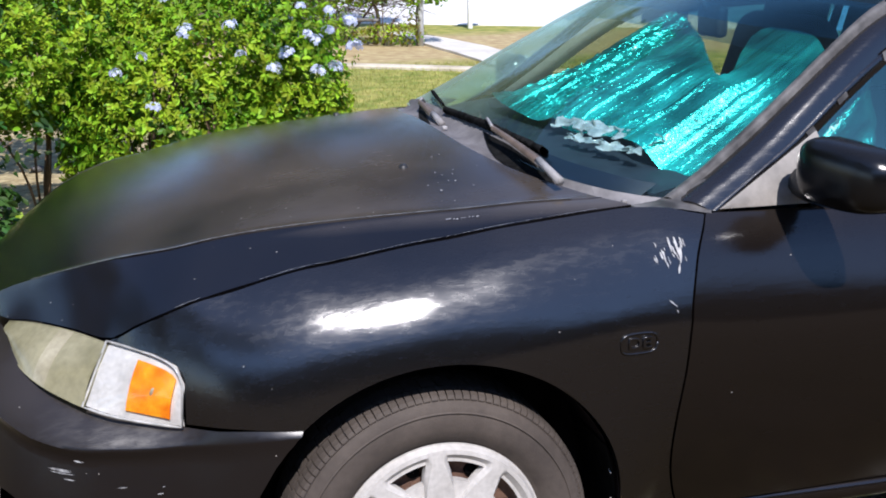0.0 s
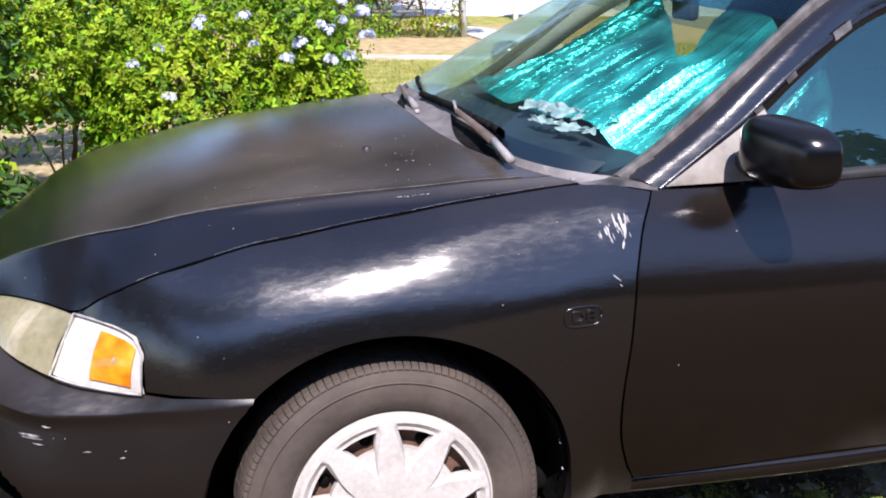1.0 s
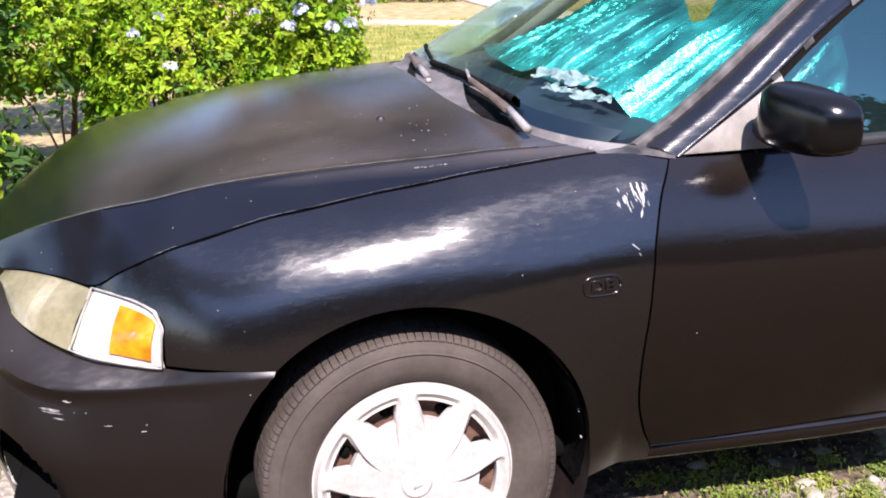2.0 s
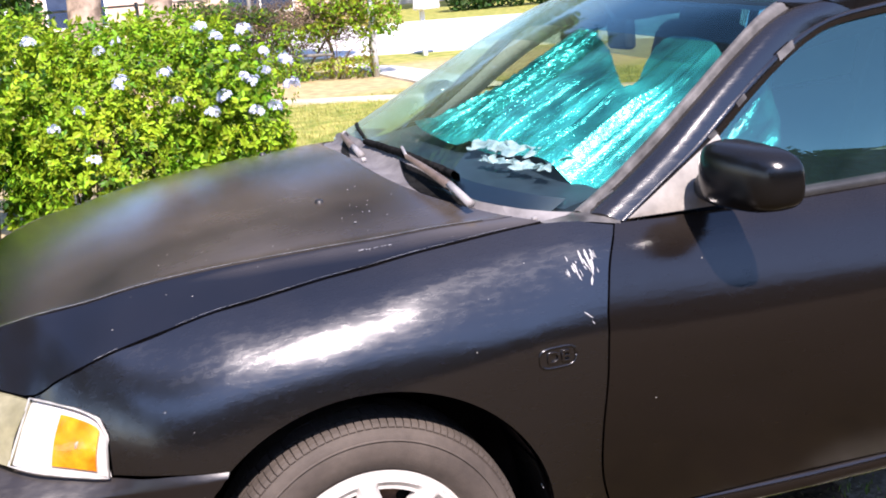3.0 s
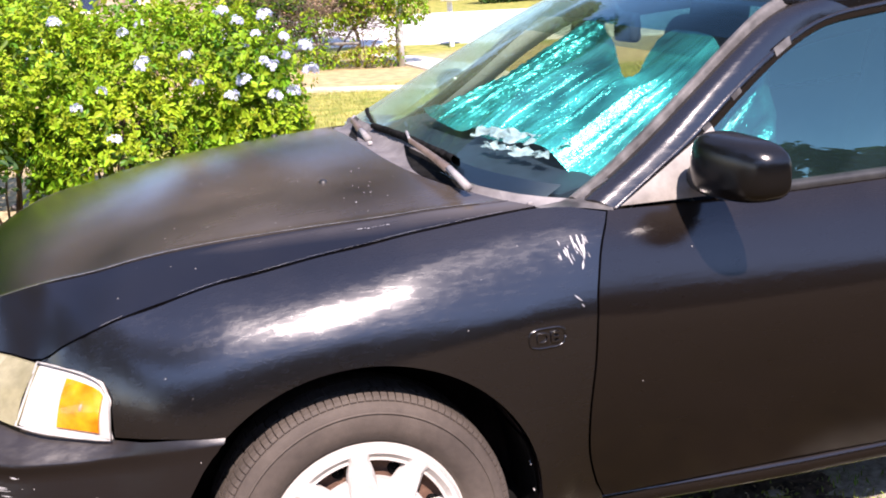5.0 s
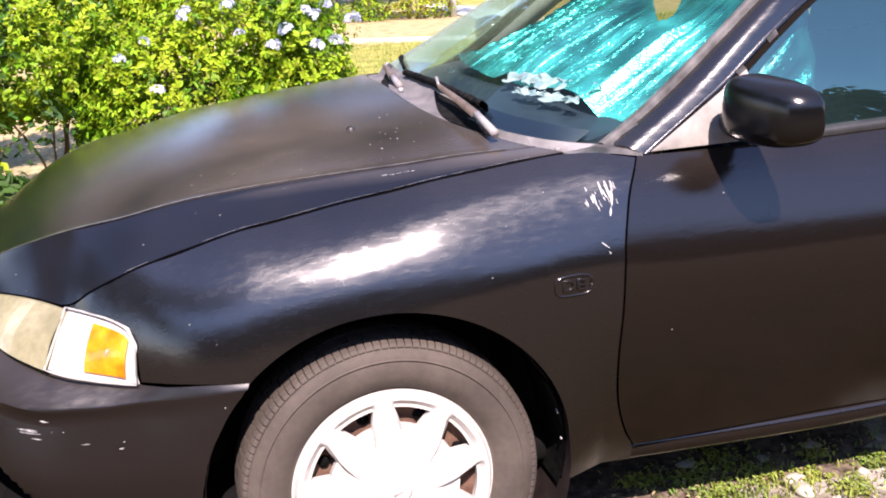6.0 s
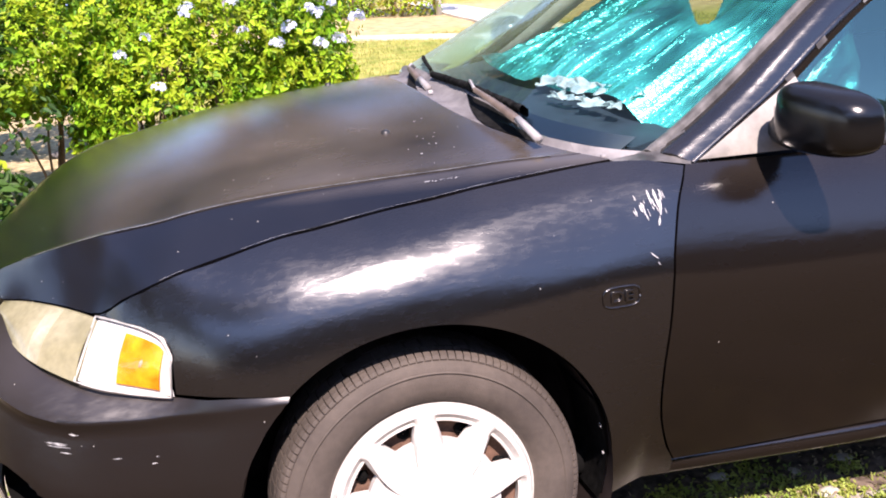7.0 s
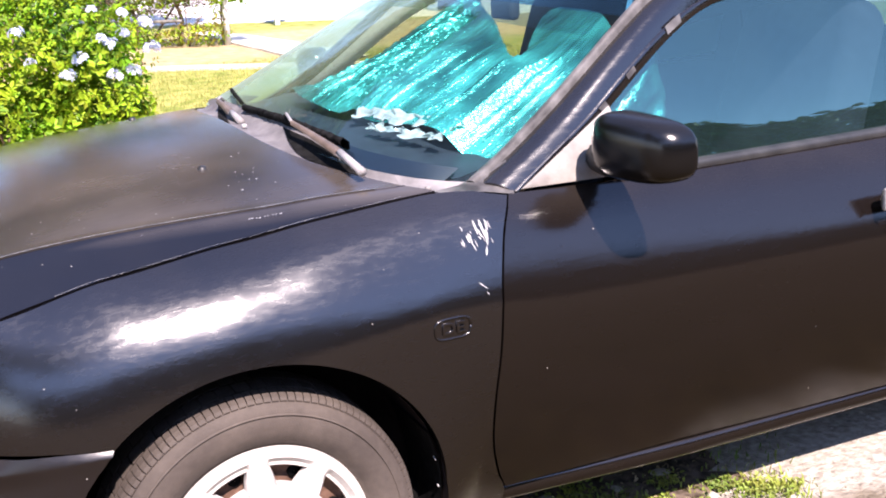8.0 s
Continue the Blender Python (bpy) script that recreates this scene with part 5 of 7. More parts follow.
for u, z, du, dz, w in FLAKES:
    chip(u, z + (0.026 if z > 0.72 else 0.0), du, dz, w * 0.48, fender, seed=rng.random())


random.seed(3)


def bumper_mark(x, y, z, length, tall, fall, material=SCUFF):
    """A scrape: thin streaks that follow the bumper's skin."""
    i, j = min(((Vector(bump_grid[i][j]) - Vector((x, y, z))).length, i, j) for i in range(8, 32) for j in range(20, 110))[1:]
    row, up = [Vector(q) for q in bump_grid[i]], Vector(bump_grid[i - 1][j]) - Vector(bump_grid[i + 1][j])
    run = (row[j + 1] - row[j - 1]) / 2
    out = run.cross(up).normalized()
    if out.y > 0:
        out = -out
    up = up / up.z

    def skin(a, h):
        q = j + a / run.length
        k = int(q)
        return row[k].lerp(row[k + 1], q - k) + up * h + out * 0.0016

    bm = bmesh.new()
    for k in range(max(1, round(tall / 0.0022))):
        h0, a0, cut = random.uniform(-0.5, 0.5) * tall, random.uniform(-0.2, 0.2) * length, length * random.uniform(0.5, 1.0)
        w = random.uniform(0.0007, 0.0013)
        lines = [[bm.verts.new(skin(a0 + cut * (t - 0.5), h0 + fall * cut * (t - 0.5) + sgn * w * (0.1 + math.sin(math.pi * t)))) for t in np.linspace(0, 1, 8)] for sgn in (1, -1)]
        for q in range(7):
            bm.faces.new((lines[0][q], lines[0][q + 1], lines[1][q + 1], lines[1][q]))
    bmesh.ops.recalc_face_normals(bm, faces=bm.faces)
    part("scuff_mark", bm, material, bumper, "pale scrape")


for a in ((-0.642, 0.185, 0.462, 0.046, 0.010, -0.06), (-0.632, 0.18, 0.452, 0.026, 0.0022, 0.0), (-0.613, 0.17, 0.493, 0.014, 0.0035, 0.0, CHIPW), (-0.602, 0.165, 0.520, 0.006, 0.002, 0.0),
          (-0.545, 0.145, 0.438, 0.020, 0.004, -0.05), (-0.476, 0.122, 0.428, 0.012, 0.003, -0.1, CHIPW), (-0.468, 0.118, 0.418, 0.010, 0.002, 0.0), (-0.44, 0.105, 0.418, 0.006, 0.002, 0.0)):
    bumper_mark(*a)
# embossed trim badge
badge = thing("trim_badge", "small embossed black oval trim badge", "")
badge.parent = car
bc = Vector((0.362, flank(0.362, 0.641), 0.641))
ring = []
for k in range(40):
    t = 2 * math.pi * k / 40
    c, s = math.cos(t), math.sin(t)
    du = 0.036 * math.copysign(abs(c) ** 0.55, c)
    dz = 0.019 * math.copysign(abs(s) ** 0.55, s)
    u, z = bc.x + du, bc.z + dz
    ring.append((u, flank(u, z) - 0.001, z))
part("badge_rim", tube(ring + [ring[0]], 0.0022, 6), PAINT, badge)
txt = bpy.data.curves.new("badge_letters", "FONT")
txt.body, txt.size, txt.extrude, txt.bevel_depth, txt.align_x, txt.align_y = "DE", 0.030, 0.002, 0.0006, "CENTER", "CENTER"
tmp_ob = bpy.data.objects.new("tmp_letters", txt)
scene.collection.objects.link(tmp_ob)
me = bpy.data.meshes.new_from_object(tmp_ob.evaluated_get(bpy.context.evaluated_depsgraph_get()))
bpy.data.objects.remove(tmp_ob)
me.materials.clear()
me.materials.append(PAINT)
letters = new("badge_letters", me)
letters.parent = badge
letters.matrix_local = Matrix.Translation(bc + Vector((0, -0.002, 0))) @ pose(0, 0, 0, 90, 0, 0) @ Matrix.Diagonal((1.25, 1, 1, 1))

# ---- wheels ----


def build_wheel():
    w = thing("wheel", "road wheel with worn tyre and white nine-spoke hubcap", "wheel", group="wheels of the car")
    prof = [(0.190, 0.02), (0.1955, 0.008), (0.199, 0.009), (0.203, 0.002), (0.225, -0.003), (0.245, -0.004), (0.260, -0.001), (0.270, 0.003), (0.279, 0.012), (0.284, 0.024), (0.285, 0.05), (0.285, 0.14), (0.282, 0.165), (0.274, 0.19), (0.245, 0.2), (0.19, 0.18)]
    tyre = part("tyre", lathe(prof, 96), RUBBER, w, "grey-brown dusty tyre")
    bm = bmesh.new()
    shoulder = [(0.2785, 0.0065), (0.2845, 0.0105), (0.289, 0.021), (0.2905, 0.042)]
    crown = [(0.2905, 0.047), (0.291, 0.07), (0.291, 0.088)]
    crown2 = [(0.291, 0.094), (0.291, 0.135)]
    for line, count, cover in ((shoulder, 120, 0.84), (crown, 60, 0.86), (crown2, 60, 0.86)):
        for k in range(count):
            t0, half = 2 * math.pi * (k + (0.5 if line is crown else 0)) / count, math.pi / count * cover
            rings = []
            for r, y in line:
                rings.append([bm.verts.new((rr * math.cos(a), y + dy, rr * math.sin(a))) for rr, dy, a in ((r - 0.007, 0.003, t0 - half), (r, 0, t0 - half), (r + 0.0002, 0, t0), (r, 0, t0 + half), (r - 0.007, 0.003, t0 + half))])
            for p0, p1 in zip(rings, rings[1:]):
                for q in range(4):
                    bm.faces.new((p0[q], p0[q + 1], p1[q + 1], p1[q]))
            bm.faces.new(rings[0])
            bm.faces.new(rings[-1][::-1])
    bmesh.ops.recalc_face_normals(bm, faces=bm.faces)
    part("tread", bm, RUBBER, tyre, smooth=False)
    for r in (0.2555,):
        part("sidewall_rib", lathe([(r - 0.0025, 0.001), (r - 0.001, -0.0048), (r + 0.001, -0.0048), (r + 0.0025, 0.001)], 96), RUBBER, tyre)
    # hubcap: polar grid with nine windows
    radii = [0.001, 0.022, 0.026, 0.031, 0.060, 0.075, 0.085, 0.095, 0.106, 0.117, 0.127, 0.136, 0.144, 0.150, 0.156, 0.162, 0.168, 0.178, 0.186, 0.192, 0.195]
    bm = bmesh.new()
    rings = []
    STEPS = 14                                   # per half sector: 5 across the window, 3 down its bevel, 6 on the spoke
    for r in radii:
        open_half = 7.5 + 5.5 * max(0.0, min(1.0, (r - 0.127) / 0.035))
        wedge = (open_half + 3.0) * max(0.05, min(1.0, (r - 0.074) / 0.056))
        open_half = min(open_half, wedge * 0.8)
        half_angles = [open_half * k / 5 for k in range(5)] + [open_half + (wedge - open_half) * k / 3 for k in range(3)] + [wedge + (20 - wedge) * k / 6 for k in range(6)]
        row = []
        for sector in range(9):
            for a0, lvl in [(a, k) for k, a in enumerate(half_angles)] + [(20.0, STEPS)] + [(40 - half_angles[k], k) for k in range(STEPS - 1, 0, -1)]:
                a = radians(sector * 40 + a0)
                dome = -0.012 * (1 - (r / 0.195) ** 2) - 0.004
                if 0.072 < r < 0.171:
                    dome += 0.010 * (1.0 if lvl <= 5 else max(0.0, (8 - lvl) / 3)) * min(1.0, (r - 0.072) / 0.03)
                if r <= 0.026:
                    dome -= 0.004
                if r > 0.19:
                    dome += 0.012
                row.append(bm.verts.new((r * math.cos(a), dome, r * math.sin(a))))
        rings.append(row)
    per, N = 2 * STEPS, 18 * STEPS
    for i in range(len(radii) - 1):
        rm = (radii[i] + radii[i + 1]) / 2
        for k in range(N):
            inside = k % per < 5 or k % per >= per - 5
            if 0.127 < rm < 0.162 and inside:
                continue
            bm.faces.new((rings[i][k], rings[i][(k + 1) % N], rings[i + 1][(k + 1) % N], rings[i + 1][k]))
    rim = [e for e in bm.edges if e.is_boundary]
    ex = bmesh.ops.extrude_edge_only(bm, edges=rim)["geom"]
    bmesh.ops.translate(bm, vec=(0, 0.016, 0), verts=[g for g in ex if isinstance(g, bmesh.types.BMVert)])
    bmesh.ops.recalc_face_normals(bm, faces=bm.faces)
    cap = part("hubcap", bm, HUBW, w, "white plastic hubcap with nine spokes")
    cap.data.set_sharp_from_angle(angle=radians(35))
    part("centre_emblem", lathe([(0.0005, -0.0225), (0.010, -0.0225), (0.012, -0.0205)], 3), HUBW, cap, "plain three-cornered boss")
    bm = lathe([(0.001, 0.04), (0.07, 0.04), (0.10, 0.032), (0.13, 0.036), (0.155, 0.030), (0.172, 0.022), (0.185, 0.012), (0.193, 0.012), (0.196, 0.03), (0.18, 0.05), (0.18, 0.16)], 64)
    rim_ob = part("steel_rim", bm, RUST, w, "rusty steel rim behind the cap")
    for k in range(8):
        a = math.pi / 7 + k * math.pi / 4
        part("vent_hole", lathe([(0.001, 0.0), (0.011, 0.0), (0.013, 0.006)], 14, "y", (0.142 * math.cos(a), 0.028, 0.142 * math.sin(a))), GAP, rim_ob)
    part("brake_disc", lathe([(0.03, 0.06), (0.13, 0.06), (0.13, 0.08), (0.03, 0.09)], 48), RUST, w)
    return w


wheel = build_wheel()
wheel.parent = car
wheel.matrix_local = pose(0, 0.048, 0.283, 0, 7.5, 0)
for m in (pose(REAR, 0.05, 0.289, 0, 17, 0), pose(0, 1.642, 0.289, 0, 30, 180), pose(REAR, 1.64, 0.289, 0, 9, 180)):
    copy_thing(wheel, m)
rows = []
for t in np.linspace(0, 1, 10):
    z = 0.44 - 0.235 * t
    u = math.sqrt(ARCH_R**2 - (z - AXLE_Z) ** 2) - 0.010
    rows.append([(u, v, z) for v in np.linspace(flank(u, z) + 0.008, 0.22, 6)])
part("mud_flap", sheet(rows), BLADE, car, "scuffed black mud flap")
for z, w in ((0.375, 0.016), (0.31, 0.010)):
    bm = box(0.003, w * 0.7, 0.0025, (math.sqrt(ARCH_R**2 - (z - AXLE_Z) ** 2) - 0.012, flank(0.34, z) + 0.02, z), 0.001, m=pose(0, 0, 0, 25, 0, 0))
    part("flap_scrape", bm, SCUFF, car)

# ---- cabin ----
dash_rows = []
for t in np.linspace(0, 1, 8):
    row = []
    for i in range(15):
        v = 0.19 + 1.31 * i / 14
        uf = 0.27 + 0.20 * abs(2 * i / 14 - 1) ** 3
        u = uf + (0.80 - uf) * t
        z = 0.893 - 0.022 * abs(2 * i / 14 - 1) ** 3 + 0.02 * math.sin(math.pi * min(1, t * 1.3)) - 0.10 * max(0, t - 0.75) / 0.25 + 0.02 * math.exp(-((v - 0.48) / 0.2) ** 2) * (t > 0.4)
        row.append((u, v, z))
    dash_rows.append(row)
panel("dashboard", dash_rows, DASH, car, "dark blue-grey dashboard", flip=True, thick=0.25)
st = thing("steering_wheel", "dark steering wheel under the foil", "steering wheel")
st.parent = car
ringm = Matrix.Translation((0.90, 0.46, 0.84)) @ pose(0, 0, 0, 0, 62, 0)
bm = tube([ringm @ Vector((0.175 * math.cos(a), 0.175 * math.sin(a), 0)) for a in np.linspace(0, 2 * math.pi, 40)], 0.014, 8)
part("rim", bm, BLKPL, st)
bm = box(0.12, 0.16, 0.05, (0, 0, 0), 0.02, m=ringm)
part("hub", bm, BLKPL, st)


def seat(v, back):
    s = thing("front_seat", "blue-grey cloth front seat with headrest", "car seat", group="front seats")
    s.parent = car
    part("cushion", box(0.48, 0.50, 0.16, (1.08 + back, v, 0.46), 0.06, 4), SEATM, s)
    bm = box(0.13, 0.48, 0.62, (0, 0, 0.31), 0.055, 4)
    for q in bm.verts:
        q.co.y *= 1 - 0.25 * max(0, (q.co.z - 0.35) / 0.27) ** 2
    bmesh.ops.transform(bm, matrix=Matrix.Translation((1.23 + back, v, 0.53)) @ pose(0, 0, 0, 0, 16, 0), verts=bm.verts)
    part("backrest", bm, SEATM, s)
    bm = box(0.09, 0.25, 0.17, (0, 0, 0), 0.04, 4, m=Matrix.Translation((1.42 + back, v, 1.165)) @ pose(0, 0, 0, 0, 12, 0))
    part("headrest", bm, SEATM, s)
    for dv in (-0.06, 0.06):
        part("headrest_post", tube([(1.395 + back, v + dv, 1.07), (1.42 + back, v + dv, 1.14)], 0.006, 8), STEEL, s)


for mirror in (False, True):                      # inner side trim behind the doors
    rows = [[(u, 0.19, z) for u in np.linspace(1.70, 2.75, 12)] for z in (0.22, 0.5, 0.85)]
    part("side_trim", sheet(rows, mirror=mirror), DASH, car, "dark inner side trim")
    rows = [[(u, 0.20 + 0.36 * max(0.0, z - 0.86), z) for u in np.linspace(2.10, 2.6 - 0.5 * max(0.0, z - 0.9), 8)] for z in (0.84, 0.95, 1.06, 1.15)]
    part("pillar_trim_rear", sheet(rows, mirror=mirror), DASH, car, "dark rear pillar lining")
seat(0.47, 0.21)
seat(1.22, 0.0)
rs = thing("rear_seat", "blue-grey cloth rear bench", "car seat")
rs.parent = car
part("cushion", box(0.5, 1.2, 0.18, (2.05, CY, 0.45), 0.06, 3), SEATM, rs)
bm = box(0.14, 1.2, 0.55, (2.36, CY, 0.70), 0.06, 3, m=pose(0, 0, 0, 0, 18, 0))
part("backrest", bm, SEATM, rs)
rv = thing("rear_view_mirror", "small dark interior mirror on the windscreen", "")
rv.parent = car
part("shell", box(0.03, 0.11, 0.075, (0.915, 0.80, 1.145), 0.012, 3), BLKPL, rv)
part("stem", tube([(0.915, 0.80, 1.15), (0.885, CY, 1.228)], 0.009, 8), BLKPL, rv)
part("headliner", sheet([[(q[0], q[1], q[2] - 0.03) for q in r[1:-1]] for r in roof_rows], flip=False), DASH, car, "dark headlining")


def foil_sheet():
    """Crumpled metallised film leaning up behind the windscreen, pulled into long creases, with a dip in its upper edge."""
    front = [(0.565, 0.205, 0.895), (0.53, 0.27, 0.895), (0.50, 0.325, 0.94), (0.49, 0.42, 0.942), (0.48, 0.51, 0.934), (0.462, 0.637, 0.930), (0.46, 0.68, 0.946), (0.45, 0.766, 0.931), (0.445, 0.911, 0.934), (0.44, 1.008, 0.944), (0.455, 1.12, 0.952)]
    back = [(0.878, 0.268, 1.115), (0.897, 0.345, 1.142), (0.900, 0.50, 1.150), (0.900, 0.70, 1.152), (0.900, 0.90, 1.152), (0.905, 1.01, 1.149)]
    N = 320
    a, b = curve_at(front, N), curve_at(back, N)
    rows = []
    for j in range(110):
        s = j / 109
        row = []
        for i in range(N):
            p = a[i].lerp(b[i], s)
            w = min(1.0, max(0.0, (i / N - 0.78) / 0.22))
            p += Vector((0.01, -0.075, -0.022)) * (w * w * (3 - 2 * w) * min(1.0, 4.5 * s) * (1 - s))
            c = p.y - 0.10 * (p.x - 0.5)                 # creases run up from the dashboard edge
            tight = min(1.0, max(0.0, (p.y - 0.24) / 0.10)) * min(1.0, 0.2 + s * 5)
            pleat = 1 - 2 * abs(noise.noise(Vector((c * 13, p.x * 0.8, 4.0))))
            fine = 1 - 2 * abs(noise.noise(Vector((c * 42, p.x * 1.8, 9.0))))
            calm = 1 - 0.6 * math.exp(-((p.y - 0.52) / 0.12) ** 2)
            upper = 1 - 0.85 * min(1.0, max(0.0, (s - 0.52) / 0.2)) * min(1.0, max(0.0, (0.86 - p.y) / 0.1))
            fold = 0.019 * pleat * abs(pleat) * math.sin(math.pi * min(0.95, s * 0.85 + 0.1)) + 0.0085 * fine * calm + 0.008 * noise.noise(Vector((p.y * 7, s * 5, 12.0)))
            crumple = min(1.0, max(0.1, (p.y - 0.62) / 0.18))
            lobe = min(1.0, max(0.0, (p.y - 0.66) / 0.14))
            fold += (0.0025 + 0.0022 * lobe) * crumple * noise.noise(Vector((p.x * 95, p.y * 120, 6.0))) + 0.0022 * lobe * noise.noise(Vector((p.x * 40, p.y * 50, 3.0))) + 0.0012 * noise.noise(Vector((p.x * 95, p.y * 95, 2.0)))
            tight *= upper
            sag = -0.012 * math.sin(math.pi * s)
            row.append((p.x - 0.3 * fold * tight, p.y, p.z + sag + fold * tight * 0.9))
        rows.append(row)
    return rows


NOTCH = [(0.95, 0.92), (0.89, 0.885), (0.862, 0.80), (0.831, 0.70), (0.758, 0.513), (0.735, 0.44), (0.725, 0.408), (0.735, 0.40), (0.757, 0.42), (0.808, 0.482), (0.86, 0.528), (0.885, 0.532), (0.905, 0.50), (0.95, 0.49)]
film_rows = foil_sheet()


def in_notch(i, j):
    """Cells inside the cut-out that clears the interior mirror."""
    x, y, _ = film_rows[i][j]
    odd = False
    for (x0, y0), (x1, y1) in zip(NOTCH, NOTCH[1:] + NOTCH[:1]):
        if (y0 > y) != (y1 > y) and x < (x1 - x0) * (y - y0) / (y1 - y0) + x0:
            odd = not odd
    return odd


shade = part("sun_shade", sheet(film_rows, flip=True, skip=in_notch), FOIL, None, "")
shade.location = (0.535, 1.69, 0)
fold_rows = []
for j in range(12):
    t = j / 11
    fold_rows.append([(0.470 + 0.075 * (i / 60) - 0.045 * t * (0.6 + 0.8 * noise.noise(Vector((i * 0.13, 0, 3)))) + 0.010 * noise.noise(Vector((i * 0.31, t * 3, 1))), 0.66 - 0.36 * i / 60,
                       0.958 + 0.014 * noise.noise(Vector((i * 0.12, t * 2.0, 7))) + 0.005 * noise.noise(Vector((i * 0.45, t * 3.0, 2))) - 0.018 * t) for i in range(61)])
part("silver_fold", sheet(fold_rows), SILV, shade, "torn silvery edge turned under")
scrap = []
for j in range(8):
    t = j / 7
    scrap.append([(0.435 + 0.06 * (i / 40) - 0.03 * t * (0.5 + 0.9 * noise.noise(Vector((i * 0.2, 1, 3)))) + 0.010 * noise.noise(Vector((i * 0.4, t * 3, 6))), 0.53 - 0.24 * i / 40, 0.938 + 0.010 * noise.noise(Vector((i * 0.25, t * 2.5, 4))) - 0.010 * t) for i in range(41)])
part("torn_scrap", sheet(scrap), SILV, shade, "ragged silver scrap below the fold")
# the near end bulges out behind the side window
crest = curve_at([(0.78, 0.225, 0.955), (0.86, 0.24, 1.035), (0.925, 0.252, 1.082), (0.975, 0.268, 1.085), (1.008, 0.285, 1.04), (1.015, 0.30, 0.96), (1.01, 0.305, 0.90)], 40)
foot_line = curve_at([(0.76, 0.215, 0.90), (0.82, 0.215, 0.89), (0.88, 0.22, 0.88), (0.93, 0.23, 0.88), (0.97, 0.245, 0.88), (0.99, 0.26, 0.88), (1.0, 0.275, 0.88)], 40)
end_rows = []
for j in range(16):
    t = j / 15
    end_rows.append([tuple(crest[i].lerp(foot_line[i], t) + Vector((0, -0.030 * math.sin(math.pi * t) + 0.028 * noise.noise(Vector((i * 0.16 + t * 2.5, t * 1.5, 5))), 0.006 * noise.noise(Vector((i * 0.2, t * 3, 8)))))) for i in range(40)])
part("shade_end", sheet(end_rows), FOIL, shade, "bulging near end of the foil")
tagged(shade, "crumpled teal metallic foil sunshade draped over the dashboard", "sunshade")


# ---- the yard and street: bands that run along the street ----
SD = Vector((0.8, -0.6, 0))
SN = Vector((0.6, 0.8, 0))


def slab(name, n0, n1, d0, d1, h, material, label, category, kind="structure"):
    bm = box(d1 - d0, n1 - n0, h + 0.2, (0, 0, 0), min(0.015, h / 2), 1)
    c = SD * ((d0 + d1) / 2) + SN * ((n0 + n1) / 2)
    ob = part(name, bm, material, None, smooth=False)
    ob.matrix_world = Matrix.Translation(c + Vector((0, 0, h / 2 - 0.1))) @ Matrix.Rotation(math.atan2(SD.y, SD.x), 4, "Z")
    return tagged(ob, label, category, kind=kind)


slab("kerb", 11.55, 11.75, -22, 4, 0.04, EDGING, "pale concrete edging strip across the lawn", "edging")
path_bm = bmesh.new()                              # narrow footpath from the street past the fence's end post
lanes = [[(4.10, 17.0), (4.10, 15.8), (4.11, 14.79), (4.13, 13.42), (4.08, 11.8)], [(4.42, 17.0), (4.50, 16.45), (4.63, 15.47), (4.71, 14.63), (4.78, 11.8)]]
edge_l, edge_r = ([Vector((q.x + 0.02 * noise.noise(Vector((q.y * 1.3, k, 0))), q.y, 0)) for q in curve_at([(x, y, 0) for x, y in line], 28)] for k, line in enumerate(lanes))
for p0, q0, p1, q1 in zip(edge_l, edge_r, edge_l[1:], edge_r[1:]):
    for z0, z1, a, b in ((0.03, 0.03, (p0, p1), (q0, q1)), (-0.1, 0.03, (p0, p1), (p0, p1)), (0.03, -0.1, (q0, q1), (q0, q1))):
        path_bm.faces.new([path_bm.verts.new(v) for v in (a[0] + Vector((0, 0, z0)), b[0] + Vector((0, 0, z1)), b[1] + Vector((0, 0, z1)), a[1] + Vector((0, 0, z0)))])
bmesh.ops.remove_doubles(path_bm, verts=path_bm.verts, dist=0.0005)
bmesh.ops.recalc_face_normals(path_bm, faces=path_bm.faces)
tagged(part("pavement", path_bm, CONC, None, smooth=False), "narrow pale concrete footpath crossing the grass", "pavement", kind="structure")
slab("road", 18.05, 28.6, -80, 80, 0.02, ROADM, "sun-bleached pale concrete street", "road")


# ---- leaves ----
def blades_of(centres, a, d, L):
    """Folded leaf blades, two halves on a midrib: a along the leaf, d out of its face, L its length."""
    n = len(centres)
    b = np.cross(d, a)
    w = L * 0.25
    base, tip = centres - a * L * 0.5, centres + a * L * 0.5 - d * L * 0.15
    l1, r1 = centres - a * L * 0.18 + b * w + d * L * 0.10, centres - a * L * 0.18 - b * w + d * L * 0.10
    l2, r2 = centres + a * L * 0.20 + b * w * 0.78 + d * L * 0.05, centres + a * L * 0.20 - b * w * 0.78 + d * L * 0.05
    verts = np.stack([base, l1, l2, tip, r2, r1], 1).reshape(-1, 3)
    k = np.arange(n)[:, None] * 6
    faces = np.concatenate([k + np.array([0, 3, 2, 1]), k + np.array([0, 5, 4, 3])])
    return verts, faces


def unit(v):
    return v / np.linalg.norm(v, axis=1)[:, None]


def leaves(rng_np, centres, normals, size, jitter=0.85):
    """Single leaves at the given places, roughly facing the given ways."""
    n = len(centres)
    d = unit(normals + rng_np.normal(0, jitter, (n, 3)))
    a = unit(np.cross(d, rng_np.normal(0, 1, (n, 3))))
    return blades_of(centres, a, d, (size * rng_np.uniform(0.6, 1.3, n))[:, None])


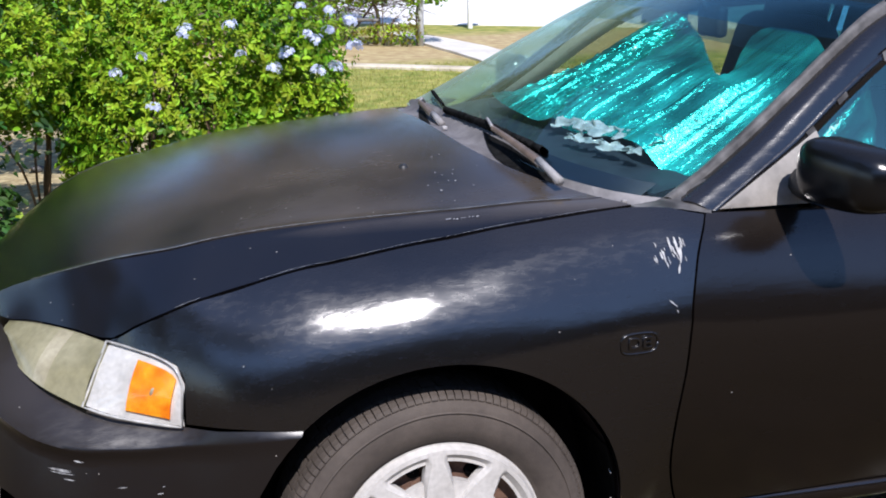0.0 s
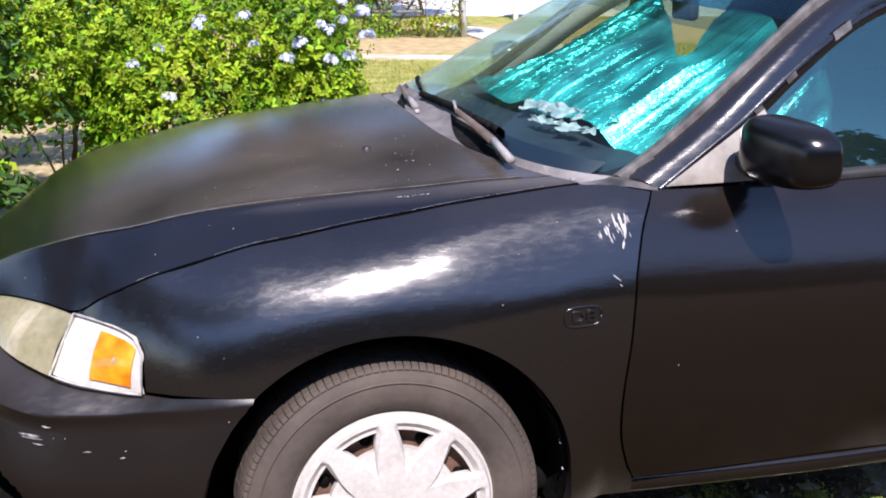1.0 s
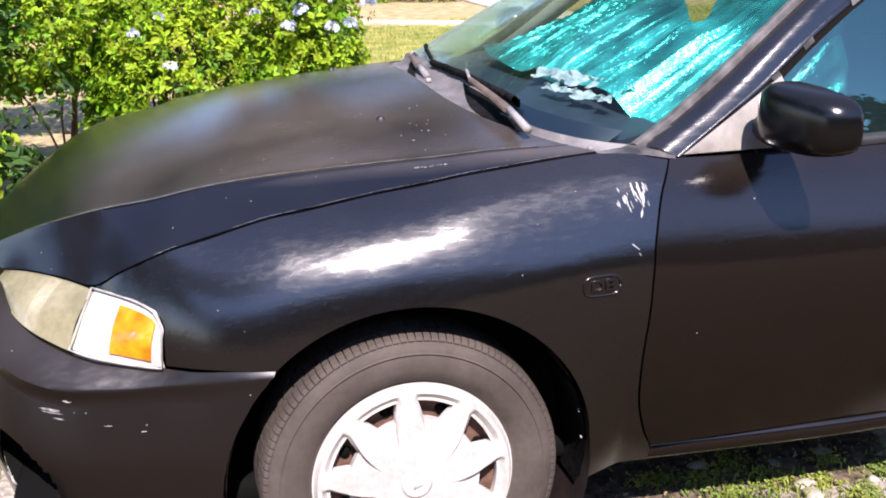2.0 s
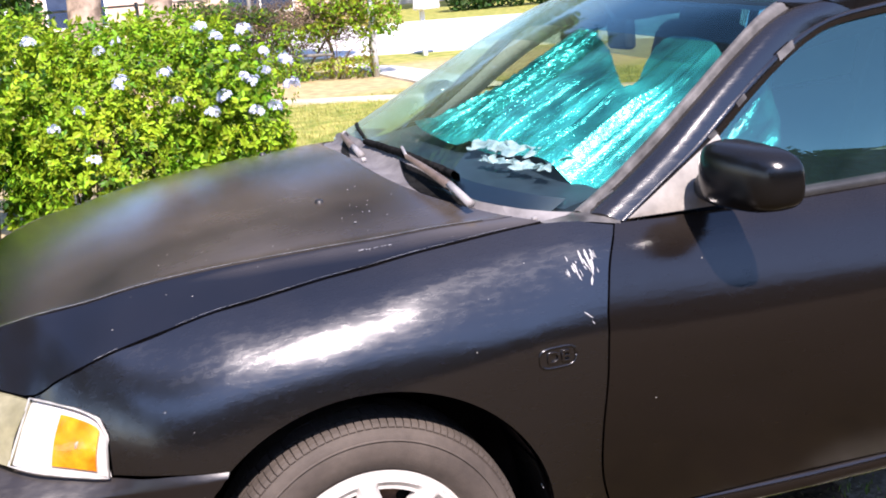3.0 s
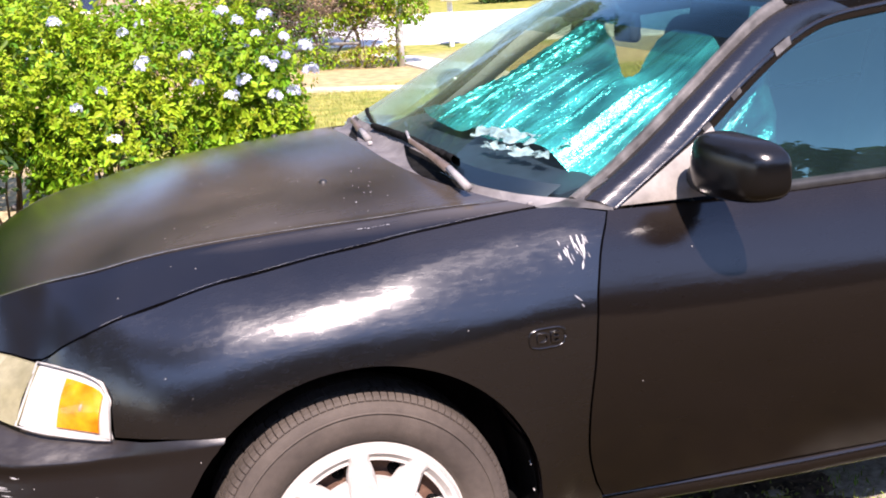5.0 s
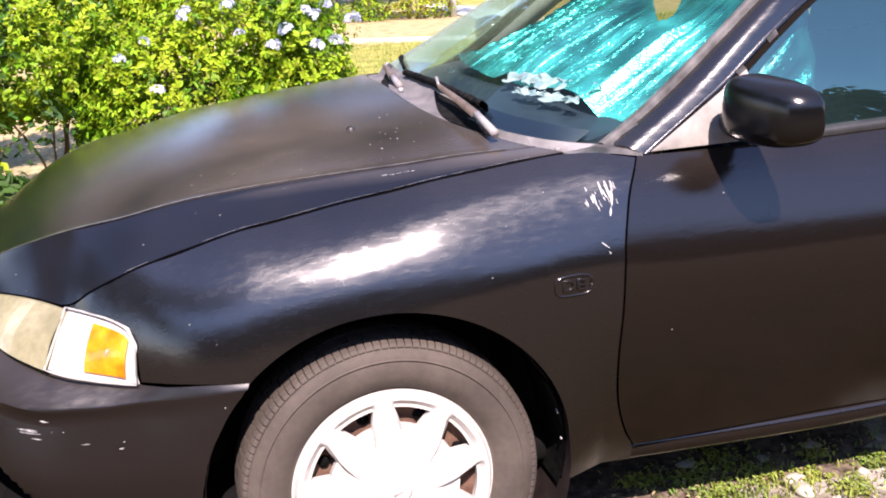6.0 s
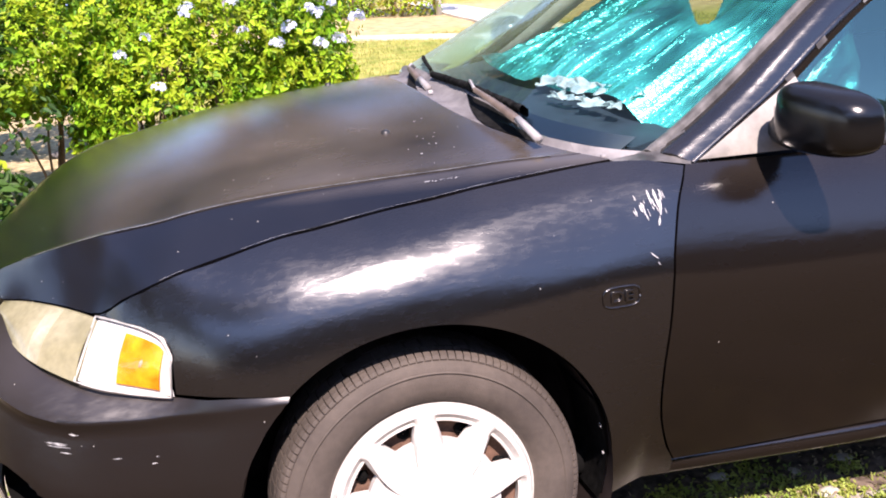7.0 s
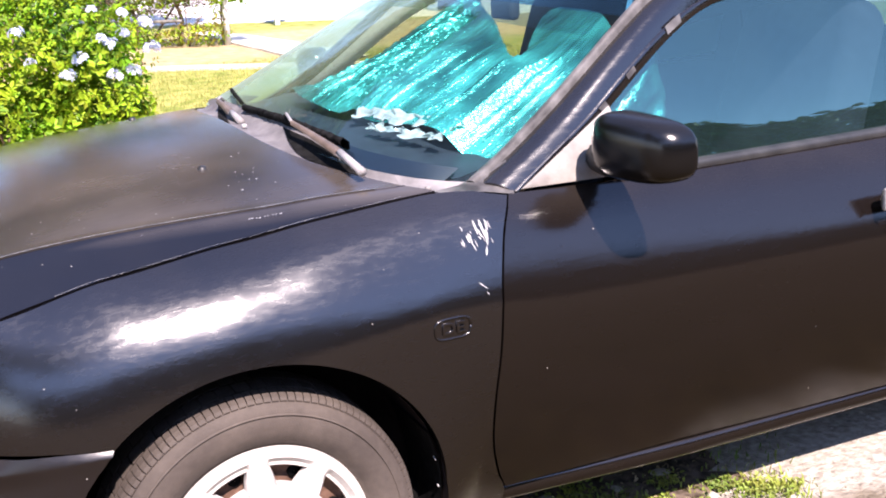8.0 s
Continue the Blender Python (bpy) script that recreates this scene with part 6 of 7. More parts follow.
def sprigs(rng_np, centres, normals, size, each=7):
    """Shoots with leaves set round them: at each place a whorl that opens along the given way."""
    n = len(centres)
    axis = np.repeat(unit(unit(normals) + rng_np.normal(0, 0.38, (n, 3))), each, 0)
    grow = np.repeat(rng_np.uniform(0.65, 1.25, n), each)
    side = unit(np.cross(axis, rng_np.normal(0, 1, (n * each, 3))))
    lift = np.tile(np.linspace(-0.15, 1.0, each), n)[:, None]
    a = unit(side + axis * (0.05 + 0.7 * lift))
    d = unit(axis - a * (axis * a).sum(1)[:, None] + rng_np.normal(0, 0.25, (n * each, 3)))
    d = unit(d - a * (a * d).sum(1)[:, None])
    L = (size * grow * rng_np.uniform(0.7, 1.2, n * each))[:, None]
    c = np.repeat(centres, each, 0) + axis * lift * size * 0.9 + a * L * 0.55
    return blades_of(c, a, d, L)


def crown_points(rng_np, blobs, n, depth=0.35):
    """Points near the surface of overlapping lumps, with outward ways; those deep inside another lump are dropped."""
    vol = np.array([b[3] * b[4] + b[3] * b[5] + b[4] * b[5] for b in blobs])
    pick = rng_np.choice(len(blobs), n, p=vol / vol.sum())
    B = np.array(blobs)
    d = rng_np.normal(0, 1, (n, 3))
    d /= np.linalg.norm(d, axis=1)[:, None]
    r = 1 - depth * rng_np.random(n) ** 1.6 + rng_np.normal(0, 0.075, n)
    p = B[pick, :3] + d * B[pick, 3:] * r[:, None]
    keep = np.ones(n, bool)
    for b in B:
        keep &= (((p - b[:3]) / b[3:]) ** 2).sum(1) > 0.42
    nrm = d / B[pick, 3:]
    nrm /= np.linalg.norm(nrm, axis=1)[:, None]
    return p[keep], nrm[keep] + np.array([0, -0.2, 0.45])


def shrub(name, label, category, at, blobs, n, size, material, trunk=(), seed=1, depth=0.35, second=None, group="", whorl=0):
    t = thing(name, label, category, at, group)
    rn = np.random.default_rng(seed)
    p, d = crown_points(rn, blobs, n, depth)
    if second:
        pick = rn.random(len(p)) < second[1]
        v, f = sprigs(rn, p[pick], d[pick], size, whorl) if whorl else leaves(rn, p[pick], d[pick], size)
        from_np("mixed_leaves", v, f, second[0], t, "leaves of a second tone")
        p, d = p[~pick], d[~pick]
    v, f = sprigs(rn, p, d, size, whorl) if whorl else leaves(rn, p, d, size)
    from_np("crown", v, f, material, t)
    for pts, r0, r1 in trunk:
        part("limb" if r0 < 0.05 else "trunk", tube(curve_at(pts, 8), r0, 7, r1), TWIG, t)
    return t


def stems(rng, base, tips, r=0.012):
    return [([base, tuple((Vector(base) + Vector(t)) / 2 + Vector((rng.uniform(-0.05, 0.05), rng.uniform(-0.05, 0.05), 0.05))), t], r, 0.004) for t in tips]


rng = random.Random(7)
# flowering hedge shrub behind the car; lumps in world metres
BL = [(0.36, 5.35, 0.80, 0.52, 0.60, 0.42), (-0.35, 5.4, 0.93, 0.66, 0.62, 0.38), (-0.95, 5.4, 1.02, 0.60, 0.65, 0.38), (0.62, 5.15, 0.62, 0.40, 0.42, 0.34), (0.28, 4.95, 0.62, 0.42, 0.40, 0.32),
      (0.58, 5.05, 0.92, 0.40, 0.38, 0.30), (0.80, 5.0, 0.72, 0.24, 0.28, 0.28), (-1.5, 5.6, 1.0, 0.6, 0.6, 0.42), (-0.45, 5.05, 0.84, 0.42, 0.36, 0.24), (0.38, 5.4, 0.42, 0.55, 0.5, 0.36), (0.55, 5.5, 0.40, 0.45, 0.45, 0.36), (0.08, 5.1, 0.42, 0.26, 0.3, 0.26)]
hedge = shrub("flowering_shrub", "bright green plumbago shrub with pale blue flower heads", "shrub", (0, 0, 0), BL, 22000, 0.031, LEAF,
              [s for b in ((-0.9, 5.4, 0), (-0.3, 5.4, 0), (0.2, 5.4, 0), (0.5, 5.4, 0)) for s in stems(rng, b, [(b[0] + rng.uniform(-0.25, 0.25), b[1] + rng.uniform(-0.3, 0.3), rng.uniform(0.6, 1.0)) for _ in range(6)], 0.007)],
              seed=3, second=(LEAFM, 0.14), whorl=7)


def flower_mesh(seed):
    """A head of many five-petalled florets."""
    rn = np.random.default_rng(seed)
    verts, faces = [], []
    for k in range(26):
        d = rn.normal(0, 1, 3)
        d[2] = abs(d[2]) * 0.8
        d[1] -= 0.5
        d /= np.linalg.norm(d)
        c = d * 0.040 * rn.uniform(0.7, 1.05)
        a = np.cross(d, [0.3, 0.2, 1.0])
        a /= np.linalg.norm(a)
        b = np.cross(d, a)
        turn = rn.uniform(0, 6.28)
        for i in range(5):
            t = turn + i * 2 * math.pi / 5
            e = a * math.cos(t) + b * math.sin(t)
            g = -a * math.sin(t) + b * math.cos(t)
            o = len(verts)
            verts += [c.tolist(), (c + e * 0.009 + g * 0.0045).tolist(), (c + e * 0.015 + d * 0.002).tolist(), (c + e * 0.009 - g * 0.0045).tolist()]
            faces.append((o, o + 1, o + 2, o + 3))
    me = bpy.data.meshes.new("flower_head")
    me.from_pydata(verts, [], faces)
    me.materials.append(PETAL)
    return me


heads = [flower_mesh(k) for k in range(4)]
FLOWERS = [(0.01, 5.02, 1.18), (0.28, 4.93, 1.12), (0.36, 5.0, 1.15), (0.69, 4.82, 1.18), (0.75, 4.82, 1.14), (0.87, 4.82, 1.15), (0.82, 4.82, 1.08), (0.77, 4.84, 1.03), (0.94, 4.8, 1.06), (1.03, 4.8, 1.01), (0.93, 4.8, 0.98), (0.88, 4.8, 0.94), (1.04, 4.78, 0.908), (0.74, 4.7, 0.9), (0.54, 4.6, 0.91), (0.51, 4.65, 1.02), (0.34, 4.67, 1.0), (0.16, 4.75, 0.9), (0.87, 4.704, 0.819), (0.84, 4.8, 0.96), (0.68, 4.65, 0.84), (0.96, 4.82, 0.82), (0.19, 4.58, 0.72), (0.06, 4.66, 0.85)]
for k, q in enumerate(FLOWERS):
    ob = new("flower_head", heads[k % 4])
    ob.parent = hedge
    ob.matrix_local = Matrix.Translation(q) @ pose(0, 0, 0, rng.uniform(-20, 20), rng.uniform(-20, 20), rng.uniform(0, 360)) @ Matrix.Scale(rng.uniform(0.6, 0.92), 4)

# low dark plant in front of the gap, and the taller shrub beyond the first
shrub("low_plant", "low dark-leaved plant with bright tips growing under the hedge", "plant", (0, 0, 0), [(-0.50, 4.3, 0.32, 0.21, 0.2, 0.25), (-0.72, 4.4, 0.38, 0.25, 0.25, 0.24), (-1.05, 4.4, 0.3, 0.4, 0.35, 0.28), (-1.6, 4.6, 0.4, 0.4, 0.35, 0.3)], 8000, 0.05, LEAFD,
      stems(rng, (-0.75, 4.5, 0), [(-0.9, 4.3, 0.3), (-0.6, 4.25, 0.3), (-0.7, 4.6, 0.4)], 0.006), seed=9, second=(LEAF, 0.12))
shrub("undergrowth", "sparse dark leaves hanging below the flowering shrub", "shrub", (0, 0, 0), [(-0.40, 4.75, 0.64, 0.28, 0.22, 0.17), (-0.80, 4.7, 0.74, 0.36, 0.25, 0.20)], 700, 0.040, LEAFD,
      stems(rng, (-0.95, 5.2, 0), [(-0.6, 4.75, 0.6), (-0.35, 4.7, 0.6), (-0.85, 4.7, 0.7)], 0.003), seed=10, depth=0.7, second=(LEAF, 0.15))
shrub("shade_bush", "dense dark bush at the end of the hedge", "shrub", (0, 0, 0), [(-0.62, 4.72, 1.00, 0.24, 0.2, 0.24), (-0.98, 4.8, 0.97, 0.40, 0.3, 0.32), (-1.40, 4.8, 0.9, 0.45, 0.4, 0.45)], 1500, 0.042, LEAFM,
      stems(rng, (-1.3, 5.0, 0), [(-1.0, 4.8, 0.9), (-1.4, 4.8, 0.9), (-1.2, 4.7, 0.7)], 0.004), seed=14, second=(LEAFD, 0.5), whorl=6)
shrub("tall_shrub", "tall dense green shrub beside the flowering one", "shrub", (0, 0, 0), [(-0.24, 6.5, 1.28, 0.30, 0.3, 0.32), (-0.62, 7.0, 1.15, 0.45, 0.5, 0.5), (-0.27, 7.0, 1.12, 0.34, 0.4, 0.46), (-1.3, 6.8, 1.1, 0.6, 0.5, 0.6), (-1.9, 6.0, 1.0, 0.7, 0.7, 0.8), (-2.6, 5.6, 0.9, 0.7, 0.7, 0.8), (-2.2, 6.6, 1.3, 0.8, 0.7, 0.7)], 11000, 0.045, LEAFM,
      stems(rng, (-2.1, 6.0, 0), [(-2.4, 5.8, 1.0), (-1.8, 6.1, 1.2), (-2.1, 6.3, 1.3)], 0.02), seed=12, second=(LEAFD, 0.4), whorl=6)

# ---- chain-link fence with climbers along the pavement ----
P0 = Vector((4.04, 14.82, 0))
fence = thing("chain_link_fence", "low galvanised chain-link fence overgrown with climbers", "fence", P0)
fence.rotation_euler.z = math.atan2(SD.y, SD.x)
for k in range(7):
    part("post", tube([(-1.75 * k, 0, 0), (-1.75 * k, 0, 1.22)], 0.04 if k == 0 else 0.026, 10), GALV if k == 0 else WIRE, fence)
part("top_rail", tube([(0, 0, 1.18), (-12, 0, 1.18)], 0.016, 8), WIRE, fence)
part("mid_rail", tube([(-0.6, 0, 0.33), (-12, 0, 0.36)], 0.022, 8), WIRE, fence)
wv, wf = [], []
for k in range(0, 200):
    for s in (1, -1):
        x0 = -0.06 * k
        x1 = x0 - 1.15 * 0.9 * s
        if not -12 <= x1 <= 0:
            continue
        o = len(wv)
        wv += [(x0, 0.002 * s, 0.03), (x0 - 0.004, 0.002 * s, 0.03), (x1 - 0.004, 0.002 * s, 1.17), (x1, 0.002 * s, 1.17)]
        wf.append((o, o + 1, o + 2, o + 3))
from_np("wire_mesh", wv, wf, WIRE, fence, "diamond wire mesh", smooth=False)


def along(d, n, z=0.0):
    q = P0 + SD * d + SN * n
    return (q.x, q.y, z)


def lump(d, n, z, r, rz):
    q = along(d, n)
    return (q[0], q[1], z, r, r, rz)


shrub("climber", "bright climber topping the end post of the fence", "climber", (0, 0, 0), [lump(0.20, 0.0, 0.74, 0.22, 0.20), lump(-0.08, 0.0, 0.66, 0.20, 0.14), lump(0.05, 0.05, 0.98, 0.34, 0.22), lump(-0.36, 0.05, 0.86, 0.26, 0.16), lump(-0.63, 0, 0.70, 0.22, 0.16), lump(-0.59, 0.05, 1.05, 0.35, 0.2), lump(-0.89, 0, 0.62, 0.2, 0.12)], 3400, 0.058, LEAF,
      [([along(-0.05, 0.03, 0), along(-0.08, 0.05, 0.35), along(-0.01, 0, 0.9)], 0.014, 0.008)], seed=21, second=(LEAFY, 0.22))
shrub("fence_vine", "thin yellowing vine on the wire", "climber", (0, 0, 0), [lump(-0.23, 0, 0.15, 0.26, 0.15), lump(-0.53, 0, 0.16, 0.26, 0.15), lump(-0.07, 0, 0.36, 0.10, 0.22), lump(-0.79, 0, 0.12, 0.2, 0.1)], 900, 0.052, LEAFY,
      stems(rng, along(-0.53, 0), [along(-0.20, 0, 0.5), along(-0.79, 0, 0.6), along(-0.53, 0, 0.9), along(-0.33, 0, 0.4)], 0.008), seed=22, second=(LEAF, 0.5))
shrub("fence_shrub", "untidy yellow-green shrub against the fence", "shrub", (0, 0, 0), [lump(-1.19, -0.1, 0.36, 0.20, 0.30), lump(-1.09, -0.15, 0.12, 0.26, 0.14), lump(-1.29, 0, 0.66, 0.18, 0.14), lump(-1.52, -0.1, 0.12, 0.3, 0.13), lump(-2.51, 0, 0.6, 0.5, 0.5)], 2200, 0.058, LEAF,
      stems(rng, along(-1.25, 0), [along(-1.06, 0, 0.7), along(-1.39, 0, 0.6), along(-1.19, 0, 0.9)], 0.012), seed=23, second=(LEAFM, 0.35))
shrub("fence_bush", "dark leafy bush growing through the wire", "shrub", (0, 0, 0), [lump(-1.7, 0.1, 0.92, 0.2, 0.12), lump(-2.15, 0.1, 0.98, 0.28, 0.15), lump(-2.7, 0.1, 1.0, 0.3, 0.2), lump(-1.62, 0, 0.46, 0.2, 0.09), lump(-1.91, 0.1, 0.62, 0.28, 0.14), lump(-2.18, 0.1, 0.78, 0.35, 0.2), lump(-1.72, 0.2, 0.86, 0.3, 0.1), lump(-2.05, 0, 0.25, 0.3, 0.25)], 3200, 0.06, LEAFM,
      stems(rng, along(-1.85, 0.05), [along(-1.58, 0, 0.5), along(-2.05, 0.1, 0.7), along(-1.91, 0, 0.9)], 0.012), seed=24, second=(LEAFD, 0.4))
tw = thing("thicket", "tangled half-bare brown twigs with sparse leaves along the fence", "shrub", along(0, 0.15))
for k, d in enumerate((-0.72, -1.35, -1.9)):
    q = SD * d
    part("trunk", tube(curve_at([(q.x, q.y, 0), (q.x + 0.03, q.y, 0.2), (q.x + 0.05 - 0.02 * k, q.y, 0.36), (q.x - 0.03, q.y, 0.6), (q.x - 0.08 + 0.05 * k, q.y, 0.95)], 10), 0.034, 8, 0.014), TWIG, tw)
tv, tf = [], []
for k in range(2000):
    d = rng.uniform(-2.9, -0.1)
    q = SD * d + SN * rng.uniform(-0.3, 0.3)
    low = 0.10 if k % 5 == 0 else (0.48 if d > -0.85 else 0.40)
    p0 = Vector((q.x, q.y, rng.uniform(low, 1.05)))
    a, e, L = rng.uniform(0, 6.28), rng.uniform(-0.5, 0.9), rng.uniform(0.08, 0.28)
    p1 = p0 + Vector((math.cos(a) * math.cos(e), math.sin(a) * math.cos(e), math.sin(e))) * L
    s = Vector((0, 0, 0.0055)) if abs(e) < 0.6 else SD * 0.0055
    for w in (s, SN * 0.0055):
        o = len(tv)
        tv += [tuple(p0 - w), tuple(p0 + w), tuple(p1 + w * 0.4), tuple(p1 - w * 0.4)]
        tf.append((o, o + 1, o + 2, o + 3))
from_np("twig_tangle", tv, tf, TWIG, tw, "brown twig tangle", smooth=False)
rt = np.random.default_rng(77)
c = np.array([along(rt.uniform(-2.9, -0.1), rt.normal(0, 0.2), rt.uniform(0.35, 1.0)) for _ in range(520)])
keep = np.array([noise.noise(Vector((q[0] * 2.6, q[1] * 2.6, q[2] * 3.4))) > 0.02 for q in c])
lv, lf = leaves(rt, c[keep], np.tile(np.array([[0, -0.3, 0.6]]), (keep.sum(), 1)), 0.06)
lv -= np.array(tw.location)
from_np("leaf_clumps", lv, lf, LEAF, tw, "yellow-green leaf clumps")
shrub("dry_brush", "dry brown brush piled behind the fence", "shrub", (0, 0, 0), [lump(-0.85 - 0.27 * k, 0.3 + 0.1 * (k % 2), 0.74 + 0.05 * (k % 3), 0.24, 0.15) for k in range(7)] + [lump(-2.0, 0.3, 0.86, 0.25, 0.16), lump(-2.5, 0.3, 0.9, 0.3, 0.2), lump(-1.72, 0.4, 0.5, 0.3, 0.1), lump(-0.33, 0.3, 0.95, 0.3, 0.12)], 4200, 0.055, DRYL,
      stems(rng, along(-1.32, 0.5), [along(-0.53, 0.5, 0.9), along(-1.58, 0.5, 1.0), along(-2.38, 0.5, 0.9)], 0.02), seed=26, second=(LEAFM, 0.12))

# ---- letter box on its post across the grass ----
lb = thing("mailbox", "white mailbox on a white wooden post beside the street", "mailbox", (5.56, 17.5, 0))
part("post", box(0.07, 0.07, 0.74, (0, 0, 0.37), 0.01), WHITEP, lb)
bm = box(0.23, 0.42, 0.21, (0, 0, 0), 0.02)
for v in bm.verts:
    if v.co.z > 0:
        v.co.x *= 0.8
bmesh.ops.transform(bm, matrix=Matrix.Translation((0.08, 0, 0.815)) @ pose(0, 0, 0, 0, 0, -55), verts=bm.verts)
part("letter_box", bm, WHITEP, lb)


# ---- houses over the street ----
def house(name, label, centre, turn, w, d, h, wall, windows):
    t = thing(name, label, "house", centre)
    t.rotation_euler.z = radians(turn)
    part("wall", box(w, d, h, (0, 0, h / 2), 0.02, 1), wall, t, smooth=False)
    bm = bmesh.new()
    vs = [bm.verts.new(q) for q in ((-w / 2 - 0.5, -d / 2 - 0.5, h), (w / 2 + 0.5, -d / 2 - 0.5, h), (w / 2 + 0.5, d / 2 + 0.5, h), (-w / 2 - 0.5, d / 2 + 0.5, h), (-w / 2 + 2, 0, h + 1.8), (w / 2 - 2, 0, h + 1.8))]
    for f in ((0, 1, 5, 4), (1, 2, 5), (2, 3, 4, 5), (3, 0, 4), (3, 2, 1, 0)):
        bm.faces.new([vs[i] for i in f])
    part("roof", bm, ROOFM, t, smooth=False)
    for x, ww, z0, z1 in windows:
        win = part("window", box(ww, 0.06, z1 - z0, (x, -d / 2 - 0.02, (z0 + z1) / 2), 0.005, 1), WIND, t, smooth=False)
        for x2, z2, sx, sz in ((x - ww / 2, (z0 + z1) / 2, 0.08, z1 - z0 + 0.16), (x + ww / 2, (z0 + z1) / 2, 0.08, z1 - z0 + 0.16), (x, z1 + 0.04, ww, 0.08), (x, z0 - 0.04, ww, 0.08), (x, (z0 + z1) / 2, 0.05, z1 - z0)):
            part("window_frame", box(sx, 0.12, sz, (x2, -d / 2 - 0.03, z2), 0.01, 1), WHITEP, win, smooth=False)
    return t


house("bungalow", "pale salmon rendered bungalow over the street", (3.0, 40.5, 0), -18, 16, 8, 2.9, WALLS, [(-3.9, 1.6, 0.5, 1.9), (-1.0, 1.8, 0.5, 1.9), (4.5, 2.0, 0.5, 1.9)])
house("bungalow", "pale grey rendered bungalow behind a clipped hedge", (22.5, 45.0, 0), -24, 18, 8, 2.9, WALLG, [(-5.5, 2.0, 0.9, 2.0), (0.5, 2.2, 0.9, 2.0), (5, 1.6, 0.9, 2.0)])


def street(d, n):
    q = SD * d + SN * n
    return q.x, q.y


BG = [(11.9, 33.0, 0.9), (13.1, 32.7, 1.0), (14.3, 32.3, 0.9), (15.4, 31.9, 0.8)]
shrub("clipped_hedge", "dark clipped hedge before the grey bungalow", "hedge", (0, 0, 0), [(x, y, z * 0.9, 0.9, 0.8, 0.95) for x, y, z in BG], 5000, 0.16, LEAFD, seed=31)
shrub("red_border", "red-leaved border plants beside the hedge", "plant", (0, 0, 0), [(16.6, 31.5, 0.35, 0.7, 0.5, 0.4), (17.8, 31.2, 0.4, 0.7, 0.5, 0.4), (18.9, 30.6, 0.35, 0.7, 0.5, 0.4)], 1500, 0.14, REDL, seed=32, second=(LEAF, 0.3))


# ---- trees beyond the street and round the yard, mostly unseen, added for reflections ----
def tree(at, h, r, seed, count=9000, low=0.56):
    rt = random.Random(seed)
    t = thing("tree", "broad green tree with a brown trunk, its unseen crown shaping reflections", "tree", at, group="street trees")
    part("trunk", tube(curve_at([(0, 0, 0), (0.1, 0.05, h * 0.25), (0, 0.1, h * 0.5), (0.05, 0, h * 0.8)], 10), 0.10 + r * 0.03, 10, 0.07), BARK, t)
    blobs = []
    for k in range(9):
        a, rr = rt.uniform(0, 6.28), rt.uniform(0.2, 0.75) * r
        z = h * rt.uniform(low, 0.92)
        s = r * rt.uniform(0.32, 0.5)
        blobs.append((math.cos(a) * rr, math.sin(a) * rr, z, s, s, s * 0.7))
        part("limb", tube(curve_at([(0, 0.05, h * 0.35), (math.cos(a) * rr * 0.5, math.sin(a) * rr * 0.5, (z + h * 0.35) / 2 + 0.2), (math.cos(a) * rr, math.sin(a) * rr, z)], 6), 0.07, 6, 0.02), TWIG, t)
    rn = np.random.default_rng(seed)
    p, d = crown_points(rn, blobs, count, 0.5)
    v, f = leaves(rn, p, d, 0.26)
    from_np("crown", v, f, LEAFD, t)
    return t


# most stand out of view, placed to block sky from the paint and glass
for at, h, r, s in (((0.42, 14.5, 0), 9.0, 4.2, 1), ((1.35, 15.2, 0), 10.5, 3.1, 2), ((12.5, 33.5, 0), 12.0, 5.0, 4), ((-9, 15, 0), 10.0, 4.5, 5), ((22, 27, 0), 11.0, 5.0, 6), ((-3.4, 13.5, 0), 9.0, 4.2, 8), ((7.0, 52.0, 0), 14.0, 5.5, 7), ((-8.5, 47.0, 0), 15.0, 5.5, 13), ((10.5, 50.0, 0), 16.5, 5.5, 14), ((-7.6, 13.5, 0), 9.5, 4.4, 12), ((-8.0, 8.0, 0), 10.0, 4.6, 9), ((-9.5, 1.5, 0), 9.5, 4.4, 10), ((-10.0, -5.0, 0), 10.0, 4.5, 11)):
    tree(at, h, r, s, 20000 if s == 2 else 9000, 0.40 if at[0] < -5 or s == 14 else 0.56)
# long hedge behind the camera, mirrored in the side glass
shrub("boundary_hedge", "long dark boundary hedge along the yard", "hedge", (0, 0, 0), [(-14 + 2.2 * k, -13 + 0.3 * math.sin(k), 2.9, 1.9, 1.3, 3.1 + 0.3 * math.sin(k * 1.7)) for k in range(22)], 60000, 0.42, LEAFD, seed=41, depth=0.15)

# ---- loose stones, weeds and grass near the car ----
rn = np.random.default_rng(5)


def pebbles(n, x0, x1, y0, y1, lo, hi, fine=1):
    ico = bmesh.new()
    bmesh.ops.create_icosphere(ico, subdivisions=fine, radius=1)
    base = np.array([v.co[:] for v in ico.verts])
    tri = np.array([[v.index for v in f.verts] for f in ico.faces])
    ico.free()
    k = len(base)
    c = np.stack([rn.uniform(x0, x1, n), rn.uniform(y0, y1, n), np.zeros(n)], 1)
    s = rn.uniform(lo, hi, (n, 1, 1)) * rn.uniform(0.6, 1.3, (n, 1, 3)) * np.array([1, 1, 0.6])
    v = base[None] * s * (1 + rn.normal(0, 0.12 / fine ** 1.5, (n, k, 1))) + c[:, None]
    return v.reshape(-1, 3), (tri[None] + (np.arange(n) * k)[:, None, None]).reshape(-1, 3)


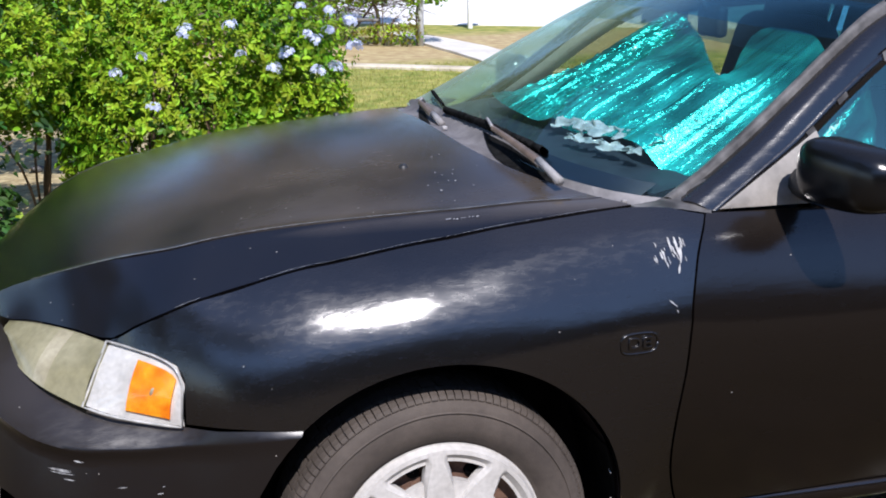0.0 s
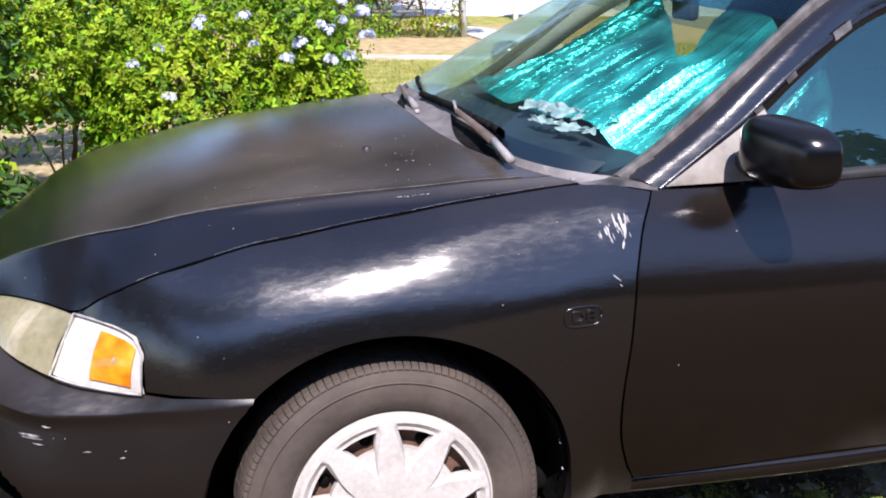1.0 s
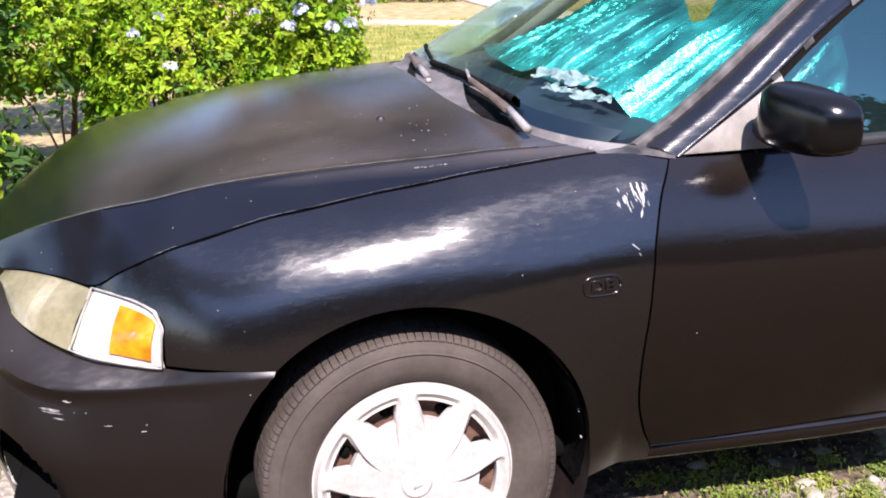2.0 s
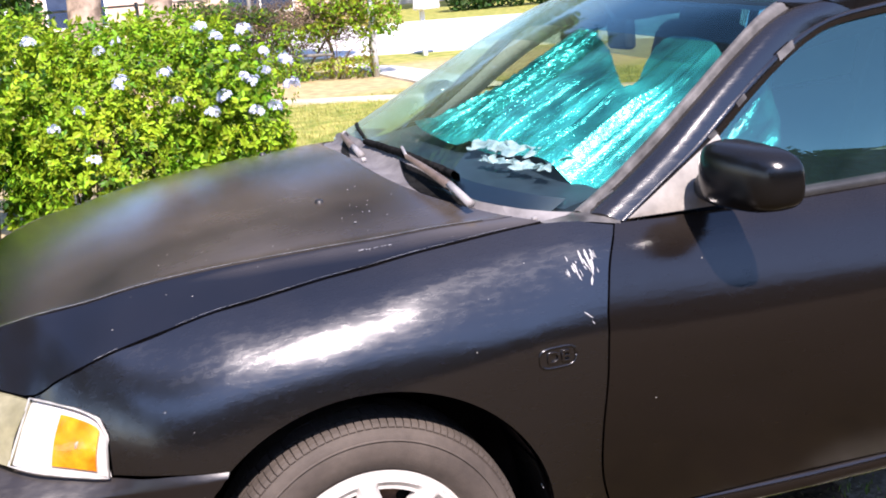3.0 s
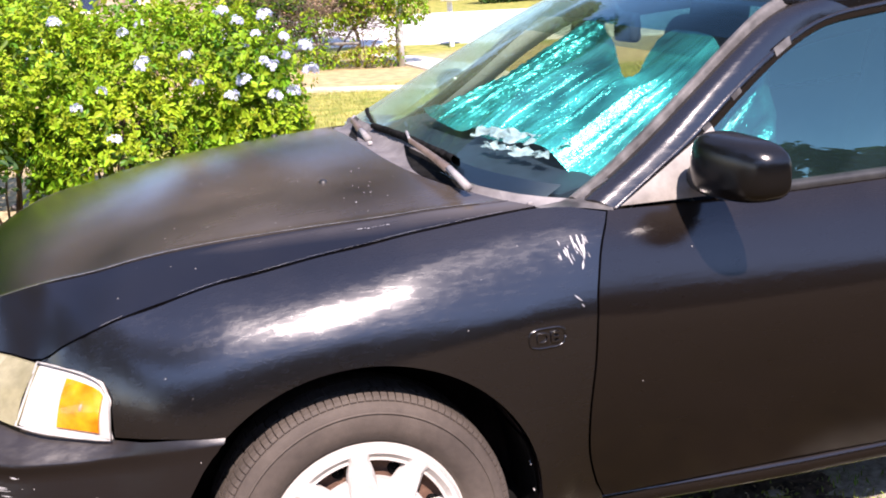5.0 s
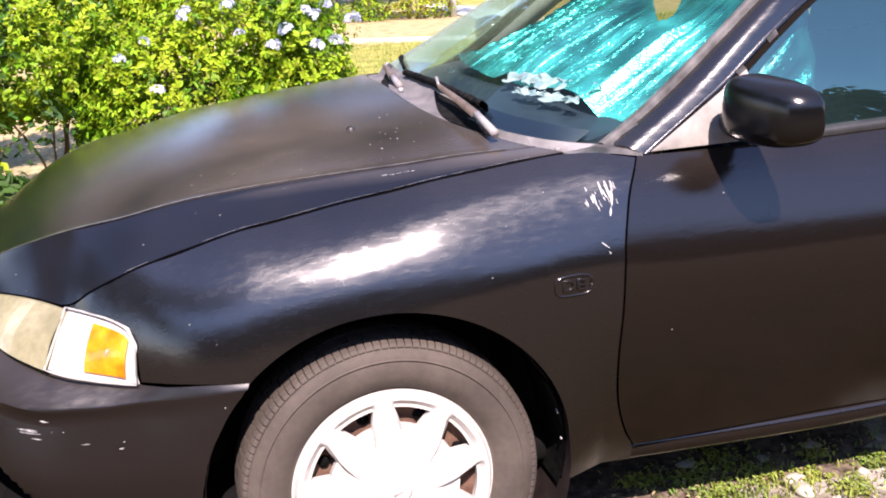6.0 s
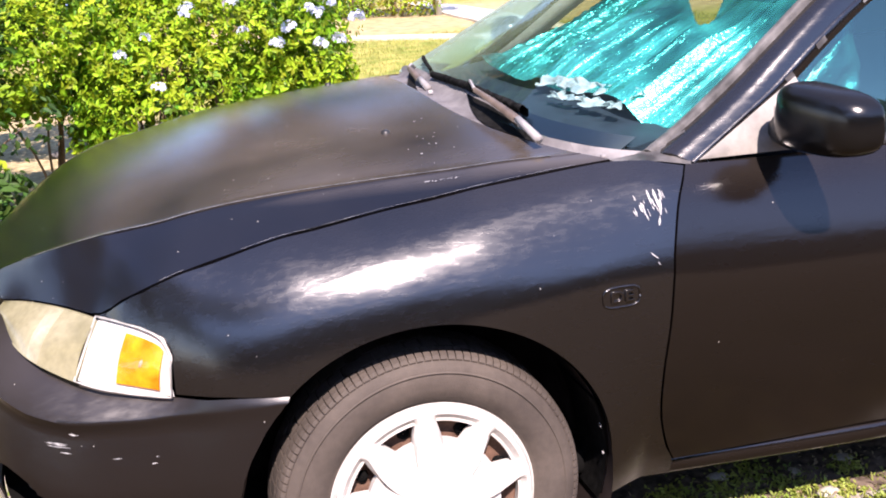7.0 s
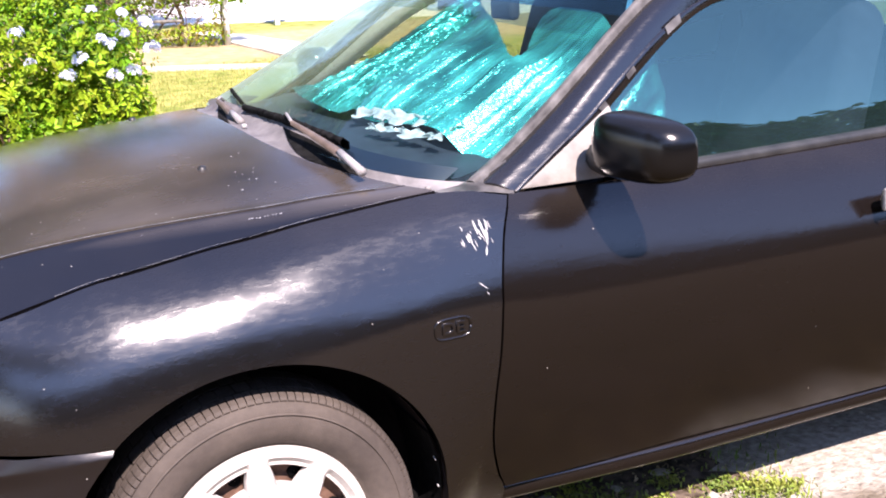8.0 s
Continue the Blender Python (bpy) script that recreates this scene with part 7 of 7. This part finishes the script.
ob = from_np("stone", *pebbles(1, 0, 0.0001, 0, 0.0001, 0.05, 0.06), TAPE, None, smooth=False)
tagged(ob, "dark blue-grey stone lying on bare soil", "stone", group="loose stones")
ob.location = (-0.42, 7.33, 0.02)
v, f = pebbles(8000, -1.6, 4.5, 1.45, 3.4, 0.002, 0.008)
gv, gf = v.reshape(-1, 12, 3), f.reshape(-1, 20, 3)
sel = np.array([q[1] + 0.35 * noise.noise(Vector((q[0] * 2.3, q[1] * 2.3, 3.0))) + 0.45 * min(0.0, q[0] + 0.3) > 1.85 for q in gv.mean(1)])
v = gv[sel].reshape(-1, 3)
f = (gf[0][None] + (np.arange(sel.sum()) * 12)[:, None, None]).reshape(-1, 3)
tagged(from_np("gravel", v, f, STONE, None, smooth=False), "pale loose gravel stones on the drive", "gravel", kind="stuff")
for k, (x, y, s) in enumerate(((1.30, 2.10, 0.03), (1.48, 2.06, 0.022), (1.62, 2.08, 0.026), (1.495, 1.945, 0.030), (1.49, 1.895, 0.036), (1.66, 1.93, 0.02), (-0.45, 2.9, 0.08), (-0.6, 3.2, 0.06))):
    v, f = pebbles(1, 0, 0.0001, 0, 0.0001, s * 0.8, s, 3)
    ob = tagged(from_np("stone", v, f, STONE, None), "pale rough stone lying on the gravel", "stone", group="loose stones")
    ob.location = (x, y, s * 0.2)


def blades(n, x0, x1, y0, y1, h, clump, keep=None):
    cx, cy = rn.uniform(x0, x1, n), rn.uniform(y0, y1, n)
    if clump:
        k = rn.integers(0, clump, n)
        mx, my = rn.uniform(x0, x1, clump), rn.uniform(y0, y1, clump)
        cx, cy = mx[k] + rn.normal(0, 0.06, n), my[k] + rn.normal(0, 0.05, n)
    a = rn.uniform(0, 6.28, n)
    hh = h * rn.uniform(0.4, 1.2, n)
    lean = hh * rn.uniform(0.2, 0.9, n)
    w = hh * 0.05 + 0.0008
    ca, sa = np.cos(a), np.sin(a)
    z0 = np.zeros(n)
    v = np.stack([np.stack([cx - sa * w, cy + ca * w, z0], 1), np.stack([cx + sa * w, cy - ca * w, z0], 1),
                  np.stack([cx + ca * lean * 0.4 + sa * w, cy + sa * lean * 0.4 - ca * w, hh * 0.7], 1), np.stack([cx + ca * lean * 0.4 - sa * w, cy + sa * lean * 0.4 + ca * w, hh * 0.7], 1),
                  np.stack([cx + ca * lean, cy + sa * lean, hh], 1)], 1).reshape(-1, 3)
    k = np.arange(n)[:, None] * 5
    return v, [tuple(q) for q in (k + np.array([0, 1, 2, 3])).tolist()] + [tuple(q) for q in (k + np.array([3, 2, 4])).tolist()]


for name, label, a in (("weeds", "thin green weed tufts sprouting beside the drive", (900, 1.15, 1.9, 1.84, 2.1, 0.024, 30)), ("weeds", "green weeds sprouting beyond the bumper", (1600, -1.6, -0.25, 2.6, 3.6, 0.04, 16)),
                       ("grass", "short worn lawn grass", (30000, 0.3, 6.5, 8.0, 12.6, 0.03, 0))):
    v, f = blades(*a)
    tagged(from_np(name, v, f, GRASSB if name == "grass" else WEEDB, None, smooth=False), label, "grass", kind="stuff")

rw5 = np.random.default_rng(52)
CLUMPS = [(1.26, 2.03, 0.07), (1.37, 2.08, 0.08), (1.42, 1.99, 0.06), (1.52, 1.95, 0.05), (1.31, 1.95, 0.06), (1.60, 2.03, 0.05), (1.70, 1.955, 0.05), (1.77, 1.90, 0.06), (1.83, 1.87, 0.05), (1.60, 1.86, 0.05), (1.16, 2.06, 0.05)]
wl_v, wl_f = [], []
for x, y, r in CLUMPS:                            # low broad-leaved weeds
    m = int(230 * r / 0.06)
    c = np.stack([rw5.normal(x, r * 0.5, m), rw5.normal(y, r * 0.4, m), rw5.uniform(0.002, 0.022, m)], 1)
    v, f = leaves(rw5, c, np.tile(np.array([[0.0, -0.2, 1.0]]), (m, 1)), 0.013, 0.6)
    wl_f.append(f + sum(len(q) for q in wl_v))
    wl_v.append(v)
tagged(from_np("weed_leaves", np.concatenate(wl_v), np.concatenate(wl_f), WEEDB, None), "low broad-leaved green weeds beside the drive", "weeds", kind="stuff")
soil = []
for i in range(60):                               # bare soil between the weeds and the wheel track, darkened for the car's shade
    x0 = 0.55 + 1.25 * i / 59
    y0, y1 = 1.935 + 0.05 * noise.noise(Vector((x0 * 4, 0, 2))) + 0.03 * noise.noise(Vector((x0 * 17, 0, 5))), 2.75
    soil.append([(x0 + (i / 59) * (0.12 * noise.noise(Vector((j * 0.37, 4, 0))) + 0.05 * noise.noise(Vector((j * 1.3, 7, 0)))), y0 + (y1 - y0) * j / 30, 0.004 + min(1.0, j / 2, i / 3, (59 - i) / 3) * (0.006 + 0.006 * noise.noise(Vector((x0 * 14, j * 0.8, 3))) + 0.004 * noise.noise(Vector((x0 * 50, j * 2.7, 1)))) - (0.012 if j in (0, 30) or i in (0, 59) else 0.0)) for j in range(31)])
tagged(part("shade_soil_patch", sheet(soil, flip=True), SHADE_SOIL, None), "bare brown soil under the car's sill, darkened for the shade there", "soil", kind="stuff")
c = np.stack([rw5.uniform(0.6, 1.78, 700), rw5.uniform(1.9, 2.6, 700), rw5.uniform(0.014, 0.022, 700)], 1)
v, f = leaves(rw5, c, np.tile(np.array([[0.0, 0.0, 1.0]]), (700, 1)), 0.012, 0.5)
tagged(from_np("leaf_litter", v, f, DRYL, None), "dry brown leaf scraps on the soil under the car", "leaf litter", kind="stuff")
